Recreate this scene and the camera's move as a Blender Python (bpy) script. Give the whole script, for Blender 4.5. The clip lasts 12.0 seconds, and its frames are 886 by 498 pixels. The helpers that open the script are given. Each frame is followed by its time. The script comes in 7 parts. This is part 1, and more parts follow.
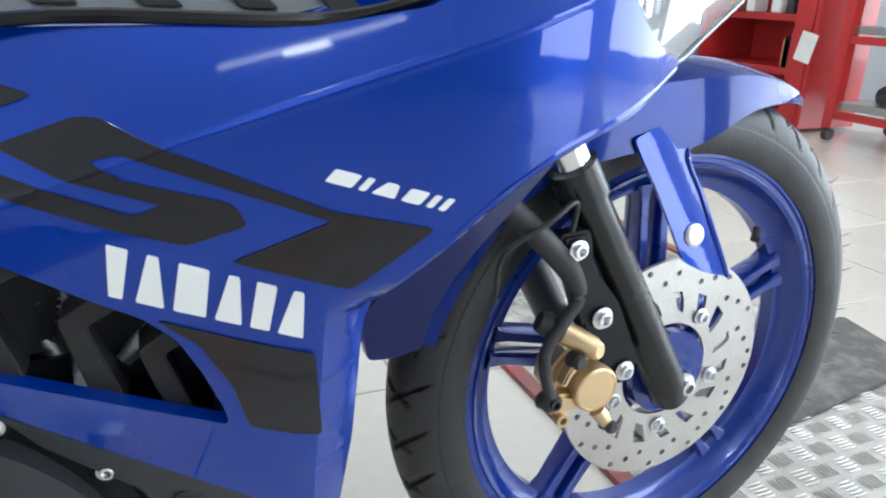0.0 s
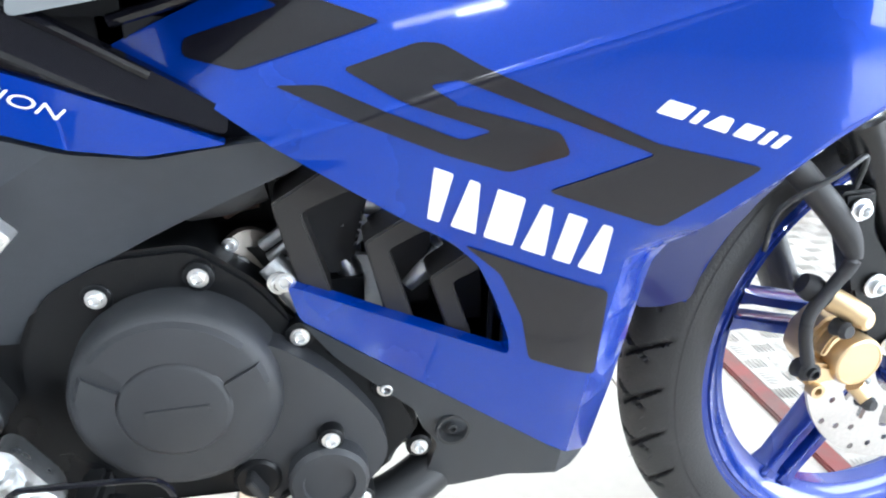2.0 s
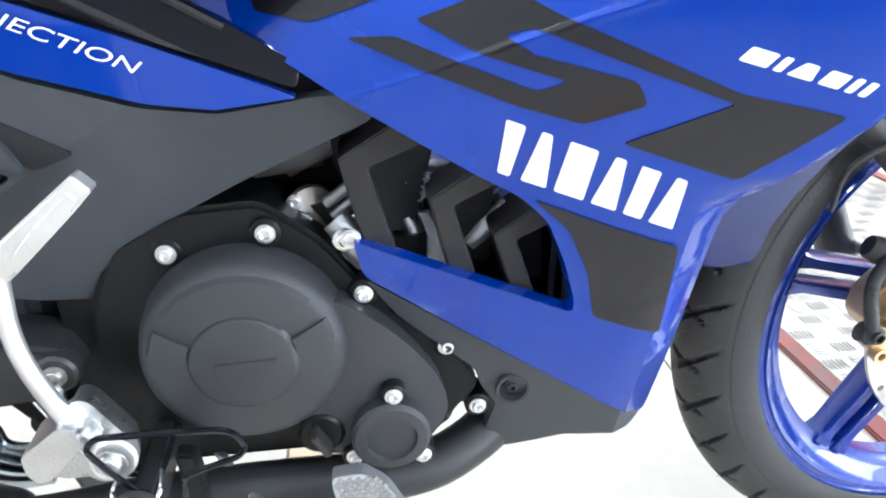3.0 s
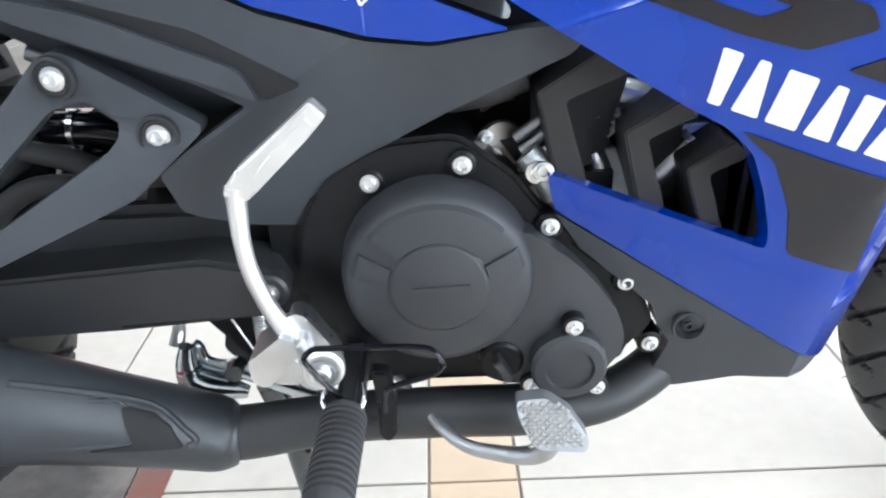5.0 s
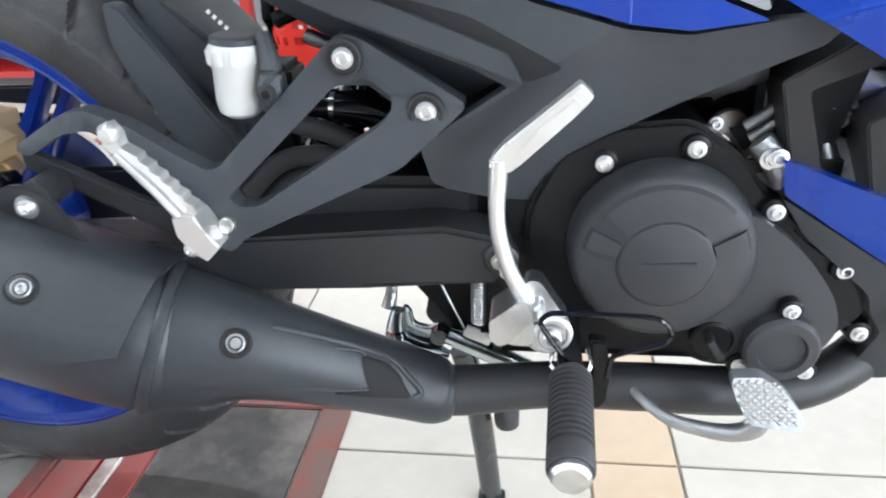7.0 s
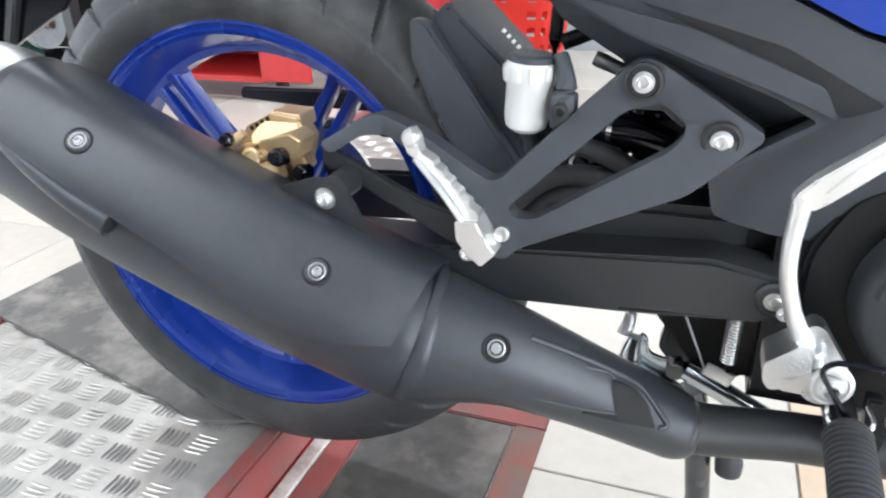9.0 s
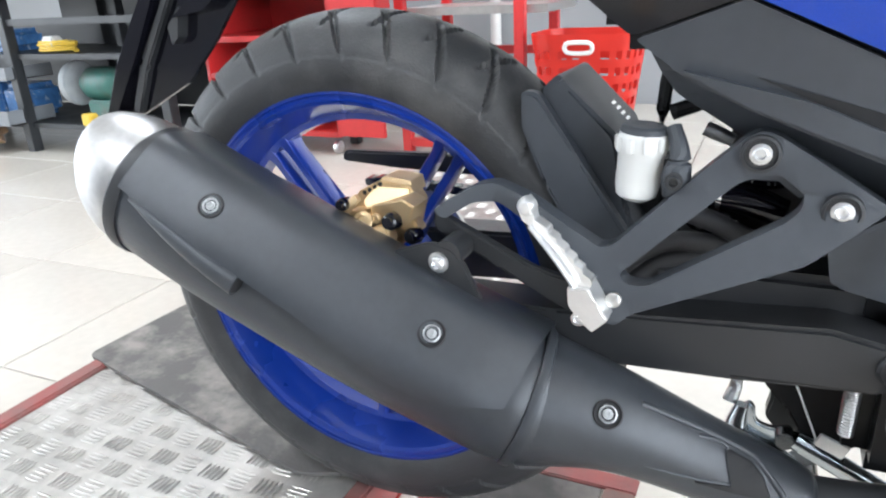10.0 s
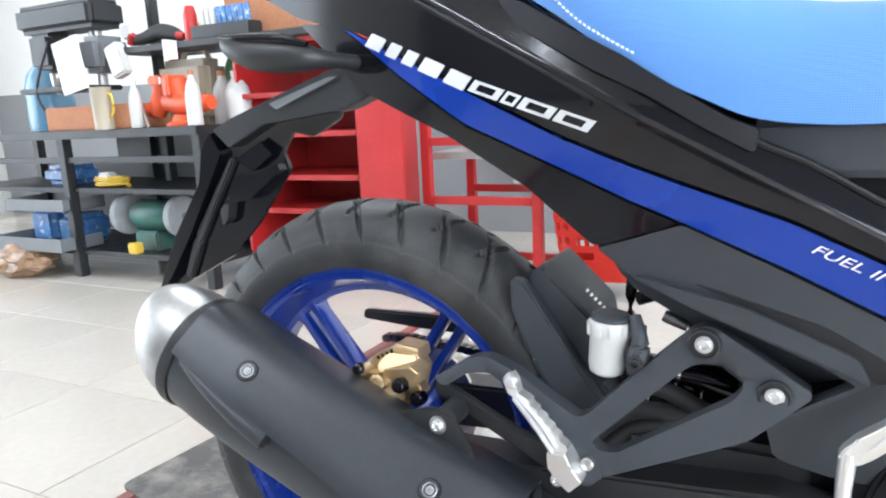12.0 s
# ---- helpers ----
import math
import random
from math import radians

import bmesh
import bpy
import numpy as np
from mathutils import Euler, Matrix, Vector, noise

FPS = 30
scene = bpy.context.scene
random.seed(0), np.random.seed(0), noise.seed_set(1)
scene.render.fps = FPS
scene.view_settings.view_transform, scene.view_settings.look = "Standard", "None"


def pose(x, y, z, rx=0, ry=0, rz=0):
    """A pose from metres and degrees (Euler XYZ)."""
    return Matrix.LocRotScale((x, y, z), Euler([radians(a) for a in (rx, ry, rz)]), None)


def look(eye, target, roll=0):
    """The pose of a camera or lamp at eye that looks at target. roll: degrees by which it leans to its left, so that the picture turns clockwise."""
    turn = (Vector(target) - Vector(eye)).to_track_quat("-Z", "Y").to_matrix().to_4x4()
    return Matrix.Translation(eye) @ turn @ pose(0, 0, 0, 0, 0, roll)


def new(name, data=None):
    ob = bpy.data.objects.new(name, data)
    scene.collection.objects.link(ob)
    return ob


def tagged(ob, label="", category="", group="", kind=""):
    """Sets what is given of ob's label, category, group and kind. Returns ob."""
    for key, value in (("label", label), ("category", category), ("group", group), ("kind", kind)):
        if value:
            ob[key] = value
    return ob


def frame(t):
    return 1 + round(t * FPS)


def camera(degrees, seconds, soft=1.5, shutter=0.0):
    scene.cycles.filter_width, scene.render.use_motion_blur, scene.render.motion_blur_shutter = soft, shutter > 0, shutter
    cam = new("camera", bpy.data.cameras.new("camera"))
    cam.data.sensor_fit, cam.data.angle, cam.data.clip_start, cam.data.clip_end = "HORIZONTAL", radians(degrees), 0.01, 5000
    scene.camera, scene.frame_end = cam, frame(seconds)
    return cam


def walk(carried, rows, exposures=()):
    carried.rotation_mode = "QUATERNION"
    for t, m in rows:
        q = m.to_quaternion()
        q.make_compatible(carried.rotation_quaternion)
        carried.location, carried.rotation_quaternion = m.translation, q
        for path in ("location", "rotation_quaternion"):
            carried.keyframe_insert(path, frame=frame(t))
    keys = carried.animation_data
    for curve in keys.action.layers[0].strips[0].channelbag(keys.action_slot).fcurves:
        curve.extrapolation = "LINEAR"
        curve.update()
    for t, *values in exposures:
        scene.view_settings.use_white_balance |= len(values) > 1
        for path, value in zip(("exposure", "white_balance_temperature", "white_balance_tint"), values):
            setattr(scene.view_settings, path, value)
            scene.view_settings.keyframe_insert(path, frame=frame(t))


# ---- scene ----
from mathutils.bvhtree import BVHTree
cam = camera(64.24, 12.0, soft=2.0, shutter=0.3)
ROWS = [
    (0.0, -0.4565, -0.5619, 0.6426, 69.81, -1.96, -22.61),
    (0.5, -0.4740, -0.5519, 0.6360, 69.48, -1.45, -19.81),
    (1.0, -0.4995, -0.5500, 0.6342, 69.14, -1.30, -16.65),
    (1.5, -0.5296, -0.5450, 0.6276, 68.17, -0.99, -13.20),
    (2.0, -0.5527, -0.5407, 0.6202, 66.98, -0.97, -10.61),
    (2.5, -0.5700, -0.5402, 0.6130, 65.97, -0.72, -9.51),
    (4.5, -0.6136, -0.5496, 0.5963, 62.85, 1.67, -3.29),
    (5.0, -0.6484, -0.5603, 0.5942, 62.36, 1.93, -1.07),
    (5.5, -0.6765, -0.5822, 0.6028, 61.71, 1.92, 0.81),
    (6.0, -0.7193, -0.6020, 0.6066, 61.91, 1.95, 3.14),
    (6.5, -0.7389, -0.6005, 0.6008, 61.80, 2.17, 4.43),
    (7.0, -0.7550, -0.6096, 0.5997, 62.51, 2.44, 6.64),
    (9.0, -0.8475, -0.6419, 0.6022, 64.94, 1.74, 20.03),
    (9.5, -0.8739, -0.6571, 0.6102, 66.58, 1.82, 22.66),
    (10.0, -0.8840, -0.6682, 0.6227, 69.06, 2.88, 24.68),
    (10.5, -0.8896, -0.6722, 0.6407, 72.29, 3.35, 25.54),
    (11.0, -0.8850, -0.6824, 0.6572, 74.65, 3.42, 25.76),
    (11.5, -0.8564, -0.7070, 0.6813, 77.03, 3.21, 26.11),
    (12.0, -0.8162, -0.7397, 0.7058, 78.71, 2.65, 27.08),
]
walk(cam, [(t, pose(*row)) for t, *row in ROWS], exposures=[(0.0, -0.26, 5850, 6), (1.2, 0.36, 5850, 7), (2.0, 0.72, 5850, 8), (2.5, 0.76, 5850, 8), (4.5, 0.60, 5900, 9), (5.5, 0.62, 5900, 9), (6.5, 0.54, 5950, 9), (9.5, 0.62, 6050, 10), (12.0, 0.40, 6000, 10)])

# ---- light ----
world = bpy.data.worlds.new("world")
scene.world = world
world.use_nodes = True
wn = world.node_tree
sky = wn.nodes.new("ShaderNodeTexSky")
sky.sky_type, sky.sun_disc = "NISHITA", False
sky.sun_elevation, sky.sun_rotation = radians(40), radians(200)
wn.links.new(sky.outputs[0], wn.nodes["Background"].inputs[0])
wn.nodes["Background"].inputs[1].default_value = 0.15


def area_lamp(name, m, sx, sy, watts, color):
    d = bpy.data.lights.new(name, "AREA")
    d.shape, d.size, d.size_y, d.energy, d.color = "RECTANGLE", sx, sy, watts, color
    ob = new(name, d)
    ob.matrix_world = m
    return ob


sun = new("sun", bpy.data.lights.new("sun", "SUN"))
sun.data.energy, sun.data.angle, sun.data.color = 2.0, radians(0.5), (1.0, 0.95, 0.88)
sun.matrix_world = look((0, 0, 0), (0.3, 0.9, -0.9))
# daylight of the wide openings at both ends of the shop
area_lamp("west_daylight", look((-7.3, -1.0, 1.5), (0, -0.6, 0.5)), 4.6, 2.7, 150, (0.95, 0.98, 1.0))
area_lamp("east_daylight", look((5.3, -0.6, 1.5), (0, -0.4, 0.5)), 4.8, 2.7, 340, (0.95, 0.98, 1.0))
# fill lamp in an assumed doorway, added to brighten mudguard and front wheel
area_lamp("front_daylight", look((3.5, -4.72, 1.3), (0.6, -0.5, 0.4)), 2.6, 2.4, 170, (0.95, 0.98, 1.0))
# tubes out of view; the fourth is added to make the fairing crease shine
TUBES = [(-5.85, -2.5), (-2.15, -2.42), (2.15, -2.5), (-2.2, -1.5), (-2.7, 1.3), (1.3, 1.3)]
for tx, ty in TUBES:
    short = (tx, ty) == TUBES[1]
    area_lamp("tube_light", look((tx, ty, 2.93), (tx, ty, 0)), 0.30 if short else 1.2, 0.05, 1.4 if short else 24 if ty < 0 else 34, (0.92, 0.97, 1.0))


# ---- materials ----
def mat(name, color, rough=0.5, metal=0.0, vary=0.1, scale=8.0, bump=0.0, bump_scale=200.0, coat=0.0, spec=0.5, emit=0.0,
        grain=0.0, grain_scale=60.0, alpha=1.0, transmission=0.0, random_tint=0.0, dirt=None, dirt_scale=3.0, dirt_edge=(0.55, 0.75)):
    m = bpy.data.materials.new(name)
    m.use_nodes = True
    nt = m.node_tree
    b = nt.nodes["Principled BSDF"]
    tc = nt.nodes.new("ShaderNodeTexCoord")
    no = nt.nodes.new("ShaderNodeTexNoise")
    no.inputs["Scale"].default_value, no.inputs["Detail"].default_value = scale, 6
    nt.links.new(tc.outputs["Object"], no.inputs["Vector"])
    mr = nt.nodes.new("ShaderNodeMapRange")
    mr.inputs["From Min"].default_value, mr.inputs["From Max"].default_value = 0.3, 0.7
    mr.inputs["To Min"].default_value, mr.inputs["To Max"].default_value = 1 - vary, 1 + vary
    nt.links.new(no.outputs["Fac"], mr.inputs["Value"])
    fac = mr.outputs["Result"]

    def times(a, b_):
        k = nt.nodes.new("ShaderNodeMath")
        k.operation = "MULTIPLY"
        nt.links.new(a, k.inputs[0])
        nt.links.new(b_, k.inputs[1])
        return k.outputs[0]

    if grain:
        n2 = nt.nodes.new("ShaderNodeTexNoise")
        n2.inputs["Scale"].default_value, n2.inputs["Detail"].default_value = grain_scale, 4
        nt.links.new(tc.outputs["Object"], n2.inputs["Vector"])
        r2 = nt.nodes.new("ShaderNodeMapRange")
        r2.inputs["From Min"].default_value, r2.inputs["From Max"].default_value = 0.3, 0.7
        r2.inputs["To Min"].default_value, r2.inputs["To Max"].default_value = 1 - grain, 1 + grain
        nt.links.new(n2.outputs["Fac"], r2.inputs["Value"])
        fac = times(fac, r2.outputs["Result"])
    if random_tint:
        oi = nt.nodes.new("ShaderNodeObjectInfo")
        r3 = nt.nodes.new("ShaderNodeMapRange")
        r3.inputs["To Min"].default_value, r3.inputs["To Max"].default_value = 1 - random_tint, 1 + random_tint
        nt.links.new(oi.outputs["Random"], r3.inputs["Value"])
        fac = times(fac, r3.outputs["Result"])
    vm = nt.nodes.new("ShaderNodeVectorMath")
    vm.operation = "SCALE"
    vm.inputs[0].default_value = color
    nt.links.new(fac, vm.inputs["Scale"])
    col = vm.outputs[0]
    if dirt:
        n3 = nt.nodes.new("ShaderNodeTexNoise")
        n3.inputs["Scale"].default_value, n3.inputs["Detail"].default_value, n3.inputs["Roughness"].default_value = dirt_scale, 8, 0.65
        nt.links.new(tc.outputs["Object"], n3.inputs["Vector"])
        r4 = nt.nodes.new("ShaderNodeMapRange")
        r4.inputs["From Min"].default_value, r4.inputs["From Max"].default_value = dirt_edge
        nt.links.new(n3.outputs["Fac"], r4.inputs["Value"])
        mx = nt.nodes.new("ShaderNodeMix")
        mx.data_type = "RGBA"
        nt.links.new(r4.outputs["Result"], mx.inputs[0])
        nt.links.new(col, mx.inputs[6])
        mx.inputs[7].default_value = (*dirt, 1)
        col = mx.outputs[2]
    nt.links.new(col, b.inputs["Base Color"])
    rr = nt.nodes.new("ShaderNodeMapRange")
    rr.inputs["From Min"].default_value, rr.inputs["From Max"].default_value = 0.3, 0.7
    rr.inputs["To Min"].default_value, rr.inputs["To Max"].default_value = max(0.02, rough * 0.85), min(1, rough * 1.15)
    nt.links.new(no.outputs["Fac"], rr.inputs["Value"])
    nt.links.new(rr.outputs["Result"], b.inputs["Roughness"])
    b.inputs["Metallic"].default_value = metal
    b.inputs["Coat Weight"].default_value = coat
    b.inputs["Coat Roughness"].default_value = 0.04
    b.inputs["Specular IOR Level"].default_value = spec
    b.inputs["Transmission Weight"].default_value = transmission
    b.inputs["Alpha"].default_value = alpha
    if emit:
        b.inputs["Emission Color"].default_value = (*color, 1)
        b.inputs["Emission Strength"].default_value = emit
    if bump:
        nb = nt.nodes.new("ShaderNodeTexNoise")
        nb.inputs["Scale"].default_value, nb.inputs["Detail"].default_value = bump_scale, 3
        nt.links.new(tc.outputs["Object"], nb.inputs["Vector"])
        bp = nt.nodes.new("ShaderNodeBump")
        bp.inputs["Strength"].default_value, bp.inputs["Distance"].default_value = bump, 0.002
        nt.links.new(nb.outputs["Fac"], bp.inputs["Height"])
        nt.links.new(bp.outputs["Normal"], b.inputs["Normal"])
    return m


BLUE = mat("blue_paint", (0.0003, 0.036, 0.34), 0.26, 0.3, 0.05, 3, coat=1.0, spec=0.12, grain=0.06, grain_scale=900)
BLUE.node_tree.nodes["Principled BSDF"].inputs["Coat IOR"].default_value = 1.46
RIM_BLUE = mat("rim_blue_paint", (0.005, 0.034, 0.28), 0.28, 0.3, 0.08, 6, coat=0.8, grain=0.05, grain_scale=700)
NAVY = mat("navy_plastic", (0.001, 0.007, 0.075), 0.25, 0.1, 0.08, 5, coat=0.35, spec=0.25)
DECAL_BLACK = mat("decal_black", (0.0045, 0.0042, 0.0085), 0.42, 0, 0.06, 5, spec=0.1, coat=0.9)
DECAL_WHITE = mat("decal_white", (0.85, 0.86, 0.84), 0.4, 0, 0.03, 20)
SILVER_DECAL = mat("decal_silver", (0.75, 0.76, 0.78), 0.35, 0.3, 0.04, 20)
GLOSS_BLACK = mat("gloss_black_plastic", (0.004, 0.004, 0.0065), 0.09, 0, 0.1, 6, spec=0.42)
PLASTIC = mat("dark_grey_plastic", (0.038, 0.043, 0.051), 0.47, 0, 0.10, 7, bump=0.25, bump_scale=1500, grain=0.05, grain_scale=90)
MATTE_BLACK = mat("matte_black_metal", (0.027, 0.028, 0.030), 0.42, 0.1, 0.12, 9, bump=0.1, bump_scale=900)
ENGINE_BLACK = mat("engine_black_paint", (0.0075, 0.008, 0.009), 0.30, 0.0, 0.12, 9, spec=0.22, bump=0.15, bump_scale=1100)
FORK_BLACK = mat("fork_black_paint", (0.013, 0.0135, 0.0145), 0.26, 0.0, 0.12, 9, spec=0.5, bump=0.05, bump_scale=900)
COVER_BLACK = mat("cover_black_texture", (0.030, 0.032, 0.036), 0.46, 0.0, 0.10, 9, bump=0.3, bump_scale=1400)
# near-black for black parts and for shade filled into gaps and recesses
SHADE_BLACK = mat("shade_black_fill", (0.008, 0.008, 0.009), 0.7, 0, 0.2, 12)
MUFFLER = mat("muffler_black_steel", (0.035, 0.039, 0.045), 0.36, 0.15, 0.10, 8, bump=0.12, bump_scale=1200, grain=0.06, grain_scale=120, dirt=(0.5, 0.5, 0.5), dirt_scale=55, dirt_edge=(0.745, 0.765))
CHROME = mat("chrome_steel", (0.82, 0.83, 0.84), 0.14, 1.0, 0.06, 20)
ALU = mat("cast_aluminium", (0.60, 0.61, 0.62), 0.30, 1.0, 0.10, 30, bump=0.3, bump_scale=500)
ENGINE_ALU = mat("engine_aluminium", (0.42, 0.43, 0.44), 0.42, 0.9, 0.15, 30, bump=0.35, bump_scale=350)
BRUSHED = mat("brushed_steel", (0.50, 0.49, 0.47), 0.38, 1.0, 0.08, 40)
DISC = mat("brake_disc_steel", (0.60, 0.58, 0.55), 0.38, 0.9, 0.06, 15, grain=0.06, grain_scale=260)
GOLD = mat("gold_anodised", (0.70, 0.52, 0.30), 0.42, 0.75, 0.08, 25, bump=0.15, bump_scale=600)
ZINC = mat("zinc_bolt", (0.78, 0.79, 0.80), 0.34, 1.0, 0.06, 50)
RUBBER = mat("tyre_rubber", (0.028, 0.0285, 0.030), 0.52, 0, 0.18, 14, bump=0.3, bump_scale=400, dirt=(0.085, 0.083, 0.08), dirt_scale=7, dirt_edge=(0.54, 0.8))
SOFT_RUBBER = mat("soft_rubber", (0.036, 0.036, 0.038), 0.62, 0, 0.1, 30, bump=0.2, bump_scale=700)
SEAT = mat("blue_seat_vinyl", (0.10, 0.25, 0.58), 0.5, 0, 0.06, 5)
sn = SEAT.node_tree
sv = sn.nodes.new("ShaderNodeTexVoronoi")
sv.inputs["Scale"].default_value, sv.inputs["Randomness"].default_value = 520, 0.0
sc = sn.nodes.new("ShaderNodeTexCoord")
sn.links.new(sc.outputs["Object"], sv.inputs["Vector"])
sb = sn.nodes.new("ShaderNodeBump")
sb.inputs["Strength"].default_value, sb.inputs["Distance"].default_value = 0.4, 0.0012
sn.links.new(sv.outputs["Distance"], sb.inputs["Height"])
sn.links.new(sb.outputs["Normal"], sn.nodes["Principled BSDF"].inputs["Normal"])
VINYL = mat("black_vinyl", (0.013, 0.013, 0.017), 0.5, 0, 0.1, 12, bump=0.2, bump_scale=900, spec=0.3)
TANK_WHITE = mat("white_translucent_plastic", (0.60, 0.60, 0.58), 0.35, 0, 0.05, 20)
CLEAR = mat("clear_lens", (0.85, 0.88, 0.9), 0.06, 0, 0.02, 10, alpha=0.07, coat=1.0)
GREY_TOP = mat("grey_cowl_plastic", (0.16, 0.17, 0.18), 0.35, 0, 0.08, 6)
# the place
TILE = mat("floor_tile_glaze", (0.55, 0.51, 0.45), 0.16, 0, 0.04, 2.5, random_tint=0.03, grain=0.03, grain_scale=40, dirt=(0.44, 0.40, 0.34), dirt_scale=2.2, dirt_edge=(0.62, 0.85))
TILE_CREAM = mat("floor_tile_cream", (0.60, 0.46, 0.33), 0.18, 0, 0.05, 3, random_tint=0.03, grain=0.03, grain_scale=40)
GROUT = mat("floor_grout", (0.30, 0.27, 0.24), 0.9, 0, 0.2, 12)
RED = mat("red_paint", (0.47, 0.024, 0.024), 0.38, 0, 0.12, 5, coat=0.3, grain=0.05, grain_scale=80)
RED_WORN = mat("worn_red_paint", (0.26, 0.058, 0.052), 0.6, 0, 0.2, 6, dirt=(0.15, 0.095, 0.085), dirt_scale=7, dirt_edge=(0.42, 0.66), bump=0.2, bump_scale=150)
RED_BROWN = mat("rusty_brown_paint", (0.145, 0.085, 0.072), 0.6, 0, 0.2, 6, dirt=(0.24, 0.065, 0.045), dirt_scale=9, dirt_edge=(0.5, 0.68), bump=0.25, bump_scale=120)
WHITE_WORN = mat("worn_white_paint", (0.62, 0.58, 0.54), 0.6, 0, 0.15, 9, dirt=(0.28, 0.2, 0.18), dirt_scale=14, dirt_edge=(0.5, 0.7))
PLATE = mat("checker_plate_steel", (0.50, 0.48, 0.45), 0.42, 0.75, 0.15, 5, grain=0.1, grain_scale=50, dirt=(0.24, 0.21, 0.19), dirt_scale=4, dirt_edge=(0.5, 0.8))
BLACK_PLATE = mat("dark_steel_plate", (0.062, 0.058, 0.055), 0.5, 0.3, 0.55, 9, bump=0.4, bump_scale=60, grain=0.25, grain_scale=45, dirt=(0.20, 0.175, 0.16), dirt_scale=6, dirt_edge=(0.46, 0.72))
MAT_RUBBER = mat("rubber_mat", (0.095, 0.09, 0.085), 0.85, 0, 0.2, 5, bump=0.5, bump_scale=160, dirt=(0.23, 0.21, 0.19), dirt_scale=11, dirt_edge=(0.46, 0.66))
WALL = mat("white_wall_paint", (0.78, 0.78, 0.76), 0.8, 0, 0.03, 1.5, bump=0.1, bump_scale=60)
WALL_GREY = mat("grey_wall_paint", (0.26, 0.27, 0.28), 0.6, 0, 0.06, 2, bump=0.1, bump_scale=60)
# for the unseen front wall; dark so that gloss black mirrors less light
WALL_DARK = mat("dim_reflection_wall", (0.20, 0.20, 0.22), 0.7, 0, 0.08, 1.5)
SCOOP = mat("brownish_grey_plastic", (0.024, 0.0225, 0.022), 0.42, 0, 0.1, 8, spec=0.35, bump=0.2, bump_scale=1200)
DARK_STEEL = mat("black_gloss_steel", (0.10, 0.105, 0.11), 0.24, 0.8, 0.1, 12)
ZINC_DARK = mat("zinc_plated_steel", (0.44, 0.48, 0.51), 0.20, 1.0, 0.12, 30)
CAP_STEEL = mat("brushed_cap_steel", (0.46, 0.455, 0.45), 0.42, 1.0, 0.08, 12, grain=0.06, grain_scale=150)
STAINED_STEEL = mat("stained_steel", (0.24, 0.215, 0.19), 0.42, 0.9, 0.12, 30, grain=0.05, grain_scale=200)
BROWN = mat("brown_stained_metal", (0.085, 0.05, 0.04), 0.35, 0.4, 0.2, 20)
PEG_ALU = mat("polished_aluminium", (0.84, 0.84, 0.83), 0.36, 0.85, 0.06, 30, bump=0.15, bump_scale=300)
CEIL = mat("ceiling_white", (0.75, 0.75, 0.73), 0.85, 0, 0.03, 1.5)
BENCH = mat("bench_black_paint", (0.022, 0.024, 0.026), 0.45, 0.1, 0.2, 10)
TUBE = mat("tube_glow", (0.95, 0.98, 1.0), 0.4, emit=9.0)
BASKET = mat("basket_plastic", (0.72, 0.045, 0.03), 0.35, 0, 0.05, 8)


# ---- mesh helpers ----
def part(name, bm, material, parent=None, label="", smooth=35, recalc=True):
    if recalc:
        bmesh.ops.recalc_face_normals(bm, faces=bm.faces)
    me = bpy.data.meshes.new(name)
    bm.to_mesh(me)
    bm.free()
    me.materials.append(material)
    if smooth:
        for p in me.polygons:
            p.use_smooth = True
        me.set_sharp_from_angle(angle=radians(smooth))
    ob = new(name, me)
    if parent is not None:
        ob.parent = parent
    if label:
        ob["label"] = label
    return ob


def thing(name, label, category, group="", loc=(0, 0, 0), rz=0):
    ob = new(name)
    ob.matrix_world = pose(*loc, 0, 0, rz)
    return tagged(ob, label, category, group)


def rounded(pts, r=0.006, n=3):
    """A closed outline with its corners cut round."""
    out, k = [], len(pts)
    for i in range(k):
        a, b, c = (Vector(pts[j % k]) for j in (i - 1, i, i + 1))
        d1, d2 = a - b, c - b
        q = min(r, d1.length * 0.45, d2.length * 0.45)
        p1, p2 = b + d1.normalized() * q, b + d2.normalized() * q
        for s in range(n + 1):
            u = s / n
            out.append(p1 * (1 - u) ** 2 + b * 2 * u * (1 - u) + p2 * u * u)
    return out


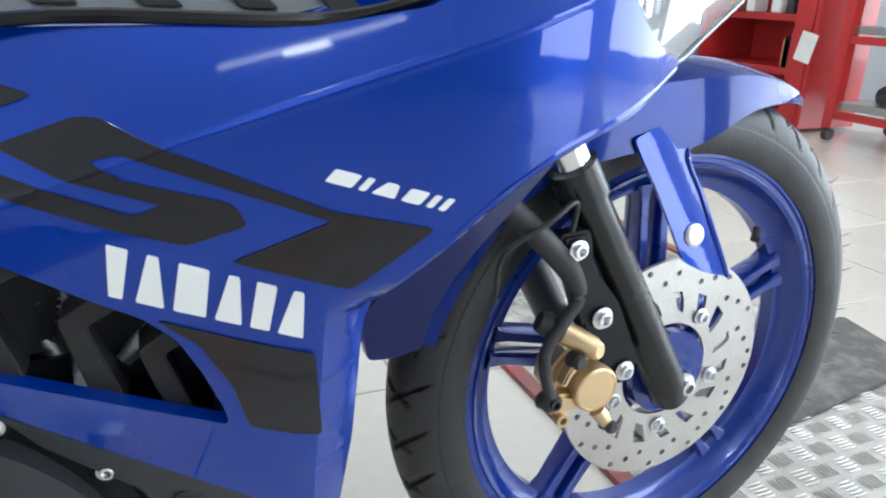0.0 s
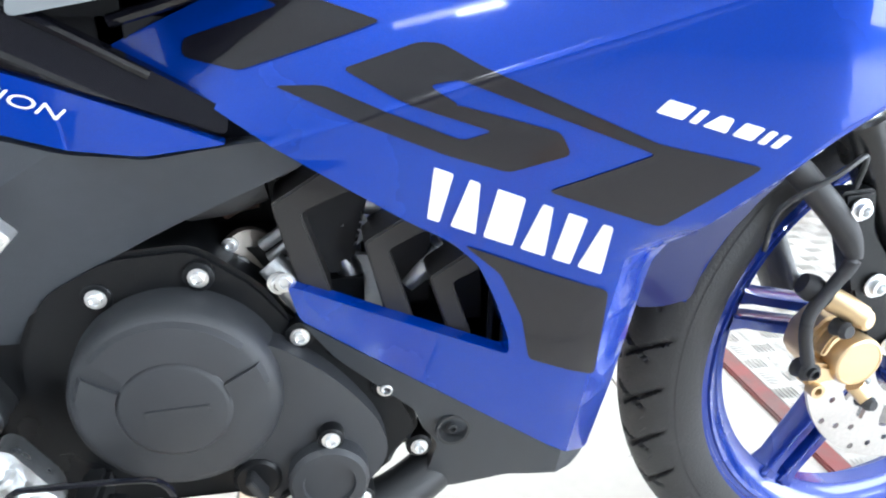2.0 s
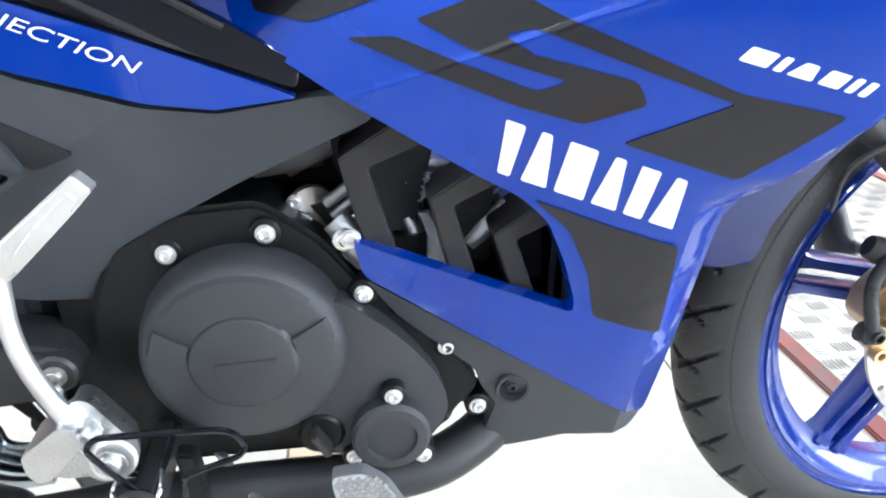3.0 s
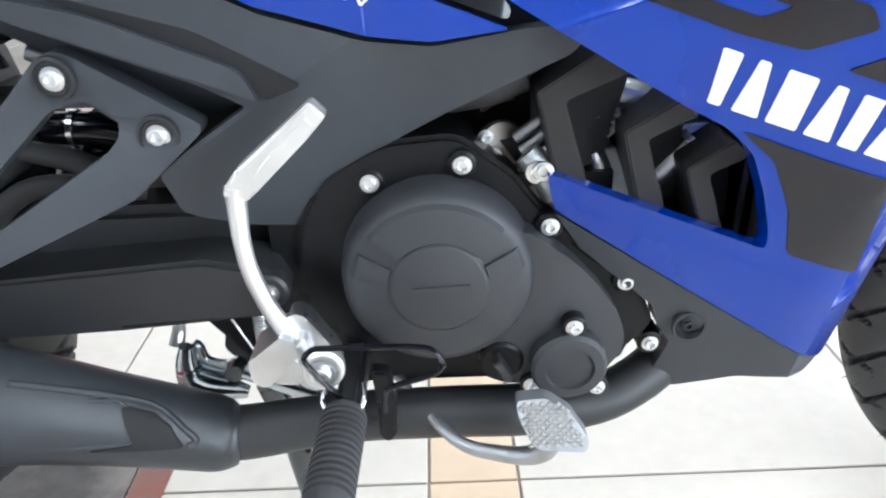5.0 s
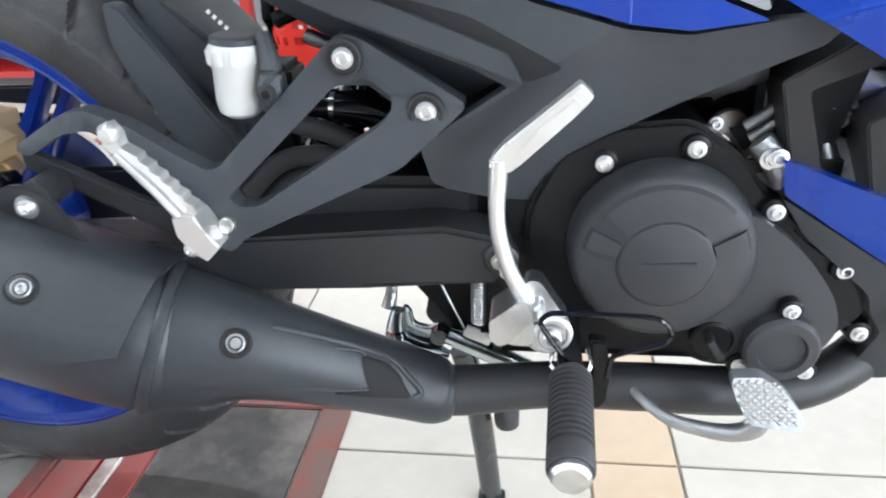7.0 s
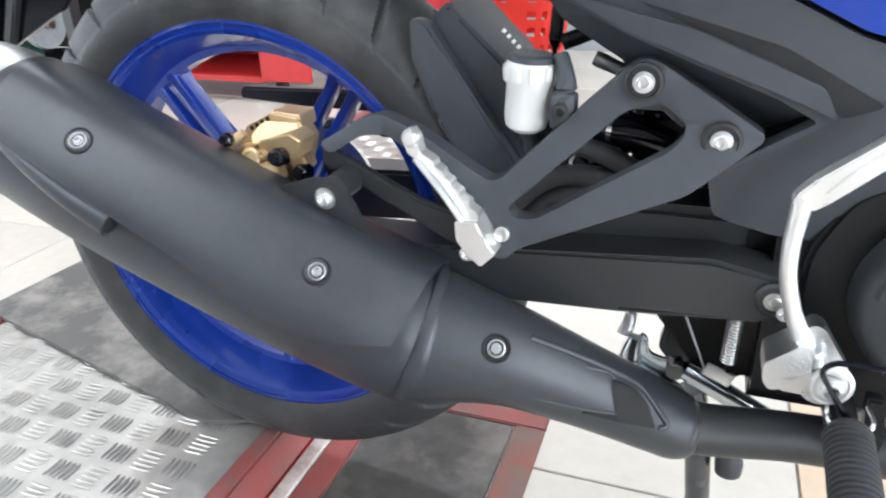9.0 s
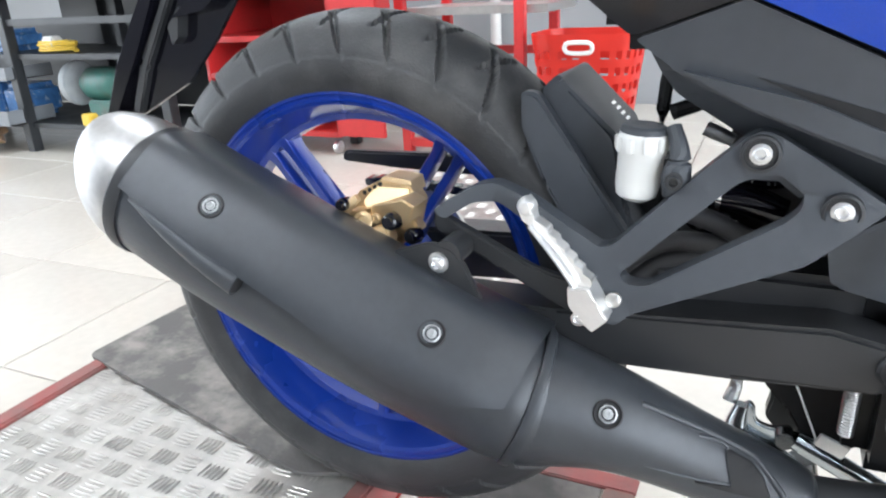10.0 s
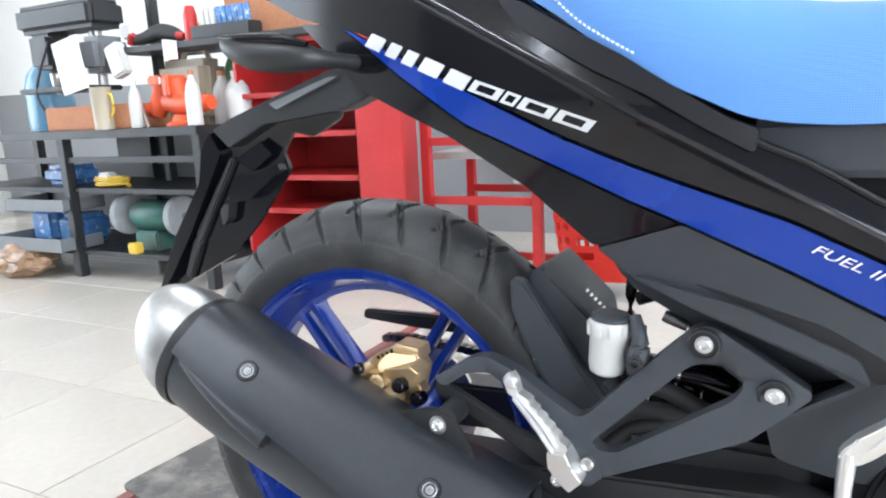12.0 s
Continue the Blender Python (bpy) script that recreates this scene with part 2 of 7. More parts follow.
def sheet(outline, yf, th, grid=0.03, bev=0.003, r=0.006, n=3, seg=2, holes=(), cuts=()):
    """A moulded panel: an outline in x, z on the surface y = yf(x, z), th thick, with rolled edges."""
    if not callable(yf):
        y0 = yf
        yf = lambda x, z: y0
    bm = bmesh.new()
    pts = rounded(outline, r, n) if r else [Vector(p) for p in outline]
    if holes:
        for loop in [pts] + [rounded(h, r, n) if r else h for h in holes]:
            vs = [bm.verts.new((p[0], 0, p[1])) for p in loop]
            for a, b in zip(vs, vs[1:] + vs[:1]):
                bm.edges.new((a, b))
        bmesh.ops.triangle_fill(bm, use_beauty=True, use_dissolve=False, edges=bm.edges[:])
    else:
        bm.faces.new([bm.verts.new((p[0], 0, p[1])) for p in pts])
    bm.normal_update()
    for f in bm.faces:
        if f.normal.y > 0:
            f.normal_flip()
    for (px, pz), (nx, nz) in cuts:
        bmesh.ops.triangulate(bm, faces=[f for f in bm.faces if len(f.verts) > 4])
        bmesh.ops.bisect_plane(bm, geom=bm.verts[:] + bm.edges[:] + bm.faces[:], plane_co=(px, 0, pz), plane_no=(nx, 0, nz), dist=1e-6)
    if grid:
        bmesh.ops.triangulate(bm, faces=[f for f in bm.faces if len(f.verts) > 4])
        xs, zs = [p[0] for p in pts], [p[1] for p in pts]
        for lo, hi, no in ((min(xs), max(xs), (1, 0, 0)), (min(zs), max(zs), (0, 0, 1))):
            for i in range(1, int((hi - lo) / grid) + 1):
                v = lo + (hi - lo) * i / (int((hi - lo) / grid) + 1)
                bmesh.ops.bisect_plane(bm, geom=bm.verts[:] + bm.edges[:] + bm.faces[:], plane_co=Vector(no) * v, plane_no=no, dist=1e-6)
    for v in bm.verts:
        v.co.y = yf(v.co.x, v.co.z) + th
    ext = bmesh.ops.extrude_face_region(bm, geom=bm.faces[:])
    front = [g for g in ext["geom"] if isinstance(g, bmesh.types.BMVert)]
    fs = {g for g in ext["geom"] if isinstance(g, bmesh.types.BMFace)}
    for v in front:
        v.co.y -= th
    if bev:
        edges = [e for e in bm.edges if len(e.link_faces) == 2 and sum(f in fs for f in e.link_faces) == 1]
        bmesh.ops.bevel(bm, geom=edges, offset=bev, segments=seg, affect="EDGES", clamp_overlap=True)
    return bm


def mirrored(bm):
    c = bm.copy()
    for v in c.verts:
        v.co.y = -v.co.y
    bmesh.ops.reverse_faces(c, faces=c.faces[:])
    return c


def lathe(profile, center, axis=(0, -1, 0), seg=64, closed=False, a0=0.0, a1=360.0):
    """Turns (radius, height) pairs round an axis through center."""
    bm = bmesh.new()
    ax = Vector(axis).normalized()
    u = ax.orthogonal().normalized()
    w = ax.cross(u)
    c = Vector(center)
    rings = []
    full = abs(a1 - a0) >= 360
    for i in range(seg if full else seg + 1):
        a = radians(a0 + (a1 - a0) * i / seg)
        d = u * math.cos(a) + w * math.sin(a)
        rings.append([bm.verts.new(c + d * r + ax * h) for r, h in profile])
    k = len(profile)
    for i in range(len(rings) if full else len(rings) - 1):
        a, b = rings[i], rings[(i + 1) % len(rings)]
        for j in range(k if closed else k - 1):
            q = [a[j], a[(j + 1) % k], b[(j + 1) % k], b[j]]
            bm.faces.new(q)
    bmesh.ops.remove_doubles(bm, verts=bm.verts, dist=1e-6)
    return bm


def spline(pts, sub=6):
    """A smooth line through points of any dimension."""
    P = [np.array(p, float) for p in pts]
    P = [2 * P[0] - P[1]] + P + [2 * P[-1] - P[-2]]
    out = []
    for i in range(1, len(P) - 2):
        a, b, c, d = P[i - 1:i + 3]
        for s in range(sub):
            t = s / sub
            out.append(0.5 * ((2 * b) + (c - a) * t + (2 * a - 5 * b + 4 * c - d) * t * t + (3 * b - a - 3 * c + d) * t ** 3))
    out.append(P[-2])
    return out


def sweep(path, seg=14, sub=6, squash=1.0, up=(0, 0, 1)):
    """A tube along (x, y, z, radius) points, smoothed; squash flattens it along up."""
    pts = spline(path, sub) if sub > 1 else [np.array(p, float) for p in path]
    bm = bmesh.new()
    rings = []
    for i, p in enumerate(pts):
        a, b = pts[max(i - 1, 0)][:3], pts[min(i + 1, len(pts) - 1)][:3]
        t = Vector(b - a).normalized()
        s = t.cross(Vector(up))
        if s.length < 0.05:
            s = t.cross(Vector((1, 0, 0)))
        s.normalize()
        w = s.cross(t)
        rings.append([bm.verts.new(Vector(p[:3]) + (s * math.cos(2 * math.pi * k / seg) + w * math.sin(2 * math.pi * k / seg) * squash) * p[3]) for k in range(seg)])
    for a, b in zip(rings, rings[1:]):
        for k in range(seg):
            bm.faces.new((a[k], a[(k + 1) % seg], b[(k + 1) % seg], b[k]))
    for ring in (rings[0], rings[-1]):
        bm.faces.new(ring)
    return bm


def box(x0, x1, y0, y1, z0, z1, bev=0.002, m=None, seg=2):
    bm = bmesh.new()
    bmesh.ops.create_cube(bm, size=1)
    for v in bm.verts:
        v.co = Vector((x0 + (v.co.x + 0.5) * (x1 - x0), y0 + (v.co.y + 0.5) * (y1 - y0), z0 + (v.co.z + 0.5) * (z1 - z0)))
    if bev:
        bmesh.ops.bevel(bm, geom=bm.edges[:], offset=bev, segments=seg, affect="EDGES", clamp_overlap=True)
    if m is not None:
        bmesh.ops.transform(bm, matrix=m, verts=bm.verts)
    return bm


def join(*bms):
    out = bmesh.new()
    for b in bms:
        me = bpy.data.meshes.new("join")
        b.to_mesh(me)
        b.free()
        out.from_mesh(me)
        bpy.data.meshes.remove(me)
    return out


def bolt(name, at, parent, r=0.006, axis=(0, -1, 0), material=None, label=""):
    """A flanged bolt with a hexagon socket."""
    r *= 0.82
    h = r * 0.9
    prof = [(0, 0.001), (r * 1.45, 0.001), (r * 1.5, r * 0.12), (r * 1.45, r * 0.28), (r, r * 0.34), (r, h), (r * 0.9, h * 1.1), (r * 0.66, h * 1.12), (r * 0.60, h * 0.35), (0, h * 0.3)]
    return part(name, lathe(prof, at, axis, 18), material or ZINC, parent, label)


# ---- the workshop ----
FLOOR = -0.063
X0, X1, Y0, Y1, ZC = -7.5, 5.5, -4.8, 3.3, 3.0


def struct(name, bm, material, label, category="wall"):
    return tagged(part(name, bm, material, smooth=0), label, category, kind="structure")


floor_bed = struct("floor", box(X0, X1, Y0, Y1, FLOOR - 0.1, FLOOR - 0.004, 0), GROUT, "grey grout bed under glazed floor tiles", "floor")
struct("wall_back_upper", box(X0, X1, Y1, Y1 + 0.15, 1.0, ZC, 0), WALL, "white painted plaster wall, upper half")
struct("wall_back_lower", box(X0, X1, Y1 - 0.003, Y1 + 0.15, FLOOR - 0.1, 1.0, 0), WALL_GREY, "grey painted lower half of the wall")
struct("wall_east", join(box(X1, X1 + 0.15, 1.9, Y1, FLOOR - 0.1, ZC, 0), box(X1, X1 + 0.15, Y0, -3.1, FLOOR - 0.1, ZC, 0), box(X1, X1 + 0.15, -3.1, 1.9, 2.85, ZC, 0)), WALL, "white painted side wall with a wide opening")
struct("wall_west", join(box(X0 - 0.15, X0, 1.4, Y1, FLOOR - 0.1, ZC, 0), box(X0 - 0.15, X0, Y0, -3.4, FLOOR - 0.1, ZC, 0), box(X0 - 0.15, X0, -3.4, 1.4, 2.85, ZC, 0)), WALL, "white plaster side wall with a wide opening")
# out of view; its doorway is cut for the added fill lamp
struct("wall_front", join(box(X0, 1.9, Y0 - 0.15, Y0, FLOOR - 0.1, ZC, 0), box(5.1, X1, Y0 - 0.15, Y0, FLOOR - 0.1, ZC, 0), box(1.9, 5.1, Y0 - 0.15, Y0, 2.6, ZC, 0)), WALL_DARK, "unseen plain wall, dark to dim reflections, with an added doorway")
struct("ceiling", box(X0, X1, Y0, Y1, ZC, ZC + 0.1, 0), CEIL, "plain white workshop ceiling", "ceiling")
struct("pavement", box(-40, 40, -40, 40, FLOOR - 0.24, FLOOR - 0.12, 0), GROUT, "grey concrete forecourt outside the shopfront", "pavement")
for tx, ty in TUBES:
    t = thing("ceiling_light", "white fluorescent batten with one glowing tube", "ceiling light", "fluorescent tubes", (tx, ty, 2.97))
    part("batten", box(-0.62, 0.62, -0.03, 0.03, 0.0, 0.03, 0.004), CEIL, t)
    part("tube", lathe([(0.0, -0.6), (0.013, -0.6), (0.013, 0.6), (0.0, 0.6)], (0, 0, -0.014), (1, 0, 0), 12), TUBE, t, "glowing white tube")

# ---- the lift platforms on the floor ----
PZ, PF = 0.0, FLOOR + 0.0045


def checker(x0, x1, y0, y1, skip):
    """Rows of raised lozenge bars in groups of five, turned by quarter from group to group."""
    verts, faces = [], []
    p, i = 0.046, 0
    for gx in range(int((x1 - x0) / p)):
        for gy in range(int((y1 - y0) / p)):
            cx, cy = x0 + (gx + 0.5) * p, y0 + (gy + 0.5) * p
            if skip(cx, cy):
                continue
            turn = (gx + gy) % 2
            for k in range(5):
                o = (k - 2) * 0.0078
                L, W, H = 0.0165, 0.0022, 0.0014
                b = len(verts)
                for lx, ly, lz in ((-L, 0, 0), (-L * 0.5, -W, 0), (L * 0.5, -W, 0), (L, 0, 0), (L * 0.5, W, 0), (-L * 0.5, W, 0), (-L * 0.6, 0, H), (L * 0.6, 0, H)):
                    u, v = (lx, ly + o) if turn else (ly + o, lx)
                    verts.append((cx + u, cy + v, PZ + lz))
                for f in ((0, 1, 6), (1, 2, 7, 6), (2, 3, 7), (3, 4, 7), (4, 5, 6, 7), (5, 0, 6)):
                    faces.append([b + q for q in f])
    me = bpy.data.meshes.new("tread_pattern")
    me.from_pydata(verts, [], faces)
    me.materials.append(PLATE)
    return me


lift = thing("lift_platform", "worn red steel lift platform with checker plate, rear half", "lift platform")
part("tread_plate", box(-1.93, -1.34, -1.0, 1.6, PZ - 0.03, PZ - 0.001, 0.001), PLATE, lift, "scuffed steel checker plate")
bars = new("tread_pattern", checker(-1.93, -1.34, -0.75, 1.5, lambda x, y: y > 0.12 and x > -1.9 and y < 0.3 and x > -1.8 or (x > -1.75 and 0.05 < y < 0.35)))
bars.parent = lift
tagged(bars, kind="stuff")
part("end_bar", box(-1.965, -1.932, -1.0, 1.6, FLOOR, PZ + 0.006, 0.003), RED_WORN, lift, "scuffed red end bar")
part("edge_bar", box(-1.340, -1.313, -1.0, 1.6, FLOOR, PZ + 0.004, 0.004), RED_WORN, lift, "scuffed red deck edge")
PD = FLOOR + 0.004
pit = thing("floor_grate", "red steel floor grate with an oily black plate", "floor grate")
part("cross_bar", box(-1.312, -1.3095, -1.0, 0.16, FLOOR - 0.02, PD - 0.003, 0), SHADE_BLACK, pit)
part("cross_bar", box(-1.362, -1.3095, -1.0, 0.16, FLOOR - 0.02, PD - 0.002, 0.001), RED, pit, "red painted steel bar")
part("cross_bar", box(-1.3088, -1.286, -1.0, 0.16, FLOOR - 0.02, PD + 0.002, 0.002), WHITE_WORN, pit, "chipped white bar")
part("cross_bar", box(-1.2853, -1.247, -1.0, 0.16, FLOOR - 0.02, PD, 0.002), RED_WORN, pit, "worn red steel bar")
part("drop_plate", box(-1.2445, -1.0485, -1.0, 0.1475, FLOOR - 0.02, PD - 0.001, 0.001), BLACK_PLATE, pit, "dark oily steel plate")
part("side_bar", box(-1.2445, -1.003, 0.150, 0.184, FLOOR - 0.02, PD + 0.001, 0.002), RED_WORN, pit)
part("front_bar", box(-1.046, -1.003, -1.0, 0.1495, FLOOR - 0.02, PD + 0.001, 0.002), RED_BROWN, pit, "rusty red-brown steel bar")
front_lift = thing("lift_platform", "worn red steel lift platform with checker plate, front half", "lift platform")
part("tread_plate", box(0.192, 0.94, -1.0, 1.3, PF - 0.03, PF - 0.001, 0.001), PLATE, front_lift, "scuffed steel checker plate")
bars = new("tread_pattern", checker(0.192, 0.94, -0.7, 1.3, lambda x, y: False))
bars.location.z = PF
bars.parent = front_lift
tagged(bars, kind="stuff")
part("end_bar", box(0.153, 0.190, -1.0, 1.3, FLOOR - 0.02, PF + 0.003, 0.003), RED_WORN, front_lift)
part("end_bar", box(0.942, 0.977, -1.0, 1.3, FLOOR - 0.02, PF + 0.003, 0.003), RED_WORN, front_lift)


def rubber_mat(outline, label, z=PZ):
    bm = bmesh.new()
    f = bm.faces.new([bm.verts.new((x, y, z + 0.002)) for x, y in rounded(outline, 0.02, 3)])
    ext = bmesh.ops.extrude_face_region(bm, geom=[f])
    for v in ext["geom"]:
        if isinstance(v, bmesh.types.BMVert):
            v.co.z += 0.006
    ob = part("rubber_mat", bm, MAT_RUBBER, smooth=0)
    return tagged(ob, label, "mat")


rubber_mat([(-1.99, 0.09), (-1.42, -0.05), (-1.345, -0.02), (-1.35, 0.30), (-1.97, 0.36)], "worn black rubber mat under the rear wheel")
rubber_mat([(0.522, 0.171), (0.98, 0.237), (1.024, 0.466), (0.26, 0.291), (0.26, 0.073)], "worn black rubber mat beside the front wheel", PF)


# ---- the motorcycle; it faces +x, its right side towards -y ----
bike = thing("motorcycle", "blue and black sport underbone motorcycle parked on a lift", "motorcycle")


def crease(x):
    return 0.517 + 0.36 * (x + 0.562)


def soft(v, k=0.02):
    return k * math.log1p(math.exp(min(v / k, 60)))


def fair_y(x, z):
    b = -(0.166 + 0.275 * (x + 0.45)) + 2.7 * max(0, x + 0.30) ** 2 + 0.3 * soft(0.5 - z)
    b += 1.1 * soft(x + 0.366, 0.005) / (1 + math.exp((z - 0.455) / 0.008))
    d = z - crease(x)
    return b + 0.45 * soft(d, 0.0018) - 0.0008 * math.exp(-(d / 0.0022) ** 2)


def tail_y(x, z):
    y = -0.13 - 0.25 * (min(max(z, 0.52), 0.70) - 0.587)
    return y + (0.22 * (-0.95 - x) if x < -0.95 else 0)


def both(name, outline, yf, th, material, label="", left=True, **k):
    bm = sheet(outline, yf, th, **k)
    if left:
        m = mirrored(bm)
        part(name, m, material, bike, recalc=False, smooth=18)
    return part(name, bm, material, bike, label, smooth=18)


CREASE = [((-0.562, 0.517 + d), (-0.36, 1.0)) for d in (-0.007, -0.0045, -0.0025, -0.001, 0.0005, 0.002, 0.0035, 0.005, 0.0075)]
FAIRING = [(-0.672, 0.562), (-0.60, 0.596), (-0.522, 0.616), (-0.44, 0.620), (-0.367, 0.622), (-0.309, 0.634), (-0.25, 0.67), (-0.235, 0.70), (-0.201, 0.662), (-0.185, 0.645), (-0.168, 0.625), (-0.139, 0.608),
           (-0.112, 0.602), (-0.173, 0.579), (-0.230, 0.560), (-0.268, 0.536), (-0.298, 0.507), (-0.322, 0.477), (-0.332, 0.457), (-0.332, 0.40), (-0.331, 0.311), (-0.338, 0.234),
           (-0.435, 0.295), (-0.505, 0.340), (-0.567, 0.381), (-0.574, 0.412), (-0.511, 0.389), (-0.424, 0.359), (-0.427, 0.375), (-0.438, 0.406), (-0.452, 0.436),
           (-0.470, 0.453), (-0.499, 0.468), (-0.567, 0.508), (-0.618, 0.537)]
fairing = both("fairing", FAIRING, fair_y, 0.016, BLUE, "glossy pearl blue side fairing", bev=0.006, grid=0.018, seg=3, cuts=CREASE)


def decal(name, outline, material, parent, yf=fair_y, r=0.004, label=""):
    return part(name, sheet(outline, lambda x, z: yf(x, z) - 0.0012, 0.0022, grid=0.02, bev=0, r=r, n=3, cuts=CREASE), material, parent, label)


decal("stripe", [(-0.590, 0.598), (-0.550, 0.595), (-0.510, 0.583), (-0.530, 0.575), (-0.592, 0.553), (-0.625, 0.559), (-0.624, 0.569), (-0.566, 0.589)], DECAL_BLACK, fairing, label="matt black graphic stripe")
decal("stripe", [(-0.533, 0.557), (-0.491, 0.573), (-0.479, 0.573), (-0.458, 0.562), (-0.363, 0.523), (-0.307, 0.512), (-0.352, 0.471), (-0.419, 0.492), (-0.364, 0.517), (-0.471, 0.555), (-0.487, 0.551), (-0.470, 0.541), (-0.500, 0.541)], DECAL_BLACK, fairing)
decal("stripe", [(-0.500, 0.541), (-0.470, 0.541), (-0.416, 0.528), (-0.409, 0.515), (-0.442, 0.503), (-0.477, 0.512), (-0.572, 0.546), (-0.544, 0.548), (-0.468, 0.521), (-0.452, 0.527)], DECAL_BLACK, fairing)
decal("stripe", [(-0.463, 0.452), (-0.412, 0.434), (-0.371, 0.421), (-0.362, 0.342), (-0.411, 0.357), (-0.421, 0.395), (-0.439, 0.431)], DECAL_BLACK, fairing)


def bars_row(name, p0, p1, h, shapes, gap, slant, material, parent, yf, label, hollow=0.0):
    """Plain slanted bars that stand for a maker's mark; p0 to p1 is their lower edge. Each shape: its width and how far its top narrows (+) or its foot does (-)."""
    a, b = Vector(p0), Vector(p1)
    d = (b - a)
    L = d.length
    d.normalize()
    up = Vector((-d.y, d.x)) * h + d * slant
    total = sum(w for w, _ in shapes) + gap * (len(shapes) - 1)
    s = 0
    for w, taper in shapes:
        q0, q1 = a + d * (s / total * L), a + d * ((s + w) / total * L)
        n = (q1 - q0) * 0.5 * abs(taper)
        foot, head_ = (n, n * 0) if taper < 0 else (n * 0, n)
        o = [q0 + foot, q1 - foot, q1 + up - head_, q0 + up + head_]
        holes = ()
        if hollow:
            c = sum(o, Vector((0, 0))) / 4
            holes = [[c + (q - c) * (1 - hollow) for q in o]]
        part(name, sheet(o, lambda x, z: yf(x, z) - 0.0012, 0.0022, grid=0 if hollow else 0.02, bev=0, r=0 if hollow else 0.0012, n=2, holes=holes, cuts=() if hollow else CREASE), material, parent, label)
        s += w + gap


bars_row("mark", (-0.488, 0.471), (-0.379, 0.435), 0.033, [(0.62, -0.35), (0.85, 0.62), (1.0, 0.1), (0.85, 0.62), (0.62, 0.0), (0.85, 0.62)], 0.28, -0.006, DECAL_WHITE, fairing, fair_y, "plain white bar")
bars_row("mark", (-0.368, 0.541), (-0.303, 0.523), 0.0085, [(1.1, 0.0), (0.3, 0.0), (1.0, 0.5), (0.8, 0.0), (0.28, 0.0), (0.28, 0.0)], 0.28, 0.004, DECAL_WHITE, fairing, fair_y, "plain white bar")

BELLY = [(-0.567, 0.378), (-0.544, 0.344), (-0.485, 0.292), (-0.479, 0.272), (-0.465, 0.253), (-0.473, 0.208), (-0.454, 0.195), (-0.407, 0.219), (-0.350, 0.224), (-0.3385, 0.2325), (-0.435, 0.2935), (-0.505, 0.338)]
belly = both("belly_cover", BELLY, lambda x, z: fair_y(x, z) + 0.002, 0.02, PLASTIC, "dark grey plastic belly cover")
part("bolt_cup", lathe([(0.014, 0.002), (0.0135, 0.004), (0.0115, 0.004), (0.009, -0.004), (0, -0.004)], (-0.456, -0.096, 0.275), (0, -1, 0), 24), MATTE_BLACK, belly)
bolt("bolt", (-0.456, -0.095, 0.275), belly, 0.0045, material=MATTE_BLACK)
both("fairing_liner", [(-0.3216, 0.4112), (-0.3173, 0.3721), (-0.2943, 0.3708), (-0.2717, 0.3758), (-0.2657, 0.4016), (-0.2518, 0.4257), (-0.2291, 0.4537), (-0.2015, 0.4811), (-0.173, 0.5108), (-0.1638, 0.5206), (-0.2096, 0.5057), (-0.2951, 0.4375)], -0.100, 0.012, NAVY, "dark blue inner fairing panel")
# added black box that fills the dark gap between the fairings
part("inner_shield", box(-0.43, -0.40, -0.10, 0.10, 0.30, 0.60, 0.01), SHADE_BLACK, bike, "black filler box for the dark behind the fairing")

# upper cowl between the fairings, with ribs
cowl = part("upper_cowl", sheet([(-0.70, 0.585), (-0.52, 0.619), (-0.367, 0.625), (-0.28, 0.645), (-0.25, 0.70), (-0.70, 0.66)], lambda x, z: -0.125 + 0.9 * (z - 0.60), 0.01, grid=0.03), GREY_TOP, bike, "grey plastic upper cowl with dark ribs")
for i in range(6):
    x = -0.56 + 0.055 * i
    part("rib", sheet([(x, 0.628), (x + 0.022, 0.628), (x + 0.004, 0.646), (x - 0.018, 0.646)], lambda x, z: -0.125 + 0.9 * (z - 0.60) - 0.004, 0.006, grid=0, bev=0.001, r=0.002), SHADE_BLACK, cowl)
part("cowl_edge", sweep([(-0.66, -0.10, 0.580, 0.004), (-0.52, -0.115, 0.620, 0.004), (-0.367, -0.17, 0.625, 0.004), (-0.30, -0.185, 0.64, 0.004)], 8), GLOSS_BLACK, bike)
HEAD = [(-0.222, 0.662), (-0.194, 0.645), (-0.163, 0.6245), (-0.1035, 0.604), (-0.082, 0.598), (-0.036, 0.614), (0.045, 0.642), (0.08, 0.72), (-0.16, 0.72)]


def lens_y(x, z):
    return -0.14 + 0.6 * (x + 0.1) + 0.004


head = part("headlight", sheet([(x * 0.99, z + 0.001) for x, z in HEAD], lambda x, z: lens_y(x, z) + 0.035, 0.02, grid=0.02, bev=0.004), BRUSHED, bike, "clear plastic headlight with a bright ribbed reflector")
part("lens", sheet(HEAD, lens_y, 0.004, grid=0.02, bev=0.001), CLEAR, head, "clear plastic lens")
for i in range(11):
    x = -0.175 + i * 0.017
    part("reflector_rib", sheet([(x, 0.632 - abs(i - 5.5) * 0.002), (x + 0.009, 0.631 - abs(i - 5.5) * 0.002), (x + 0.004, 0.70), (x - 0.005, 0.70)], lambda x, z: lens_y(x, z) + 0.026, 0.010, grid=0, bev=0.0025, r=0.001), CHROME, head)
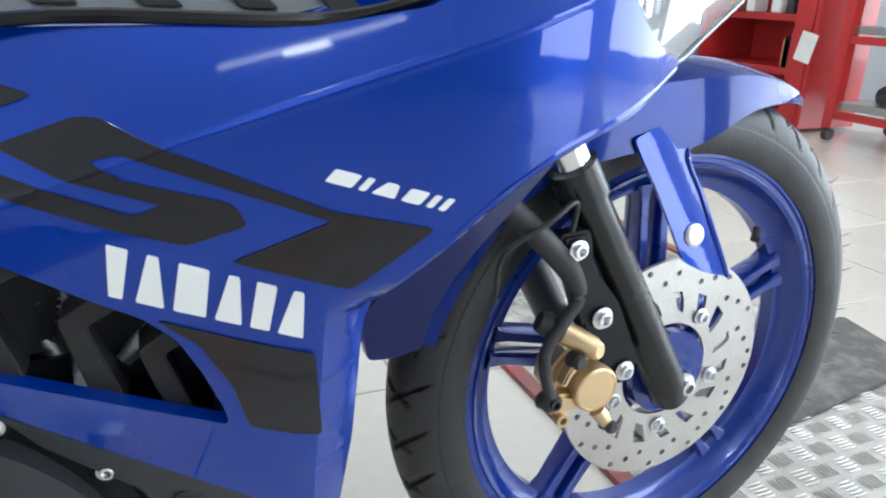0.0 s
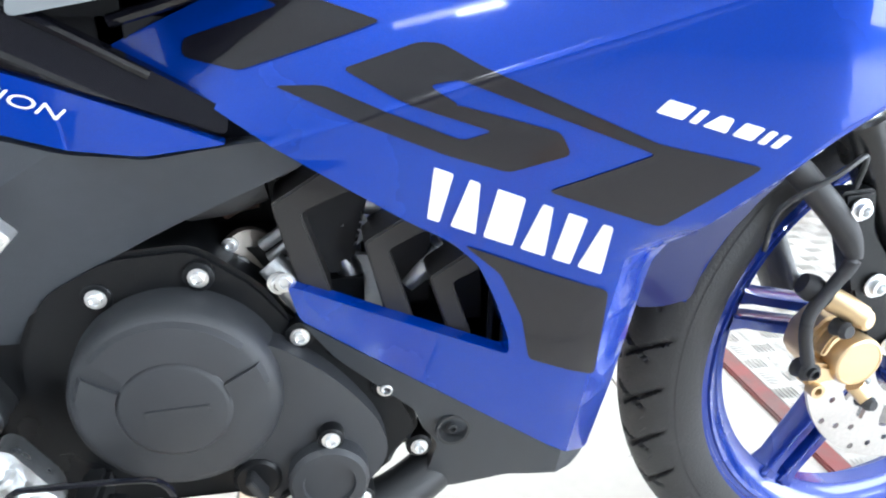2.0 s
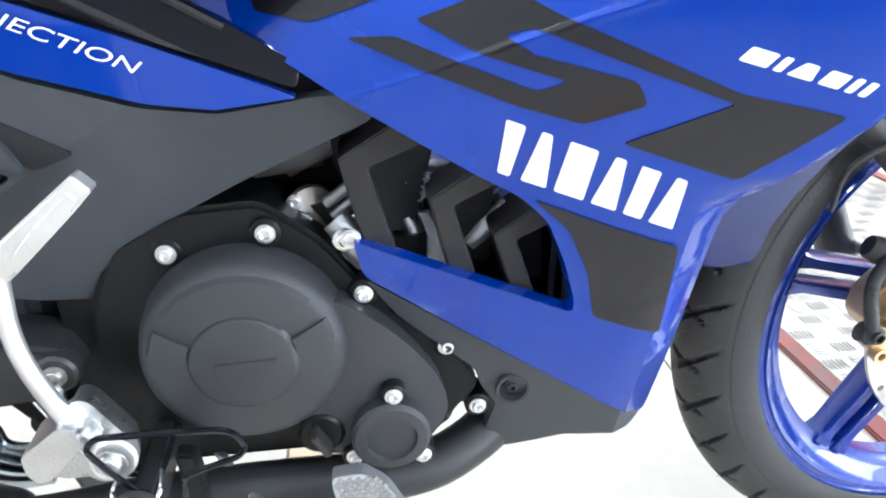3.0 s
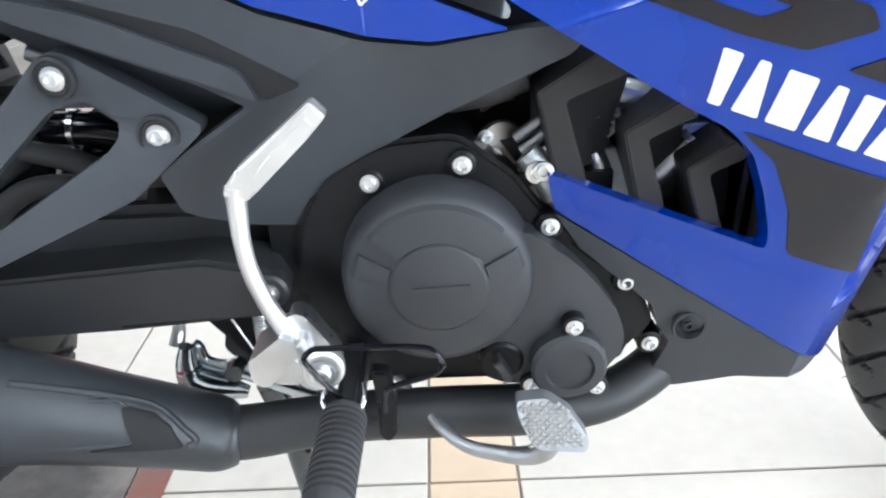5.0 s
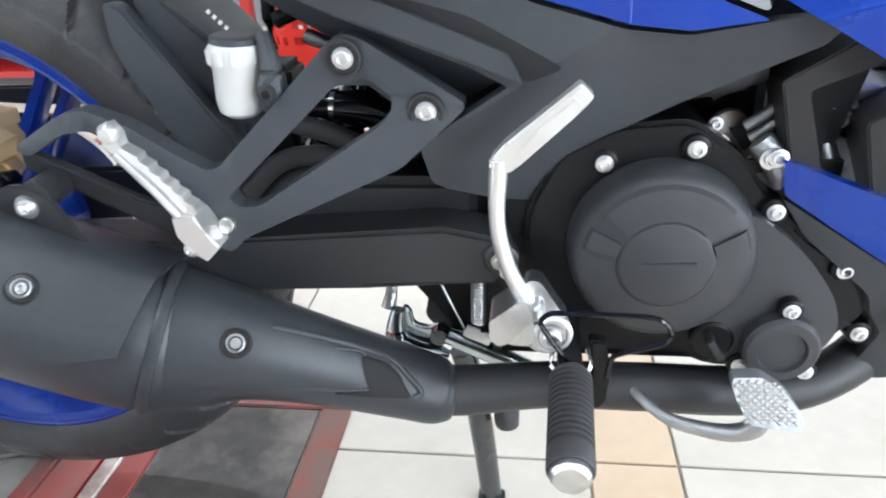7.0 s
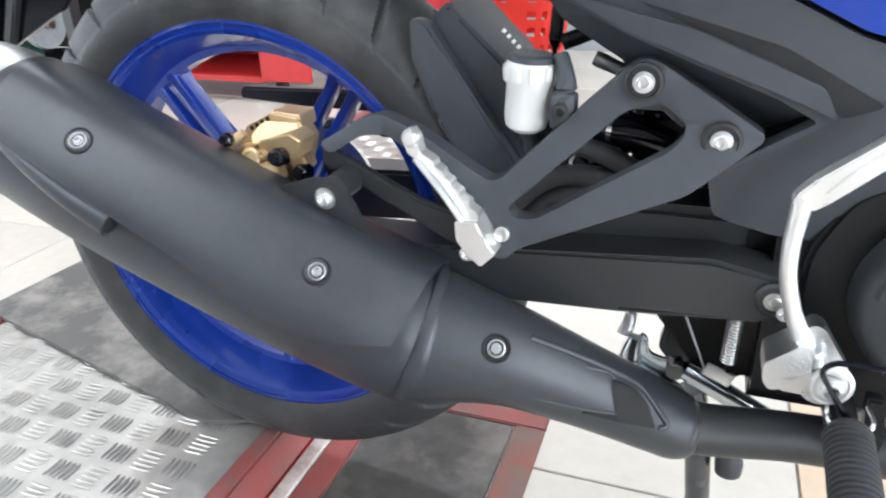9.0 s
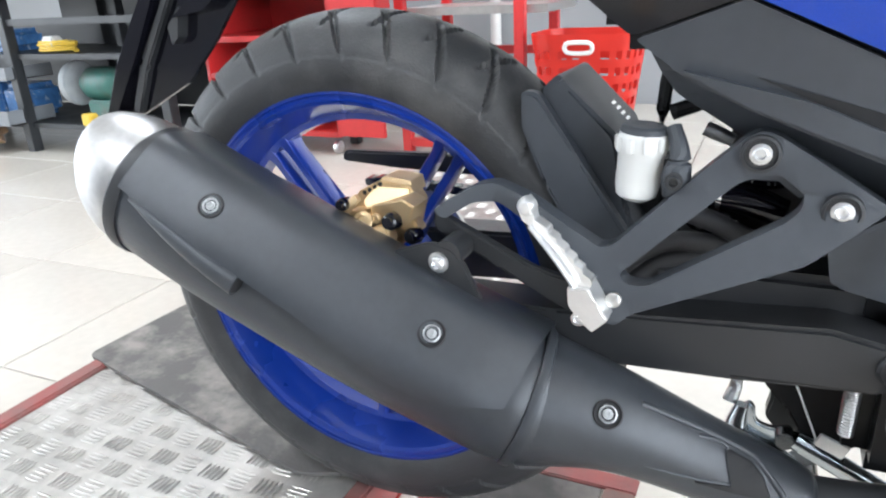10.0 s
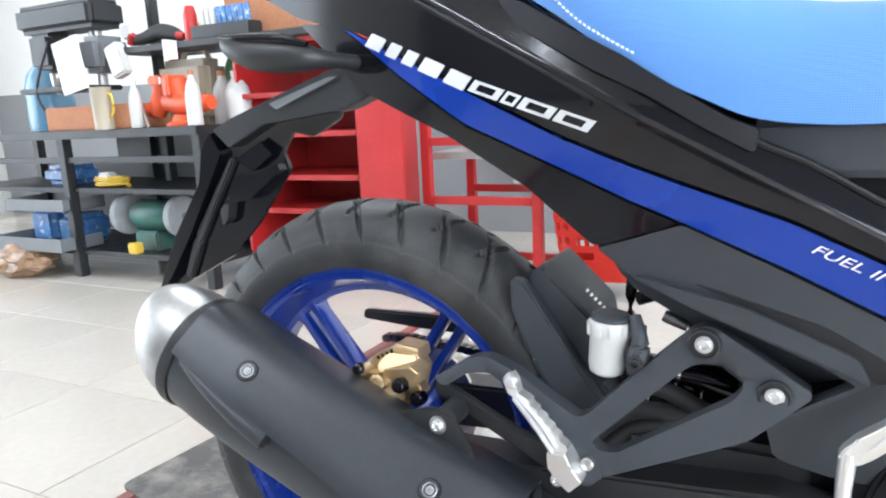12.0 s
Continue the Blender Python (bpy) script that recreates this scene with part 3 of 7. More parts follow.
part("reflector_bowl", sheet([(-0.085, 0.606), (-0.038, 0.622), (0.03, 0.645), (0.05, 0.70), (-0.06, 0.70)], lambda x, z: lens_y(x, z) + 0.020, 0.006, grid=0.02, bev=0.002), ENGINE_ALU, head)
part("bezel", sweep([(x, lens_y(x, z) - 0.001, z, 0.0024) for x, z in HEAD[1:7]], 8, 4), DARK_STEEL, head)
LIP = [(-0.114, 0.598), (-0.173, 0.575), (-0.230, 0.556), (-0.268, 0.532), (-0.298, 0.503), (-0.326, 0.472), (-0.343, 0.450)]
part("edge_lip", sweep([(x + 0.004, fair_y(x, z) + 0.014, z - 0.002, 0.0055) for x, z in LIP], 10, 4), BLUE, fairing)

# tail, stripe and side cover
STRIPE_UP = [(-1.275, 0.800), (-1.239, 0.7815), (-1.122, 0.727), (-1.006, 0.673), (-0.91, 0.636), (-0.826, 0.605), (-0.76, 0.573), (-0.697, 0.550), (-0.655, 0.533), (-0.601, 0.511)]
STRIPE_LO = [(-0.650, 0.505), (-0.69, 0.510), (-0.756, 0.530), (-0.824, 0.565), (-0.911, 0.605), (-1.008, 0.647), (-1.110, 0.690), (-1.190, 0.741), (-1.245, 0.781)]
stripe = both("tail_stripe", STRIPE_UP + STRIPE_LO, tail_y, 0.010, BLUE, "pearl blue tail panel", bev=0.003, r=0.004)
GREY_COVER = [(-0.984, 0.574), (-0.946, 0.546), (-0.90, 0.522), (-0.80, 0.483), (-0.772, 0.468), (-0.812, 0.4425), (-0.838, 0.423), (-0.832, 0.391), (-0.822, 0.384), (-0.785, 0.371), (-0.754, 0.366), (-0.730, 0.405), (-0.643, 0.452), (-0.560, 0.492), (-0.545, 0.512),
              (-0.590, 0.510), (-0.650, 0.5005), (-0.69, 0.5055), (-0.756, 0.5255), (-0.824, 0.5605), (-0.908, 0.6005)]


def side_y(x, z):
    return tail_y(x, z) + 0.003 + 0.32 * max(0, min(0.423 + 0.623 * (x + 0.837), 0.52) - z)


grey = both("side_cover", GREY_COVER, side_y, 0.02, PLASTIC, "dark grey textured plastic side cover", bev=0.003, r=0.004, cuts=[((-0.837, 0.423), (-0.623, 1.0))])
both("cover_return", [(-0.975, 0.566), (-0.90, 0.523), (-0.80, 0.484), (-0.775, 0.473), (-0.805, 0.448), (-0.90, 0.492), (-0.955, 0.530)], lambda x, z: -0.104 + 1.1 * max(0, 0.4845 - 0.40 * (x + 0.80) - z), 0.004, PLASTIC, grid=0.015)
# flat black patch painted for the shade of a recess in the cover
part("recess", sheet([(-0.90, 0.548), (-0.80, 0.518), (-0.733, 0.481), (-0.760, 0.471), (-0.775, 0.493)], lambda x, z: tail_y(x, z) + 0.0015, 0.004, grid=0.03, bev=0.001), SHADE_BLACK, grey)
part("ridge", sheet([(-0.95, 0.553), (-0.86, 0.530), (-0.772, 0.493), (-0.761, 0.471), (-0.80, 0.488), (-0.90, 0.525)], lambda x, z: tail_y(x, z) - 0.004, 0.008, grid=0.03, bev=0.004), PLASTIC, grey)
both("tail_lower", [(-1.335, 0.806), (-1.244, 0.728), (-1.135, 0.679), (-1.052, 0.630), (-0.987, 0.576), (-0.911, 0.6015), (-1.008, 0.6435), (-1.110, 0.6865), (-1.190, 0.7375), (-1.245, 0.7775), (-1.275, 0.7985)], lambda x, z: tail_y(x, z) + 0.003, 0.012, GLOSS_BLACK, "gloss black lower tail panel")
UPPER = [(-1.44, 0.90), (-1.40, 0.845), (-1.335, 0.812)] + [(x, z + 0.004) for x, z in STRIPE_UP[1:]] + [(-0.60, 0.53), (-0.64, 0.555), (-0.70, 0.59), (-0.765, 0.625), (-0.815, 0.655), (-0.852, 0.672), (-0.889, 0.695), (-0.955, 0.732), (-1.002, 0.765), (-1.037, 0.79), (-1.10, 0.84), (-1.20, 0.90)]


def upper_y(x, z):
    ridge = 0.725 - 0.55 * (x + 1.003)
    d = z - ridge
    return tail_y(x, z) + 0.35 * soft(d, 0.0015) - 0.0016 * math.exp(-(d / 0.003) ** 2)


upper = both("tail_upper", UPPER, upper_y, 0.012, GLOSS_BLACK, "gloss black upper tail panel", bev=0.004, grid=0.02, cuts=[((-1.003, 0.725 + d), (0.55, 1.0)) for d in (-0.0075, -0.005, -0.003, -0.001, 0.0005, 0.002, 0.0035, 0.0055, 0.008)])
part("seat_trim", sweep([(x, upper_y(x, z) - 0.001, z, 0.0032) for x, z in ((-0.955, 0.729), (-0.889, 0.692), (-0.852, 0.669), (-0.815, 0.652), (-0.765, 0.622), (-0.70, 0.587), (-0.64, 0.552))], 8, 3), GLOSS_BLACK, upper)
bars_row("mark", (-1.233, 0.773), (-1.110, 0.721), 0.015, [(0.42, 0), (0.3, 0), (0.3, 0), (0.5, 0), (0.5, 0)], 0.16, 0.006, SILVER_DECAL, upper, upper_y, "plain silver bar")
bars_row("mark", (-1.104, 0.721), (-0.984, 0.680), 0.0115, [(1, 0), (0.45, 0), (1, 0), (1, 0)], 0.1, 0.006, SILVER_DECAL, upper, upper_y, "plain silver outline", 0.42)


def text_on(body, p0, p1, size, yf, material, parent):
    """Lettering along p0 to p1 on a surface."""
    cu = bpy.data.curves.new("lettering", "FONT")
    cu.body, cu.size, cu.extrude, cu.shear = body, 1.0, 0.0, 0.3
    tmp = bpy.data.objects.new("lettering", cu)
    scene.collection.objects.link(tmp)
    bpy.context.view_layer.update()
    me = bpy.data.meshes.new_from_object(tmp.evaluated_get(bpy.context.evaluated_depsgraph_get()))
    bpy.data.objects.remove(tmp)
    xs = [v.co.x for v in me.vertices]
    a, b = Vector(p0), Vector(p1)
    d = b - a
    w = max(xs) - min(xs)
    up = Vector((-d.y, d.x)).normalized() * size
    for v in me.vertices:
        q = a + d * ((v.co.x - min(xs)) / w) + up * (v.co.y / 0.72)
        v.co = (q.x, yf(q.x, q.y) - 0.0015, q.y)
    me.materials.append(material)
    ob = new("lettering", me)
    ob.parent = parent
    return ob


text_on("FUEL INJECTION", (-0.811, 0.582), (-0.688, 0.527), 0.0085, tail_y, DECAL_WHITE, stripe)


def seat_mesh():
    bm = bmesh.new()
    line = spline([(-1.16, 0.86, 0.90, 0.11), (-1.037, 0.795, 0.875, 0.135), (-0.955, 0.738, 0.83, 0.15), (-0.889, 0.703, 0.80, 0.155), (-0.845, 0.686, 0.785, 0.155), (-0.77, 0.681, 0.775, 0.15), (-0.66, 0.69, 0.775, 0.13), (-0.56, 0.71, 0.78, 0.10)], 8)
    rings = []
    for x, zb, zt, w in line:
        ring = []
        for k in range(25):
            a = math.pi * k / 24
            c, s = math.cos(a), math.sin(a)
            ring.append(bm.verts.new((x, -w * math.copysign(abs(c) ** 0.62, c), zb + (zt - zb) * s ** 0.75)))
        rings.append(ring)
    for a, b in zip(rings, rings[1:]):
        for k in range(24):
            bm.faces.new((a[k], a[k + 1], b[k + 1], b[k]))
        bm.faces.new((a[0], b[0], b[24], a[24]))
    bm.faces.new(rings[0])
    bm.faces.new(rings[-1])
    return bm


seat = part("seat", seat_mesh(), SEAT, bike, "bright blue perforated vinyl seat", smooth=50)
part("seat_side", sheet([(-1.075, 0.806), (-1.045, 0.793), (-1.0, 0.767), (-0.954, 0.7415), (-0.909, 0.712), (-0.875, 0.690), (-0.850, 0.679), (-0.853, 0.661), (-0.889, 0.681), (-0.932, 0.708), (-0.979, 0.7315), (-1.032, 0.762), (-1.064, 0.782)], lambda x, z: -0.156 + 1.5 * (x + 0.915) ** 2, 0.02, grid=0.015, bev=0.004, r=0.004, seg=2), VINYL, seat, "black vinyl seat side")
STITCH = spline([(-1.020, 0.802), (-1.003, 0.783), (-0.984, 0.767), (-0.964, 0.754), (-0.944, 0.742)], 5)
for x, z in STITCH:
    part("stitch", box(-0.0016, 0.0016, -0.0008, 0.0008, -0.0008, 0.0008, 0.0004, Matrix.Translation((x, -0.1555 + 1.5 * (x + 0.915) ** 2 - 0.0035, z)) @ Matrix.Rotation(radians(38), 4, "Y")), DECAL_WHITE, seat)
part("seat_base", box(-0.86, -0.60, -0.13, 0.13, 0.64, 0.685, 0.006), PLASTIC, bike, "grey plastic seat base")
# two added black boxes; they fill the dark seen through body gaps
part("frame_cover", box(-0.68, -0.54, -0.07, 0.07, 0.47, 0.61, 0.02), SHADE_BLACK, bike, "black filler box for the dark between fairing and side cover")
part("body_core", box(-1.02, -0.60, -0.07, 0.07, 0.56, 0.72, 0.02), SHADE_BLACK, bike, "black filler box for the dark inside the tail")

# rear mudguard and number bracket
GUARD = [(-1.495, 0.692), (-1.513, 0.666), (-1.523, 0.626), (-1.581, 0.551), (-1.628, 0.465), (-1.585, 0.481), (-1.486, 0.528), (-1.438, 0.573), (-1.380, 0.641), (-1.388, 0.662), (-1.366, 0.686), (-1.336, 0.680), (-1.293, 0.700), (-1.289, 0.712), (-1.383, 0.703), (-1.470, 0.700)]
guard = part("rear_mudguard", sheet(GUARD, lambda x, z: -0.055 - 0.25 * max(0, z - 0.66), 0.006, grid=0.03, bev=0.002, r=0.004, seg=2), GLOSS_BLACK, bike, "gloss black rear mudguard with number bracket")
part("edge_strip", sheet([(-1.495, 0.690), (-1.513, 0.664), (-1.522, 0.624), (-1.579, 0.549), (-1.622, 0.469), (-1.594, 0.492), (-1.545, 0.560), (-1.478, 0.662)], -0.068, 0.02, grid=0, bev=0.005), GLOSS_BLACK, guard)
part("inner_rib", sheet([(-1.575, 0.495), (-1.545, 0.552), (-1.470, 0.658), (-1.463, 0.652), (-1.535, 0.545), (-1.562, 0.490)], -0.063, 0.012, grid=0, bev=0.003), MATTE_BLACK, guard)
part("bracket_block", sheet([(-1.453, 0.615), (-1.438, 0.628), (-1.386, 0.650), (-1.382, 0.641), (-1.434, 0.605), (-1.480, 0.598)], -0.072, 0.02, grid=0, bev=0.004, r=0.002), GLOSS_BLACK, guard)
part("bracket_block", sheet([(-1.455, 0.655), (-1.412, 0.677), (-1.395, 0.660), (-1.428, 0.640)], -0.068, 0.015, grid=0, bev=0.004, r=0.002), GLOSS_BLACK, guard)
part("bracket_rib", sheet([(-1.488, 0.590), (-1.468, 0.610), (-1.476, 0.578), (-1.486, 0.570)], -0.070, 0.02, grid=0, bev=0.002, r=0.002), MATTE_BLACK, guard)
part("bracket_arm", sheet([(-1.472, 0.692), (-1.448, 0.670), (-1.387, 0.697), (-1.274, 0.709), (-1.236, 0.723), (-1.260, 0.751), (-1.287, 0.754), (-1.438, 0.706)], -0.085, 0.03, grid=0, bev=0.004, r=0.003), MATTE_BLACK, guard)
part("bracket_slot", sheet([(-1.376, 0.720), (-1.290, 0.745), (-1.276, 0.745), (-1.365, 0.713)], -0.0885, 0.006, grid=0, bev=0.002, r=0.002), GREY_TOP, guard)
signal = part("turn_signal", sweep([(-1.384, -0.145, 0.787, 0.003), (-1.373, -0.145, 0.781, 0.011), (-1.345, -0.145, 0.771, 0.0165), (-1.310, -0.143, 0.766, 0.0178), (-1.278, -0.138, 0.763, 0.0145), (-1.262, -0.12, 0.760, 0.009), (-1.245, -0.07, 0.757, 0.008)], 18, 5, squash=0.95), MATTE_BLACK, bike, "black turn signal on a short stalk")
part("signal_lens", sweep([(-1.383, -0.150, 0.7905, 0.002), (-1.350, -0.152, 0.786, 0.0055), (-1.30, -0.150, 0.782, 0.006), (-1.27, -0.146, 0.775, 0.003)], 12, 4), GLOSS_BLACK, signal)

# ---- wheels ----
def groove(ph, width):
    """How deep, 0 to 1, a groove with soft shoulders is at a phase."""
    d = abs((ph + 0.5) % 1.0 - 0.5) / width
    return 0.0 if d > 1 else min(1.0, (1 - d) * 4.5)


def tyre_mesh(cx, cy, cz, R, r, half, seg, grooves, reach=0.70):
    """A tyre about the y axis with slanting grooves cut into its crown."""
    verts, faces = [], []
    n = 96
    for i in range(seg):
        th = 2 * math.pi * i / seg
        for k in range(n + 1):
            u = -1 + 2 * k / n
            a = u * math.radians(118)
            rad = R - (R - r) * ((1 - math.cos(a)) / (1 - math.cos(math.radians(118)))) ** 0.95
            h = half * math.sin(a)
            v = abs(u)
            d = 0.0
            g = th * grooves / (2 * math.pi) + (0.5 if u > 0 else 0)
            if 0.05 < v < reach:
                d = groove(g + 1.5 * v - 0.55 * v * v, 0.06) * min(1, (v - 0.05) * 16, (reach - v) * 6)
            if v < 0.36:
                d = max(d, groove(g + 0.45 + 0.9 * u, 0.05) * min(1, (0.36 - v) * 12) * 0.9)
            q = rad - 0.007 * d
            if 0.62 < v < 0.65:
                q -= 0.0014
            verts.append((cx + q * math.cos(th), cy + h, cz + q * math.sin(th)))
    for i in range(seg):
        a, b = i * (n + 1), ((i + 1) % seg) * (n + 1)
        for k in range(n):
            faces.append((a + k, a + k + 1, b + k + 1, b + k))
    me = bpy.data.meshes.new("tyre")
    me.from_pydata(verts, [], faces)
    bm = bmesh.new()
    bm.from_mesh(me)
    bpy.data.meshes.remove(me)
    return bm


def wheel(name, cx, cy, cz, R, half, lip, label, spoke_a, grooves, hubr):
    w = part(name, lathe([(0.0, -0.05), (hubr, -0.05), (hubr, 0.05), (0, 0.05)], (cx, cy, cz), (0, -1, 0), 32), RIM_BLUE, bike, label)
    part("tyre", tyre_mesh(cx, cy, cz, R, 0.222, half, 720, grooves, 0.72 if half > 0.05 else 0.58), RUBBER, w, "black rubber tyre with slanting grooves", smooth=30)
    L = lip
    rim = [(0.2245, L), (0.226, L - 0.004), (0.222, L - 0.012), (0.208, L - 0.020), (0.200, L * 0.35), (0.2, -L * 0.35), (0.208, -L + 0.02), (0.222, -L + 0.012), (0.226, -L + 0.004), (0.2245, -L),
           (0.219, -L), (0.2175, -L + 0.0028), (0.2135, -L + 0.0032), (0.212, -L + 0.001), (0.208, -L + 0.003), (0.203, -L + 0.013), (0.193, -L * 0.3), (0.186, -L * 0.25), (0.186, L * 0.25), (0.193, L * 0.3), (0.203, L - 0.013), (0.208, L - 0.003), (0.212, L - 0.001), (0.2135, L - 0.0032), (0.2175, L - 0.0028), (0.219, L)]
    part("rim", lathe(rim, (cx, cy, cz), (0, -1, 0), 128, closed=True), RIM_BLUE, w, "blue painted alloy rim")
    for k in range(5):
        a = radians(spoke_a + 72 * k)
        m = Matrix.Translation((cx, cy, cz)) @ Matrix.Rotation(-a, 4, "Y")
        for s in (-1, 1):
            bm = bmesh.new()
            secs = [(0.035, 0.013 * s, 0.009, 0.020), (0.09, 0.0125 * s, 0.0062, 0.015), (0.175, 0.0125 * s, 0.0055, 0.013), (0.192, 0.0135 * s, 0.0085, 0.015)]
            rings = []
            for x, off, hw, hy in secs:
                rings.append([bm.verts.new((x, -hy * qy, off + hw * qz)) for qy, qz in ((1, -0.7), (1, 0.7), (0.8, 1), (-0.8, 1), (-1, 0.7), (-1, -0.7), (-0.8, -1), (0.8, -1))])
            for p, q in zip(rings, rings[1:]):
                for j in range(8):
                    bm.faces.new((p[j], p[(j + 1) % 8], q[(j + 1) % 8], q[j]))
            bmesh.ops.transform(bm, matrix=m, verts=bm.verts)
            part("spoke", bm, RIM_BLUE, w)
    return w


rear_wheel = wheel("rear_wheel", -1.29, -0.004, 0.30, 0.300, 0.060, 0.052, "blue five-spoke rear wheel with wide tyre", 128, 30, 0.055)
front_wheel = wheel("front_wheel", 0.009, -0.036, 0.288, 0.286, 0.038, 0.032, "blue five-spoke front wheel with narrow tyre", 23, 34, 0.045)


def ring2d(cx, cz, r, n, a0=0.0):
    return [(cx + r * math.cos(a0 + 2 * math.pi * k / n), cz + r * math.sin(a0 + 2 * math.pi * k / n)) for k in range(n)]


def brake_disc(c, R, r_in, r_drill, slots, parent, label):
    """A disc: one steel plate with three rows of drillings and slanting slots round its bore."""
    cx, cy, cz = c
    holes = [ring2d(cx, cz, r_in, 64)]
    for k in range(40):
        a = 2 * math.pi * k / 40
        rad = R - 0.0065 - 0.0085 * (k % 3)
        holes.append(ring2d(cx + rad * math.cos(a), cz + rad * math.sin(a), 0.0034, 8))
    lo, hi = r_in + 0.0115, r_drill
    for k in range(slots):
        a = 2 * math.pi * (k + 0.3) / slots
        w = (0.095, 0.15, 0.12)[k % 3]
        holes.append([(cx + r * math.cos(a + d), cz + r * math.sin(a + d)) for r, d in ((lo, -0.03), (lo + 0.002, w * 0.9), (hi - 0.006, w + 0.10), (hi, w + 0.13), (hi, 0.10), (hi - 0.008, 0.04))])
    return part("brake_disc", sheet(ring2d(cx, cz, R, 96), cy - 0.002, 0.004, grid=0, bev=0, r=0, holes=holes), DISC, parent, label)


fdisc = brake_disc((0.008, -0.078, 0.288), 0.122, 0.052, 0.0865, 15, front_wheel, "drilled steel front brake disc")
for k in range(5):
    a = radians(56 + 72 * k)
    bolt("disc_bolt", (0.008 + 0.0659 * math.cos(a), -0.081, 0.288 + 0.0659 * math.sin(a)), fdisc, 0.0075)
part("hub_cover", lathe([(0.0, 0.03), (0.045, 0.03), (0.05, 0.02), (0.055, -0.02)], (0.008, -0.045, 0.288), (0, -1, 0), 40), NAVY, front_wheel)
rdisc = brake_disc((-1.29, -0.075, 0.30), 0.09, 0.040, 0.064, 12, rear_wheel, "drilled steel rear brake disc")
part("sprocket", lathe([(0.09, 0.003), (0.09, -0.003), (0.03, -0.003), (0.03, 0.003)], (-1.29, 0.075, 0.30), (0, -1, 0), 48, closed=True), BRUSHED, rear_wheel)



def tyre_hairs():
    """Short moulding hairs on the front tyre's shoulders."""
    bm = bmesh.new()
    rnd = random.Random(7)
    for i in range(110):
        th = 2 * math.pi * (i + 0.6 * rnd.random()) / 110
        y, r0 = rnd.choice(((-0.026, 0.276), (-0.012, 0.284), (0.012, 0.284), (0.026, 0.276))), 0
        (h, r0) = y
        d = Vector((math.cos(th), 0, math.sin(th)))
        c = Vector((0.009, -0.036 + h, 0.288))
        a, b = c + d * (r0 - 0.002), c + d * (r0 + 0.006 + 0.003 * rnd.random()) + Vector((0.002 * rnd.random(), h * 0.15, 0.002 * rnd.random()))
        s = Vector((-d.z, 0, d.x)) * 0.0007
        q = Vector((0, 0.0007, 0))
        v = [bm.verts.new(p) for p in (a + s, a - s, a + q, b)]
        for f in ((0, 1, 3), (1, 2, 3), (2, 0, 3)):
            bm.faces.new([v[k] for k in f])
    return bm


tagged(part("tyre_hairs", tyre_hairs(), SOFT_RUBBER, front_wheel, smooth=0), kind="stuff")
part("valve_stem", sweep([(0.160, -0.036, 0.424, 0.0035), (0.149, -0.04, 0.415, 0.0042), (0.137, -0.05, 0.405, 0.005)], 10, 2), SOFT_RUBBER, front_wheel, "black rubber valve stem")

# ---- fork, front mudguard, front brake ----
fork = part("fork", sweep([(-0.177, -0.10, 0.580, 0.0165), (-0.137, -0.10, 0.505, 0.0165)], 24, 1), CHROME, bike, "chrome and black telescopic fork leg")
part("fork_slider", sweep([(-0.1450, -0.10, 0.519, 0.0165), (-0.1445, -0.10, 0.518, 0.0215), (-0.128, -0.10, 0.490, 0.0215), (-0.1275, -0.10, 0.489, 0.0185), (-0.1033, -0.10, 0.450, 0.0185), (-0.0558, -0.10, 0.370, 0.0190), (-0.0094, -0.10, 0.291, 0.0200), (0.000, -0.10, 0.271, 0.0190), (0.003, -0.10, 0.265, 0.014)], 28, 1), FORK_BLACK, fork, "satin black lower fork tube")
part("axle_lug", sheet([(-0.020, 0.268), (-0.022, 0.312), (-0.006, 0.306), (0.018, 0.296), (0.021, 0.280), (0.010, 0.272)], -0.108, 0.02, grid=0, bev=0.004), ENGINE_BLACK, fork)
part("axle_washer", lathe([(0.013, -0.001), (0.013, 0.0018), (0, 0.0018)], (0.008, -0.109, 0.286), (0, -1, 0), 24), ZINC, fork)
bolt("axle_bolt", (0.008, -0.1105, 0.286), fork, 0.0095)
for p, r in (((-0.144, -0.121, 0.451), 0.0075), ((-0.112, -0.121, 0.385), 0.0085), ((-0.080, -0.121, 0.327), 0.008)):
    bolt("bolt", p, fork, r)
part("caliper_bracket", sheet([(-0.160, 0.464), (-0.130, 0.466), (-0.122, 0.43), (-0.092, 0.395), (-0.062, 0.335), (-0.066, 0.312), (-0.090, 0.310), (-0.128, 0.375), (-0.152, 0.435)], -0.119, 0.016, grid=0, bev=0.003), ENGINE_BLACK, fork)
left_fork = part("fork", sweep([(-0.165, 0.10, 0.56, 0.0205), (-0.06, 0.10, 0.36, 0.0215), (-0.005, 0.10, 0.262, 0.021)], 20, 1), MATTE_BLACK, bike, "satin black left fork leg")
part("front_axle", sweep([(0.003, -0.10, 0.285, 0.008), (0.003, 0.10, 0.285, 0.008)], 16, 1), ZINC, bike)

cal = part("front_caliper", sheet([(-0.153, 0.318), (-0.150, 0.338), (-0.137, 0.352), (-0.118, 0.352), (-0.102, 0.338), (-0.096, 0.312), (-0.106, 0.290), (-0.130, 0.296), (-0.143, 0.304)], -0.112, 0.028, grid=0, bev=0.004, seg=2, r=0.004), GOLD, bike, "gold single-piston front brake caliper")
part("piston_cap", lathe([(0.0225, -0.02), (0.0225, 0.004), (0.0215, 0.007), (0.0195, 0.008), (0.0190, 0.007), (0, 0.007)], (-0.114, -0.122, 0.318), (0, -1, 0), 40), GOLD, cal)
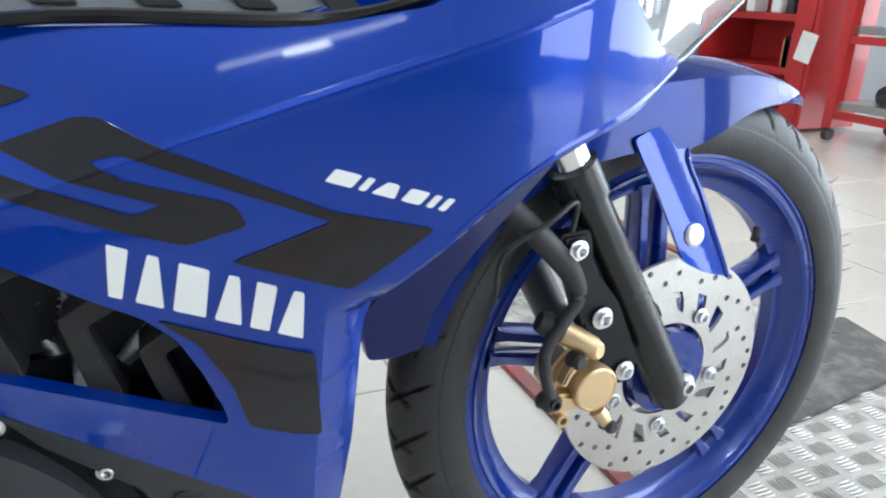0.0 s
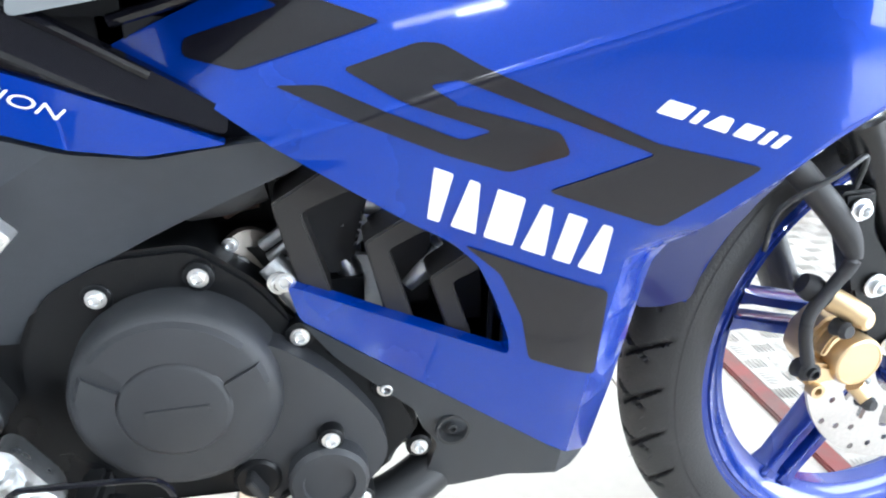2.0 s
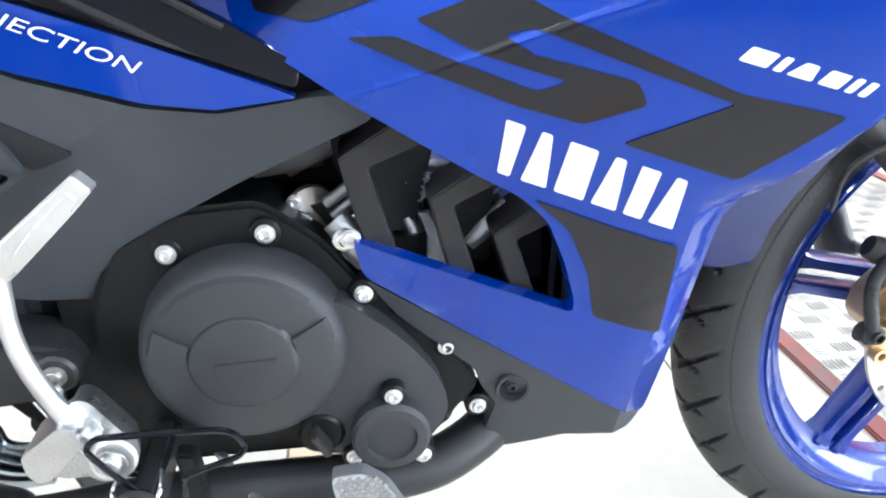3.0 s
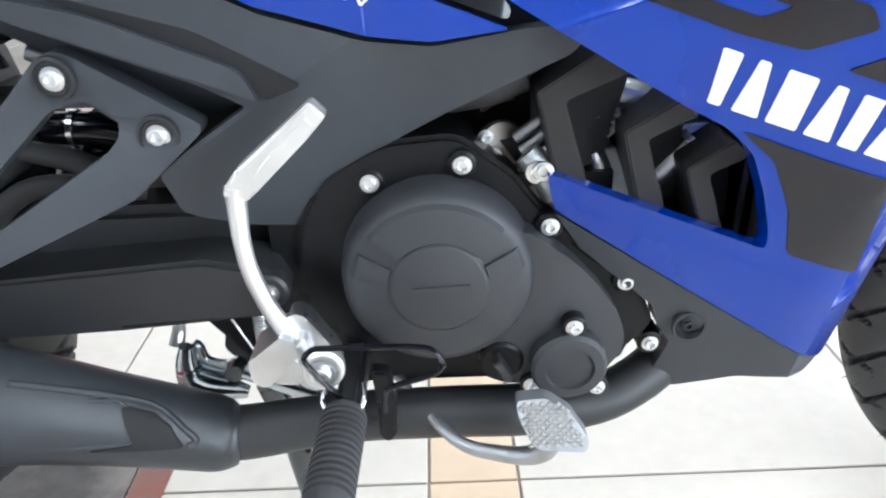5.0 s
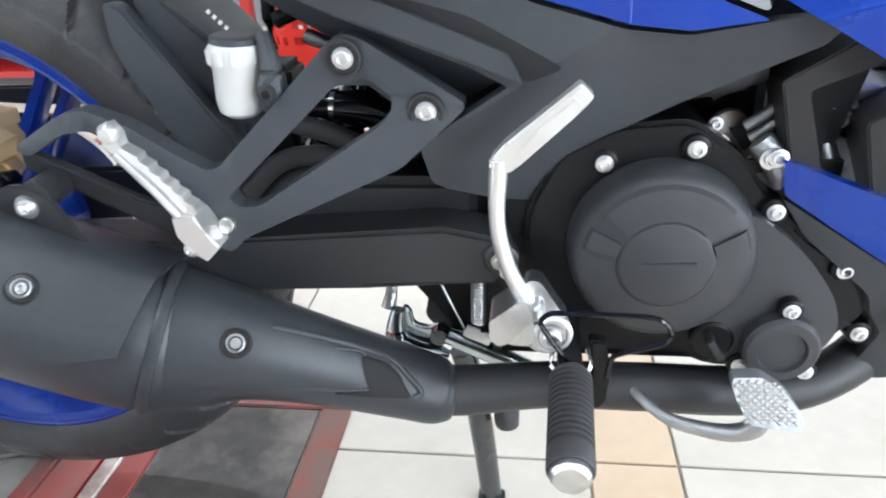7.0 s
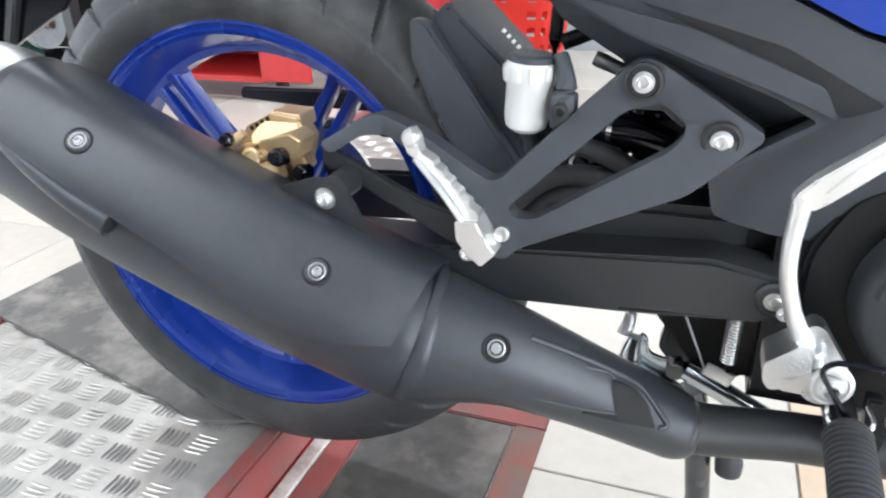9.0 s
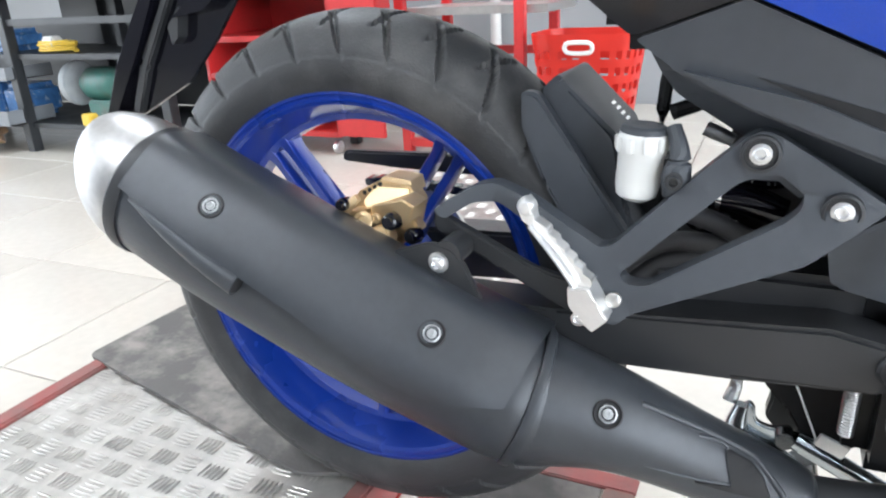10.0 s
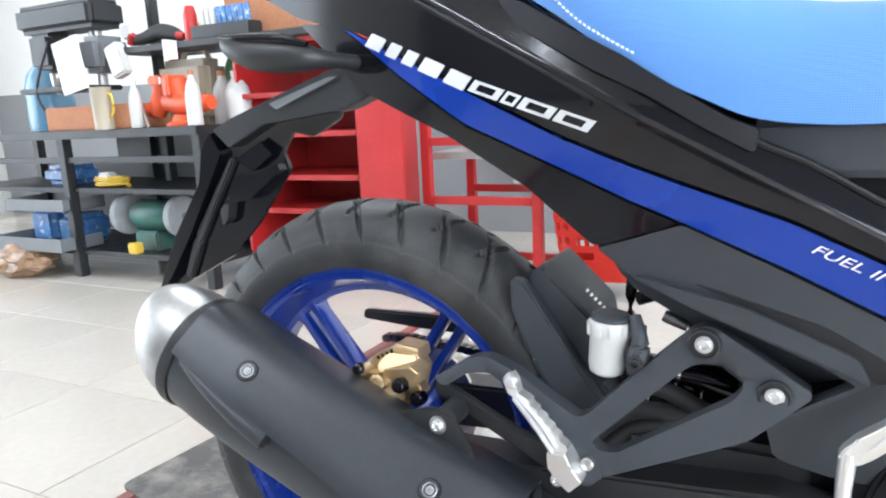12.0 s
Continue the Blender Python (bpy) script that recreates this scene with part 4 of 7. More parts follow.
part("slide_pin", sweep([(-0.150, -0.112, 0.376, 0.0105), (-0.136, -0.120, 0.369, 0.0105), (-0.122, -0.128, 0.361, 0.0095)], 18, 1), GOLD, cal)
part("pin_boot", sweep([(-0.166, -0.105, 0.384, 0.009), (-0.158, -0.108, 0.380, 0.0115), (-0.152, -0.111, 0.377, 0.0095), (-0.146, -0.115, 0.374, 0.0105)], 16, 2), SOFT_RUBBER, cal)
part("pin_knob", lathe([(0.0085, -0.01), (0.0085, 0.004), (0.006, 0.006), (0, 0.006)], (-0.121, -0.128, 0.359), (0.3, -1, 0.1), 18), GOLD, cal)
part("rib", sheet([(-0.147, 0.325), (-0.140, 0.341), (-0.128, 0.347), (-0.124, 0.342), (-0.136, 0.334), (-0.141, 0.322)], -0.123, 0.012, grid=0, bev=0.002), GOLD, cal)
part("lower_arm", sheet([(-0.158, 0.300), (-0.150, 0.318), (-0.128, 0.312), (-0.124, 0.297), (-0.138, 0.298), (-0.146, 0.290)], -0.124, 0.014, grid=0, bev=0.003), GOLD, cal)
part("lower_lug", lathe([(0.0065, -0.006), (0.0065, 0.003), (0.0035, 0.003), (0.0035, -0.006)], (-0.147, -0.127, 0.294), (0, -1, 0), 20, closed=True), GOLD, cal)
part("bleed_nipple", sweep([(-0.108, -0.125, 0.294, 0.008), (-0.103, -0.128, 0.287, 0.007), (-0.098, -0.130, 0.279, 0.0055)], 14, 2), GOLD, cal)
for p, r in (((-0.139, -0.128, 0.352), 0.0075), ((-0.098, -0.131, 0.279), 0.0065), ((-0.162, -0.124, 0.314), 0.0085)):
    part("rubber_boot", lathe([(0, 0.008), (r * 0.7, 0.008), (r, 0.004), (r * 0.85, 0), (r * 1.05, -0.006)], p, (0.1, -1, 0.1), 16), SOFT_RUBBER, cal)
bolt("banjo_bolt", (-0.160, -0.131, 0.316), cal, 0.0065, material=MATTE_BLACK)
part("brake_hose", sweep([(-0.235, -0.085, 0.53, 0.010), (-0.215, -0.1, 0.501, 0.0105), (-0.188, -0.11, 0.474, 0.0105), (-0.161, -0.115, 0.447, 0.0105), (-0.145, -0.118, 0.427, 0.0095), (-0.138, -0.12, 0.408, 0.0062), (-0.150, -0.12, 0.387, 0.0055), (-0.166, -0.122, 0.365, 0.0055), (-0.167, -0.124, 0.345, 0.0055), (-0.161, -0.128, 0.318, 0.0055)], 14), SOFT_RUBBER, bike, "black rubber brake hose")
part("hose_guide", sweep([(-0.215, -0.115, 0.42, 0.0022), (-0.212, -0.12, 0.455, 0.0022), (-0.175, -0.125, 0.480, 0.0022), (-0.150, -0.12, 0.492, 0.0022), (-0.147, -0.115, 0.47, 0.0022), (-0.148, -0.11, 0.45, 0.0022)], 8, 5), MATTE_BLACK, bike, "bent black wire hose guide")


# the steered front end, set down as one on the line of the bike
HUB = Vector((0.003, -0.036, 0.285))
STEER = Matrix.Translation(HUB + Vector((0.0418, 0.0634, -0.0361))) @ Matrix.Rotation(0.0241, 4, "Z") @ Matrix.Scale(1.09, 4) @ Matrix.Translation(-HUB)
for front in [o for o in bike.children if o.name.split(".")[0] in ("front_wheel", "fork", "front_axle", "front_caliper", "brake_hose", "hose_guide")]:
    for o in (front, *front.children_recursive):
        o.data.transform(STEER)
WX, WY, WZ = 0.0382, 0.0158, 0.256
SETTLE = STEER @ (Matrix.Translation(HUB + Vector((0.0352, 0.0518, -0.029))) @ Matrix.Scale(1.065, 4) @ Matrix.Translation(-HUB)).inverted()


def mudguard():
    """Front mudguard: a shell round the tyre with a crease along each side, pointed at the front and narrow behind the fork."""
    bm = bmesh.new()
    rings = []
    # angle round the wheel, radius of the crown, radius of the lower edge, half width, height of the crease
    line = spline([(55.5, 0.339, 0.336, 0.003, 0.2), (59, 0.3385, 0.327, 0.016, 0.3), (64, 0.337, 0.317, 0.030, 0.35), (71, 0.335, 0.303, 0.044, 0.4), (79, 0.334, 0.287, 0.056, 0.4), (87, 0.334, 0.267, 0.064, 0.4),
                   (95, 0.336, 0.256, 0.067, 0.4), (104, 0.336, 0.262, 0.066, 0.4), (116, 0.332, 0.274, 0.062, 0.4), (130, 0.328, 0.286, 0.056, 0.4), (146, 0.326, 0.283, 0.052, 0.4), (163, 0.325, 0.284, 0.050, 0.4)], 4)
    for ang, rt, rl, w, cr in line:
        a = radians(ang)
        half = [(0, rt), (0.35 * w, rt - 0.001), (0.62 * w, rt - 0.005), (0.80 * w, rt - cr * 0.45 * (rt - rl)), (0.86 * w, rt - (0.06 + cr * 0.45) * (rt - rl)), (0.95 * w, rt - 0.62 * (rt - rl)), (w, rl)]
        ring = [(-y, r) for y, r in half[::-1]] + half[1:]
        rings.append([bm.verts.new((WX + r * math.cos(a), WY + y, WZ + r * math.sin(a))) for y, r in ring])
    for p, q in zip(rings, rings[1:]):
        for k in range(len(p) - 1):
            bm.faces.new((p[k], p[k + 1], q[k + 1], q[k]))
    bmesh.ops.solidify(bm, geom=bm.faces[:], thickness=0.003)
    return bm


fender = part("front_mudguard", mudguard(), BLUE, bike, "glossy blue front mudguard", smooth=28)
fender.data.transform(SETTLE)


def stay_y(x, z):
    """Outer face of the stay: bowed across, flaring out to the fork below and sinking into the side of the mudguard above."""
    bow = x - 0.004 + 0.62 * (z - 0.44)
    return -0.0460 - 0.20 * soft(0.497 - z, 0.012) + 0.20 * soft(z - 0.512, 0.006) + 2.2 * bow * bow


part("mudguard_stay", sheet([(-0.0479, 0.5213), (-0.0214, 0.5304), (0.0214, 0.5349), (0.0308, 0.5208), (0.0203, 0.5044), (0.0245, 0.4894), (0.0365, 0.4672), (0.0551, 0.4215), (0.0711, 0.3808), (0.0402, 0.3882), (0.0133, 0.4015), (-0.0033, 0.4379), (-0.0218, 0.4768), (-0.0368, 0.501)], stay_y, 0.004, grid=0.008, bev=0.0018, seg=2, r=0.006), BLUE, fender)
part("stay_lip", sweep([(x - 0.001, stay_y(x - 0.002, z) - 0.0004, z, 0.0026) for x, z in [(0.0303, 0.523), (0.0203, 0.5044), (0.0245, 0.4894), (0.0365, 0.4672), (0.0551, 0.4215), (0.0711, 0.3808)]], 8, 4), BLUE, fender)
part("bolt", lathe([(0.0115, -0.003), (0.0115, 0.0012), (0.0098, 0.0026), (0.0055, 0.0034), (0.0045, 0.0032), (0.0040, 0.0016), (0, 0.0014)], (0.0247, stay_y(0.0247, 0.4270) - 0.0005, 0.4270), (0, -1, 0.2), 28), ZINC, fender, "silver dome bolt")


# ---- engine ----
engine = part("engine", box(-0.80, -0.50, -0.075, 0.09, 0.20, 0.42, 0.02), ENGINE_BLACK, bike, "black four-stroke engine")
COVER = [(-0.760, 0.33), (-0.757, 0.364), (-0.735, 0.408), (-0.690, 0.432), (-0.634, 0.436), (-0.594, 0.405), (-0.569, 0.371), (-0.539, 0.340), (-0.496, 0.309), (-0.478, 0.270), (-0.497, 0.250), (-0.517, 0.222), (-0.545, 0.212), (-0.60, 0.212), (-0.66, 0.245), (-0.72, 0.25), (-0.75, 0.29)]
cover = part("crankcase_cover", sheet(COVER, -0.085, 0.06, grid=0, bev=0.004, r=0.012, seg=2), ENGINE_BLACK, engine, "satin black crankcase cover")
CC = (-0.652, 0.333)
clutch = part("clutch_cover", lathe([(0.0735, 0.0), (0.0725, 0.014), (0.070, 0.026), (0.066, 0.031), (0.060, 0.0335), (0.0375, 0.0365), (0.0355, 0.0385), (0.033, 0.0395), (0, 0.0395)], (CC[0], -0.085, CC[1]), (0, -1, 0), 96), COVER_BLACK, cover, "round black clutch cover")


def fan(a0, a1, r0, r1, lift):
    """A raised sector of the clutch cover between two angles."""
    bm = bmesh.new()
    rows = []
    for i in range(17):
        a = radians(a0 + (a1 - a0) * i / 16)
        rows.append([bm.verts.new((CC[0] + r * math.cos(a), -0.085 - h, CC[1] + r * math.sin(a))) for r, h in ((r0, 0.030), (r0, 0.0365 + lift), (r0 + 0.5 * (r1 - r0), 0.0350 + lift), (r1 - 0.004, 0.0338 + lift * 0.7), (r1, 0.0300))])
    for p, q in zip(rows, rows[1:]):
        for k in range(4):
            bm.faces.new((p[k], p[k + 1], q[k + 1], q[k]))
    bm.faces.new(rows[0])
    bm.faces.new(rows[-1])
    return bm


for a0, a1, lift in ((42, 140, 0.0030), (12, 27, 0.0026), (153, 170, 0.0026)):
    part("fan_panel", fan(a0, a1, 0.0375, 0.0655, lift), COVER_BLACK, clutch)
part("cover_bulge", sheet([(-0.625, 0.29), (-0.605, 0.372), (-0.584, 0.366), (-0.556, 0.346), (-0.533, 0.321), (-0.513, 0.292), (-0.505, 0.262), (-0.520, 0.238), (-0.55, 0.222), (-0.60, 0.235)], lambda x, z: -0.106 + 0.10 * max(0, x + 0.56), 0.03, grid=0.02, bev=0.012, r=0.014, seg=4), COVER_BLACK, cover)
part("starter_cover", lathe([(0.030, 0), (0.030, 0.018), (0.027, 0.0215), (0.0195, 0.022), (0.0185, 0.019), (0.0, 0.019)], (-0.553, -0.099, 0.254), (0, -1, 0), 48), COVER_BLACK, cover)
cap = part("oil_cap", lathe([(0.0175, 0), (0.0175, 0.008), (0.015, 0.010), (0, 0.010)], (-0.605, -0.099, 0.255), (0, -1, 0), 32), ENGINE_BLACK, engine, "black oil filler cap")
part("grip", box(-0.011, 0.011, -0.017, 0.0, -0.003, 0.003, 0.001, Matrix.Translation((-0.605, -0.106, 0.255)) @ Matrix.Rotation(radians(60), 4, "Y")), MATTE_BLACK, cap)
for p in ((-0.7385, -0.076, 0.346), (-0.699, -0.083, 0.402), (-0.632, -0.086, 0.4145), (-0.568, -0.087, 0.364), (-0.507, -0.086, 0.3135), (-0.480, -0.078, 0.249)):
    part("boss", lathe([(0.011, -0.02), (0.0105, 0.003), (0.009, 0.004), (0, 0.004)], p, (0, -1, 0), 20), ENGINE_BLACK, engine)
    bolt("bolt", (p[0], p[1] - 0.004, p[2]), engine, 0.0058)
for p in ((-0.5503, -0.114, 0.289), (-0.581, -0.110, 0.233), (-0.5283, -0.110, 0.2285)):
    part("boss", lathe([(0.010, -0.02), (0.0095, 0.0), (0.008, 0.001), (0, 0.001)], p, (0, -1, 0), 20), ENGINE_BLACK, engine)
    bolt("bolt", p, engine, 0.0056)
part("maker_plate", sheet([(CC[0] - 0.019, CC[1] - 0.004), (CC[0] + 0.023, CC[1] - 0.002), (CC[0] + 0.023, CC[1] + 0.004), (CC[0] - 0.019, CC[1] + 0.002)], -0.1255, 0.003, grid=0, bev=0.0005, r=0.001), COVER_BLACK, cover, "plain raised bar")
cyl = part("cylinder", box(-0.585, -0.43, -0.03, 0.06, 0.27, 0.47, 0.01), ENGINE_BLACK, engine, "black cylinder with cast fins")
for i in range(6):
    part("fin", box(-0.575 + i * 0.024, -0.570 + i * 0.024, -0.045, 0.0, 0.37, 0.46, 0.002), ENGINE_ALU, cyl)
for a, b, r in (((-0.545, -0.062, 0.428), (-0.522, -0.062, 0.450), 0.007), ((-0.534, -0.062, 0.412), (-0.520, -0.062, 0.376), 0.0085), ((-0.488, -0.062, 0.388), (-0.458, -0.062, 0.418), 0.010), ((-0.524, -0.05, 0.452), (-0.49, -0.05, 0.446), 0.011), ((-0.470, -0.055, 0.385), (-0.448, -0.055, 0.405), 0.007)):
    part("casting", sweep([(*a, r), (*((Vector(a) + Vector(b)) / 2), r * 1.15), (*b, r)], 12, 3), ALU, engine)
part("round_flange", lathe([(0.0, 0.006), (0.0185, 0.006), (0.0205, 0.004), (0.0205, 0)], (-0.6021, -0.050, 0.4130), (0.35, -1, 0.25), 32), STAINED_STEEL, engine, "round stained steel flange")
bolt("bolt", (-0.6081, -0.060, 0.4090), engine, 0.006)
part("breather", sweep([(-0.618, -0.045, 0.445, 0.007), (-0.606, -0.045, 0.452, 0.008), (-0.592, -0.045, 0.454, 0.007)], 16), BROWN, engine)
bolt("bolt", (-0.6131, -0.058, 0.4240), engine, 0.0048)
bolt("bolt", (-0.579, -0.092, 0.408), engine, 0.007)
part("casting", sweep([(-0.585, -0.08, 0.418, 0.010), (-0.572, -0.085, 0.402, 0.011), (-0.565, -0.08, 0.385, 0.009)], 12), ENGINE_ALU, engine)
bolt("bolt", (-0.575, -0.096, 0.410), engine, 0.006)
# added black box, darkening the gap above the crankcase
part("head_block", box(-0.70, -0.545, 0.0, 0.06, 0.40, 0.50, 0.01), SHADE_BLACK, engine)
for (ax_, az), (bx, bz), r in (((-0.591, 0.422), (-0.565, 0.442), 0.0045), ((-0.586, 0.412), (-0.561, 0.432), 0.0045), ((-0.581, 0.402), (-0.557, 0.421), 0.0045), ((-0.584, 0.387), (-0.555, 0.408), 0.008), ((-0.573, 0.373), (-0.540, 0.352), 0.0085), ((-0.540, 0.352), (-0.507, 0.333), 0.006)):
    part("casting", sweep([(ax_, -0.058, az, r), ((ax_ + bx) / 2, -0.060, (az + bz) / 2, r * 1.1), (bx, -0.058, bz, r)], 12, 2), ENGINE_ALU, engine)
part("inlet", sweep([(-0.64, -0.05, 0.455, 0.014), (-0.61, -0.06, 0.465, 0.016), (-0.585, -0.06, 0.470, 0.012)], 14), SOFT_RUBBER, engine)
SCOOPS = [[(-0.581, 0.465), (-0.5345, 0.496), (-0.5155, 0.480), (-0.5615, 0.459), (-0.5430, 0.398), (-0.5660, 0.404)],
          [(-0.5214, 0.4368), (-0.4860, 0.460), (-0.4720, 0.449), (-0.5045, 0.4315), (-0.4850, 0.370), (-0.5055, 0.374)],
          [(-0.4768, 0.4099), (-0.4471, 0.4311), (-0.4350, 0.4193), (-0.4606, 0.4061), (-0.4420, 0.352), (-0.4600, 0.357)]]
for o in SCOOPS:
    tl, top, tr, inner, br, bl = (Vector(q) for q in o)
    scoop = part("air_scoop", sheet(o, lambda x, z: -0.100 - 0.10 * (x + 0.52), 0.045, grid=0, bev=0.005, r=0.004, seg=3), SCOOP, bike, "dark grey plastic air scoop")
    # black sheet that puts the shade inside the scoop into colour
    part("scoop_web", sheet([inner + Vector((-0.004, 0.003)), tr + Vector((-0.006, 0.002)), tr + Vector((0.002, -0.012)), br + Vector((0.014, 0.004)), br + Vector((-0.004, 0.004))], -0.070, 0.012, grid=0, bev=0.002, r=0.003), SHADE_BLACK, scoop)
# cast cylinder head seen between the scoops
for o, y, m in (([(-0.540, 0.437), (-0.511, 0.452), (-0.500, 0.440), (-0.527, 0.420)], -0.062, ENGINE_ALU), ([(-0.512, 0.458), (-0.483, 0.456), (-0.472, 0.443), (-0.491, 0.437)], -0.054, ENGINE_ALU),
                ([(-0.486, 0.408), (-0.460, 0.427), (-0.450, 0.416), (-0.474, 0.396)], -0.062, ENGINE_ALU), ([(-0.463, 0.426), (-0.444, 0.427), (-0.437, 0.415), (-0.448, 0.409)], -0.054, ENGINE_ALU),
                ([(-0.528, 0.412), (-0.515, 0.412), (-0.500, 0.372), (-0.524, 0.376)], -0.058, ENGINE_ALU), ([(-0.591, 0.400), (-0.569, 0.411), (-0.557, 0.370), (-0.578, 0.384)], -0.070, STAINED_STEEL)):
    part("casting", sheet(o, lambda x, z: y + 0.5 * (z - o[0][1]), 0.03, grid=0, bev=0.004, r=0.003, seg=3), m, engine)
for x, z in ((-0.521, 0.437), (-0.487, 0.449), (-0.467, 0.412), (-0.449, 0.420)):
    bolt("bolt", (x, -0.066, z), engine, 0.0045, (0, -1, 0.2), ENGINE_ALU)
for k in range(3):
    part("head_fin", sheet([(-0.534 + 0.009 * k, 0.4215 + 0.0062 * k), (-0.531 + 0.009 * k, 0.4235 + 0.0062 * k), (-0.541 + 0.009 * k, 0.441 + 0.0062 * k), (-0.544 + 0.009 * k, 0.439 + 0.0062 * k)], -0.068, 0.012, grid=0, bev=0.001, r=0.0005), ENGINE_ALU, engine)
# plain black box, added to fill the dark behind the scoops
part("radiator", box(-0.43, -0.40, -0.09, 0.10, 0.30, 0.50, 0.004), SHADE_BLACK, bike, "unseen radiator, a black box filling the dark behind the air scoops")

# ---- exhaust ----
pipe = part("exhaust_pipe", sweep([(-0.90, -0.13, 0.215, 0.022), (-0.826, -0.105, 0.190, 0.023), (-0.74, -0.09, 0.189, 0.0215), (-0.65, -0.085, 0.187, 0.022), (-0.57, -0.08, 0.183, 0.0225), (-0.50, -0.07, 0.190, 0.021), (-0.44, -0.04, 0.228, 0.021), (-0.42, 0.0, 0.32, 0.02)], 20), MATTE_BLACK, bike, "matt black exhaust pipe")


def mpos(s, y, n=-0.159):
    return (0.921 * s + n * 0.391, y, -0.391 * s + n * 0.921)


silencer = part("silencer", sweep([(*mpos(-1.504, -0.168), 0.058), (*mpos(-1.497, -0.168), 0.0640), (*mpos(-1.40, -0.172, -0.163), 0.0635), (*mpos(-1.25, -0.167, -0.166), 0.0635), (*mpos(-1.12, -0.157, -0.165), 0.063), (*mpos(-1.085, -0.152, -0.163), 0.062), (*mpos(-1.075, -0.150, -0.163), 0.058), (*mpos(-1.06, -0.143, -0.163), 0.055)], 48, 3), MUFFLER, bike, "matt black silencer with a silver end cap")


def on_silencer(s, a, lift):
    """A place on the silencer's skin: along its axis and round it, lifted off."""
    r = float(np.interp(s, (-1.49, -1.40, -1.25, -1.12, -1.085), (0.0655, 0.067, 0.067, 0.065, 0.063))) + lift
    y = float(np.interp(s, (-1.49, -1.40, -1.25, -1.12, -1.085), (-0.168, -0.172, -0.167, -0.157, -0.152)))
    q = sum(max(0.0, math.cos(radians(a - k))) ** 9 for k in (-75, -15, 45, 105, 165, 225)) ** (1 / 9)
    r *= 0.975 / q
    n = r * math.sin(radians(a)) + float(np.interp(s, (-1.483, -1.40, -1.25, -1.12, -1.085), (-0.159, -0.161, -0.164, -0.164, -0.163)))
    return Vector((0.921 * s + 0.391 * n, y - r * math.cos(radians(a)), -0.391 * s + 0.921 * n))


def shield_shell():
    """The upper heat shield, with a waved lower edge."""
    bm = bmesh.new()
    low_s, low_a = (-1.485, -1.40, -1.34, -1.286, -1.243, -1.187, -1.147, -1.116, -1.088), (25, 21, 17, 14, 10, 0, 3, 13, 22)
    rows = []
    for i in range(61):
        s = -1.485 + 0.397 * i / 60
        a0 = float(np.interp(s, low_s, low_a))
        rows.append([bm.verts.new(on_silencer(s, a0 + (190 - a0) * k / 40, 0.0055)) for k in range(41)])
    for p, q in zip(rows, rows[1:]):
        for k in range(40):
            bm.faces.new((p[k], p[k + 1], q[k + 1], q[k]))
    bmesh.ops.recalc_face_normals(bm, faces=bm.faces)
    bmesh.ops.solidify(bm, geom=bm.faces[:], thickness=0.0045)
    return bm


shell_bm = shield_shell()
shell_tree = BVHTree.FromBMesh(shell_bm)


def skin_y(x, z):
    hit = shell_tree.ray_cast(Vector((x, -1, z)), Vector((0, 1, 0)))
    return (hit[0].y if hit[0] else -0.22) - 0.0005


part("side_shield", shell_bm, MUFFLER, silencer, "satin black upper heat shield")
shield_bm = sweep([(*mpos(-1.075, -0.148, -0.163), 0.0620), (-0.985, -0.143, 0.260, 0.0455), (-0.92, -0.130, 0.234, 0.0370), (-0.86, -0.115, 0.205, 0.0325), (-0.838, -0.109, 0.193, 0.0305), (-0.828, -0.107, 0.189, 0.0265), (-0.824, -0.106, 0.188, 0.0215)], 40, 6)
shield_tree = BVHTree.FromBMesh(shield_bm)
part("heat_shield", shield_bm, MUFFLER, silencer, "matt black heat shield")
def cap_mesh():
    """The end cap: a short drawn cup whose mouth is cut aslant, longer above than below."""
    bm = bmesh.new()
    rings = []
    for u, r in ((-0.05, 0.0655), (0.0, 0.0664), (0.35, 0.0650), (0.62, 0.0610), (0.82, 0.0555), (0.94, 0.0495), (1.0, 0.0430), (0.99, 0.0400), (0.93, 0.0380), (0.5, 0.0360)):
        ring = []
        for k in range(56):
            a = 2 * math.pi * k / 56
            n = math.sin(a)
            ring.append(bm.verts.new(mpos(-1.497 - u * (0.060 + 0.020 * n), -0.168 - r * math.cos(a), -0.159 + r * n)))
        rings.append(ring)
    for p, q in zip(rings, rings[1:]):
        for k in range(56):
            bm.faces.new((p[k], p[(k + 1) % 56], q[(k + 1) % 56], q[k]))
    bm.faces.new(rings[-1])
    return bm


part("end_cap", cap_mesh(), CAP_STEEL, silencer, "brushed silver end cap", smooth=50)
part("tail_pipe", sweep([(*mpos(-1.545, -0.168), 0.022), (*mpos(-1.53, -0.168), 0.022)], 24, 1), SHADE_BLACK, silencer)
part("seam_ring", sweep([(*mpos(-1.500, -0.168), 0.0662), (*mpos(-1.497, -0.168), 0.0686), (*mpos(-1.488, -0.168), 0.0684), (*mpos(-1.484, -0.168), 0.0672)], 48, 1), MATTE_BLACK, silencer)


def shield_y(x, z):
    hit = shield_tree.ray_cast(Vector((x, -1, z)), Vector((0, 1, 0)))
    return (hit[0].y if hit[0] else -0.12) - 0.0012


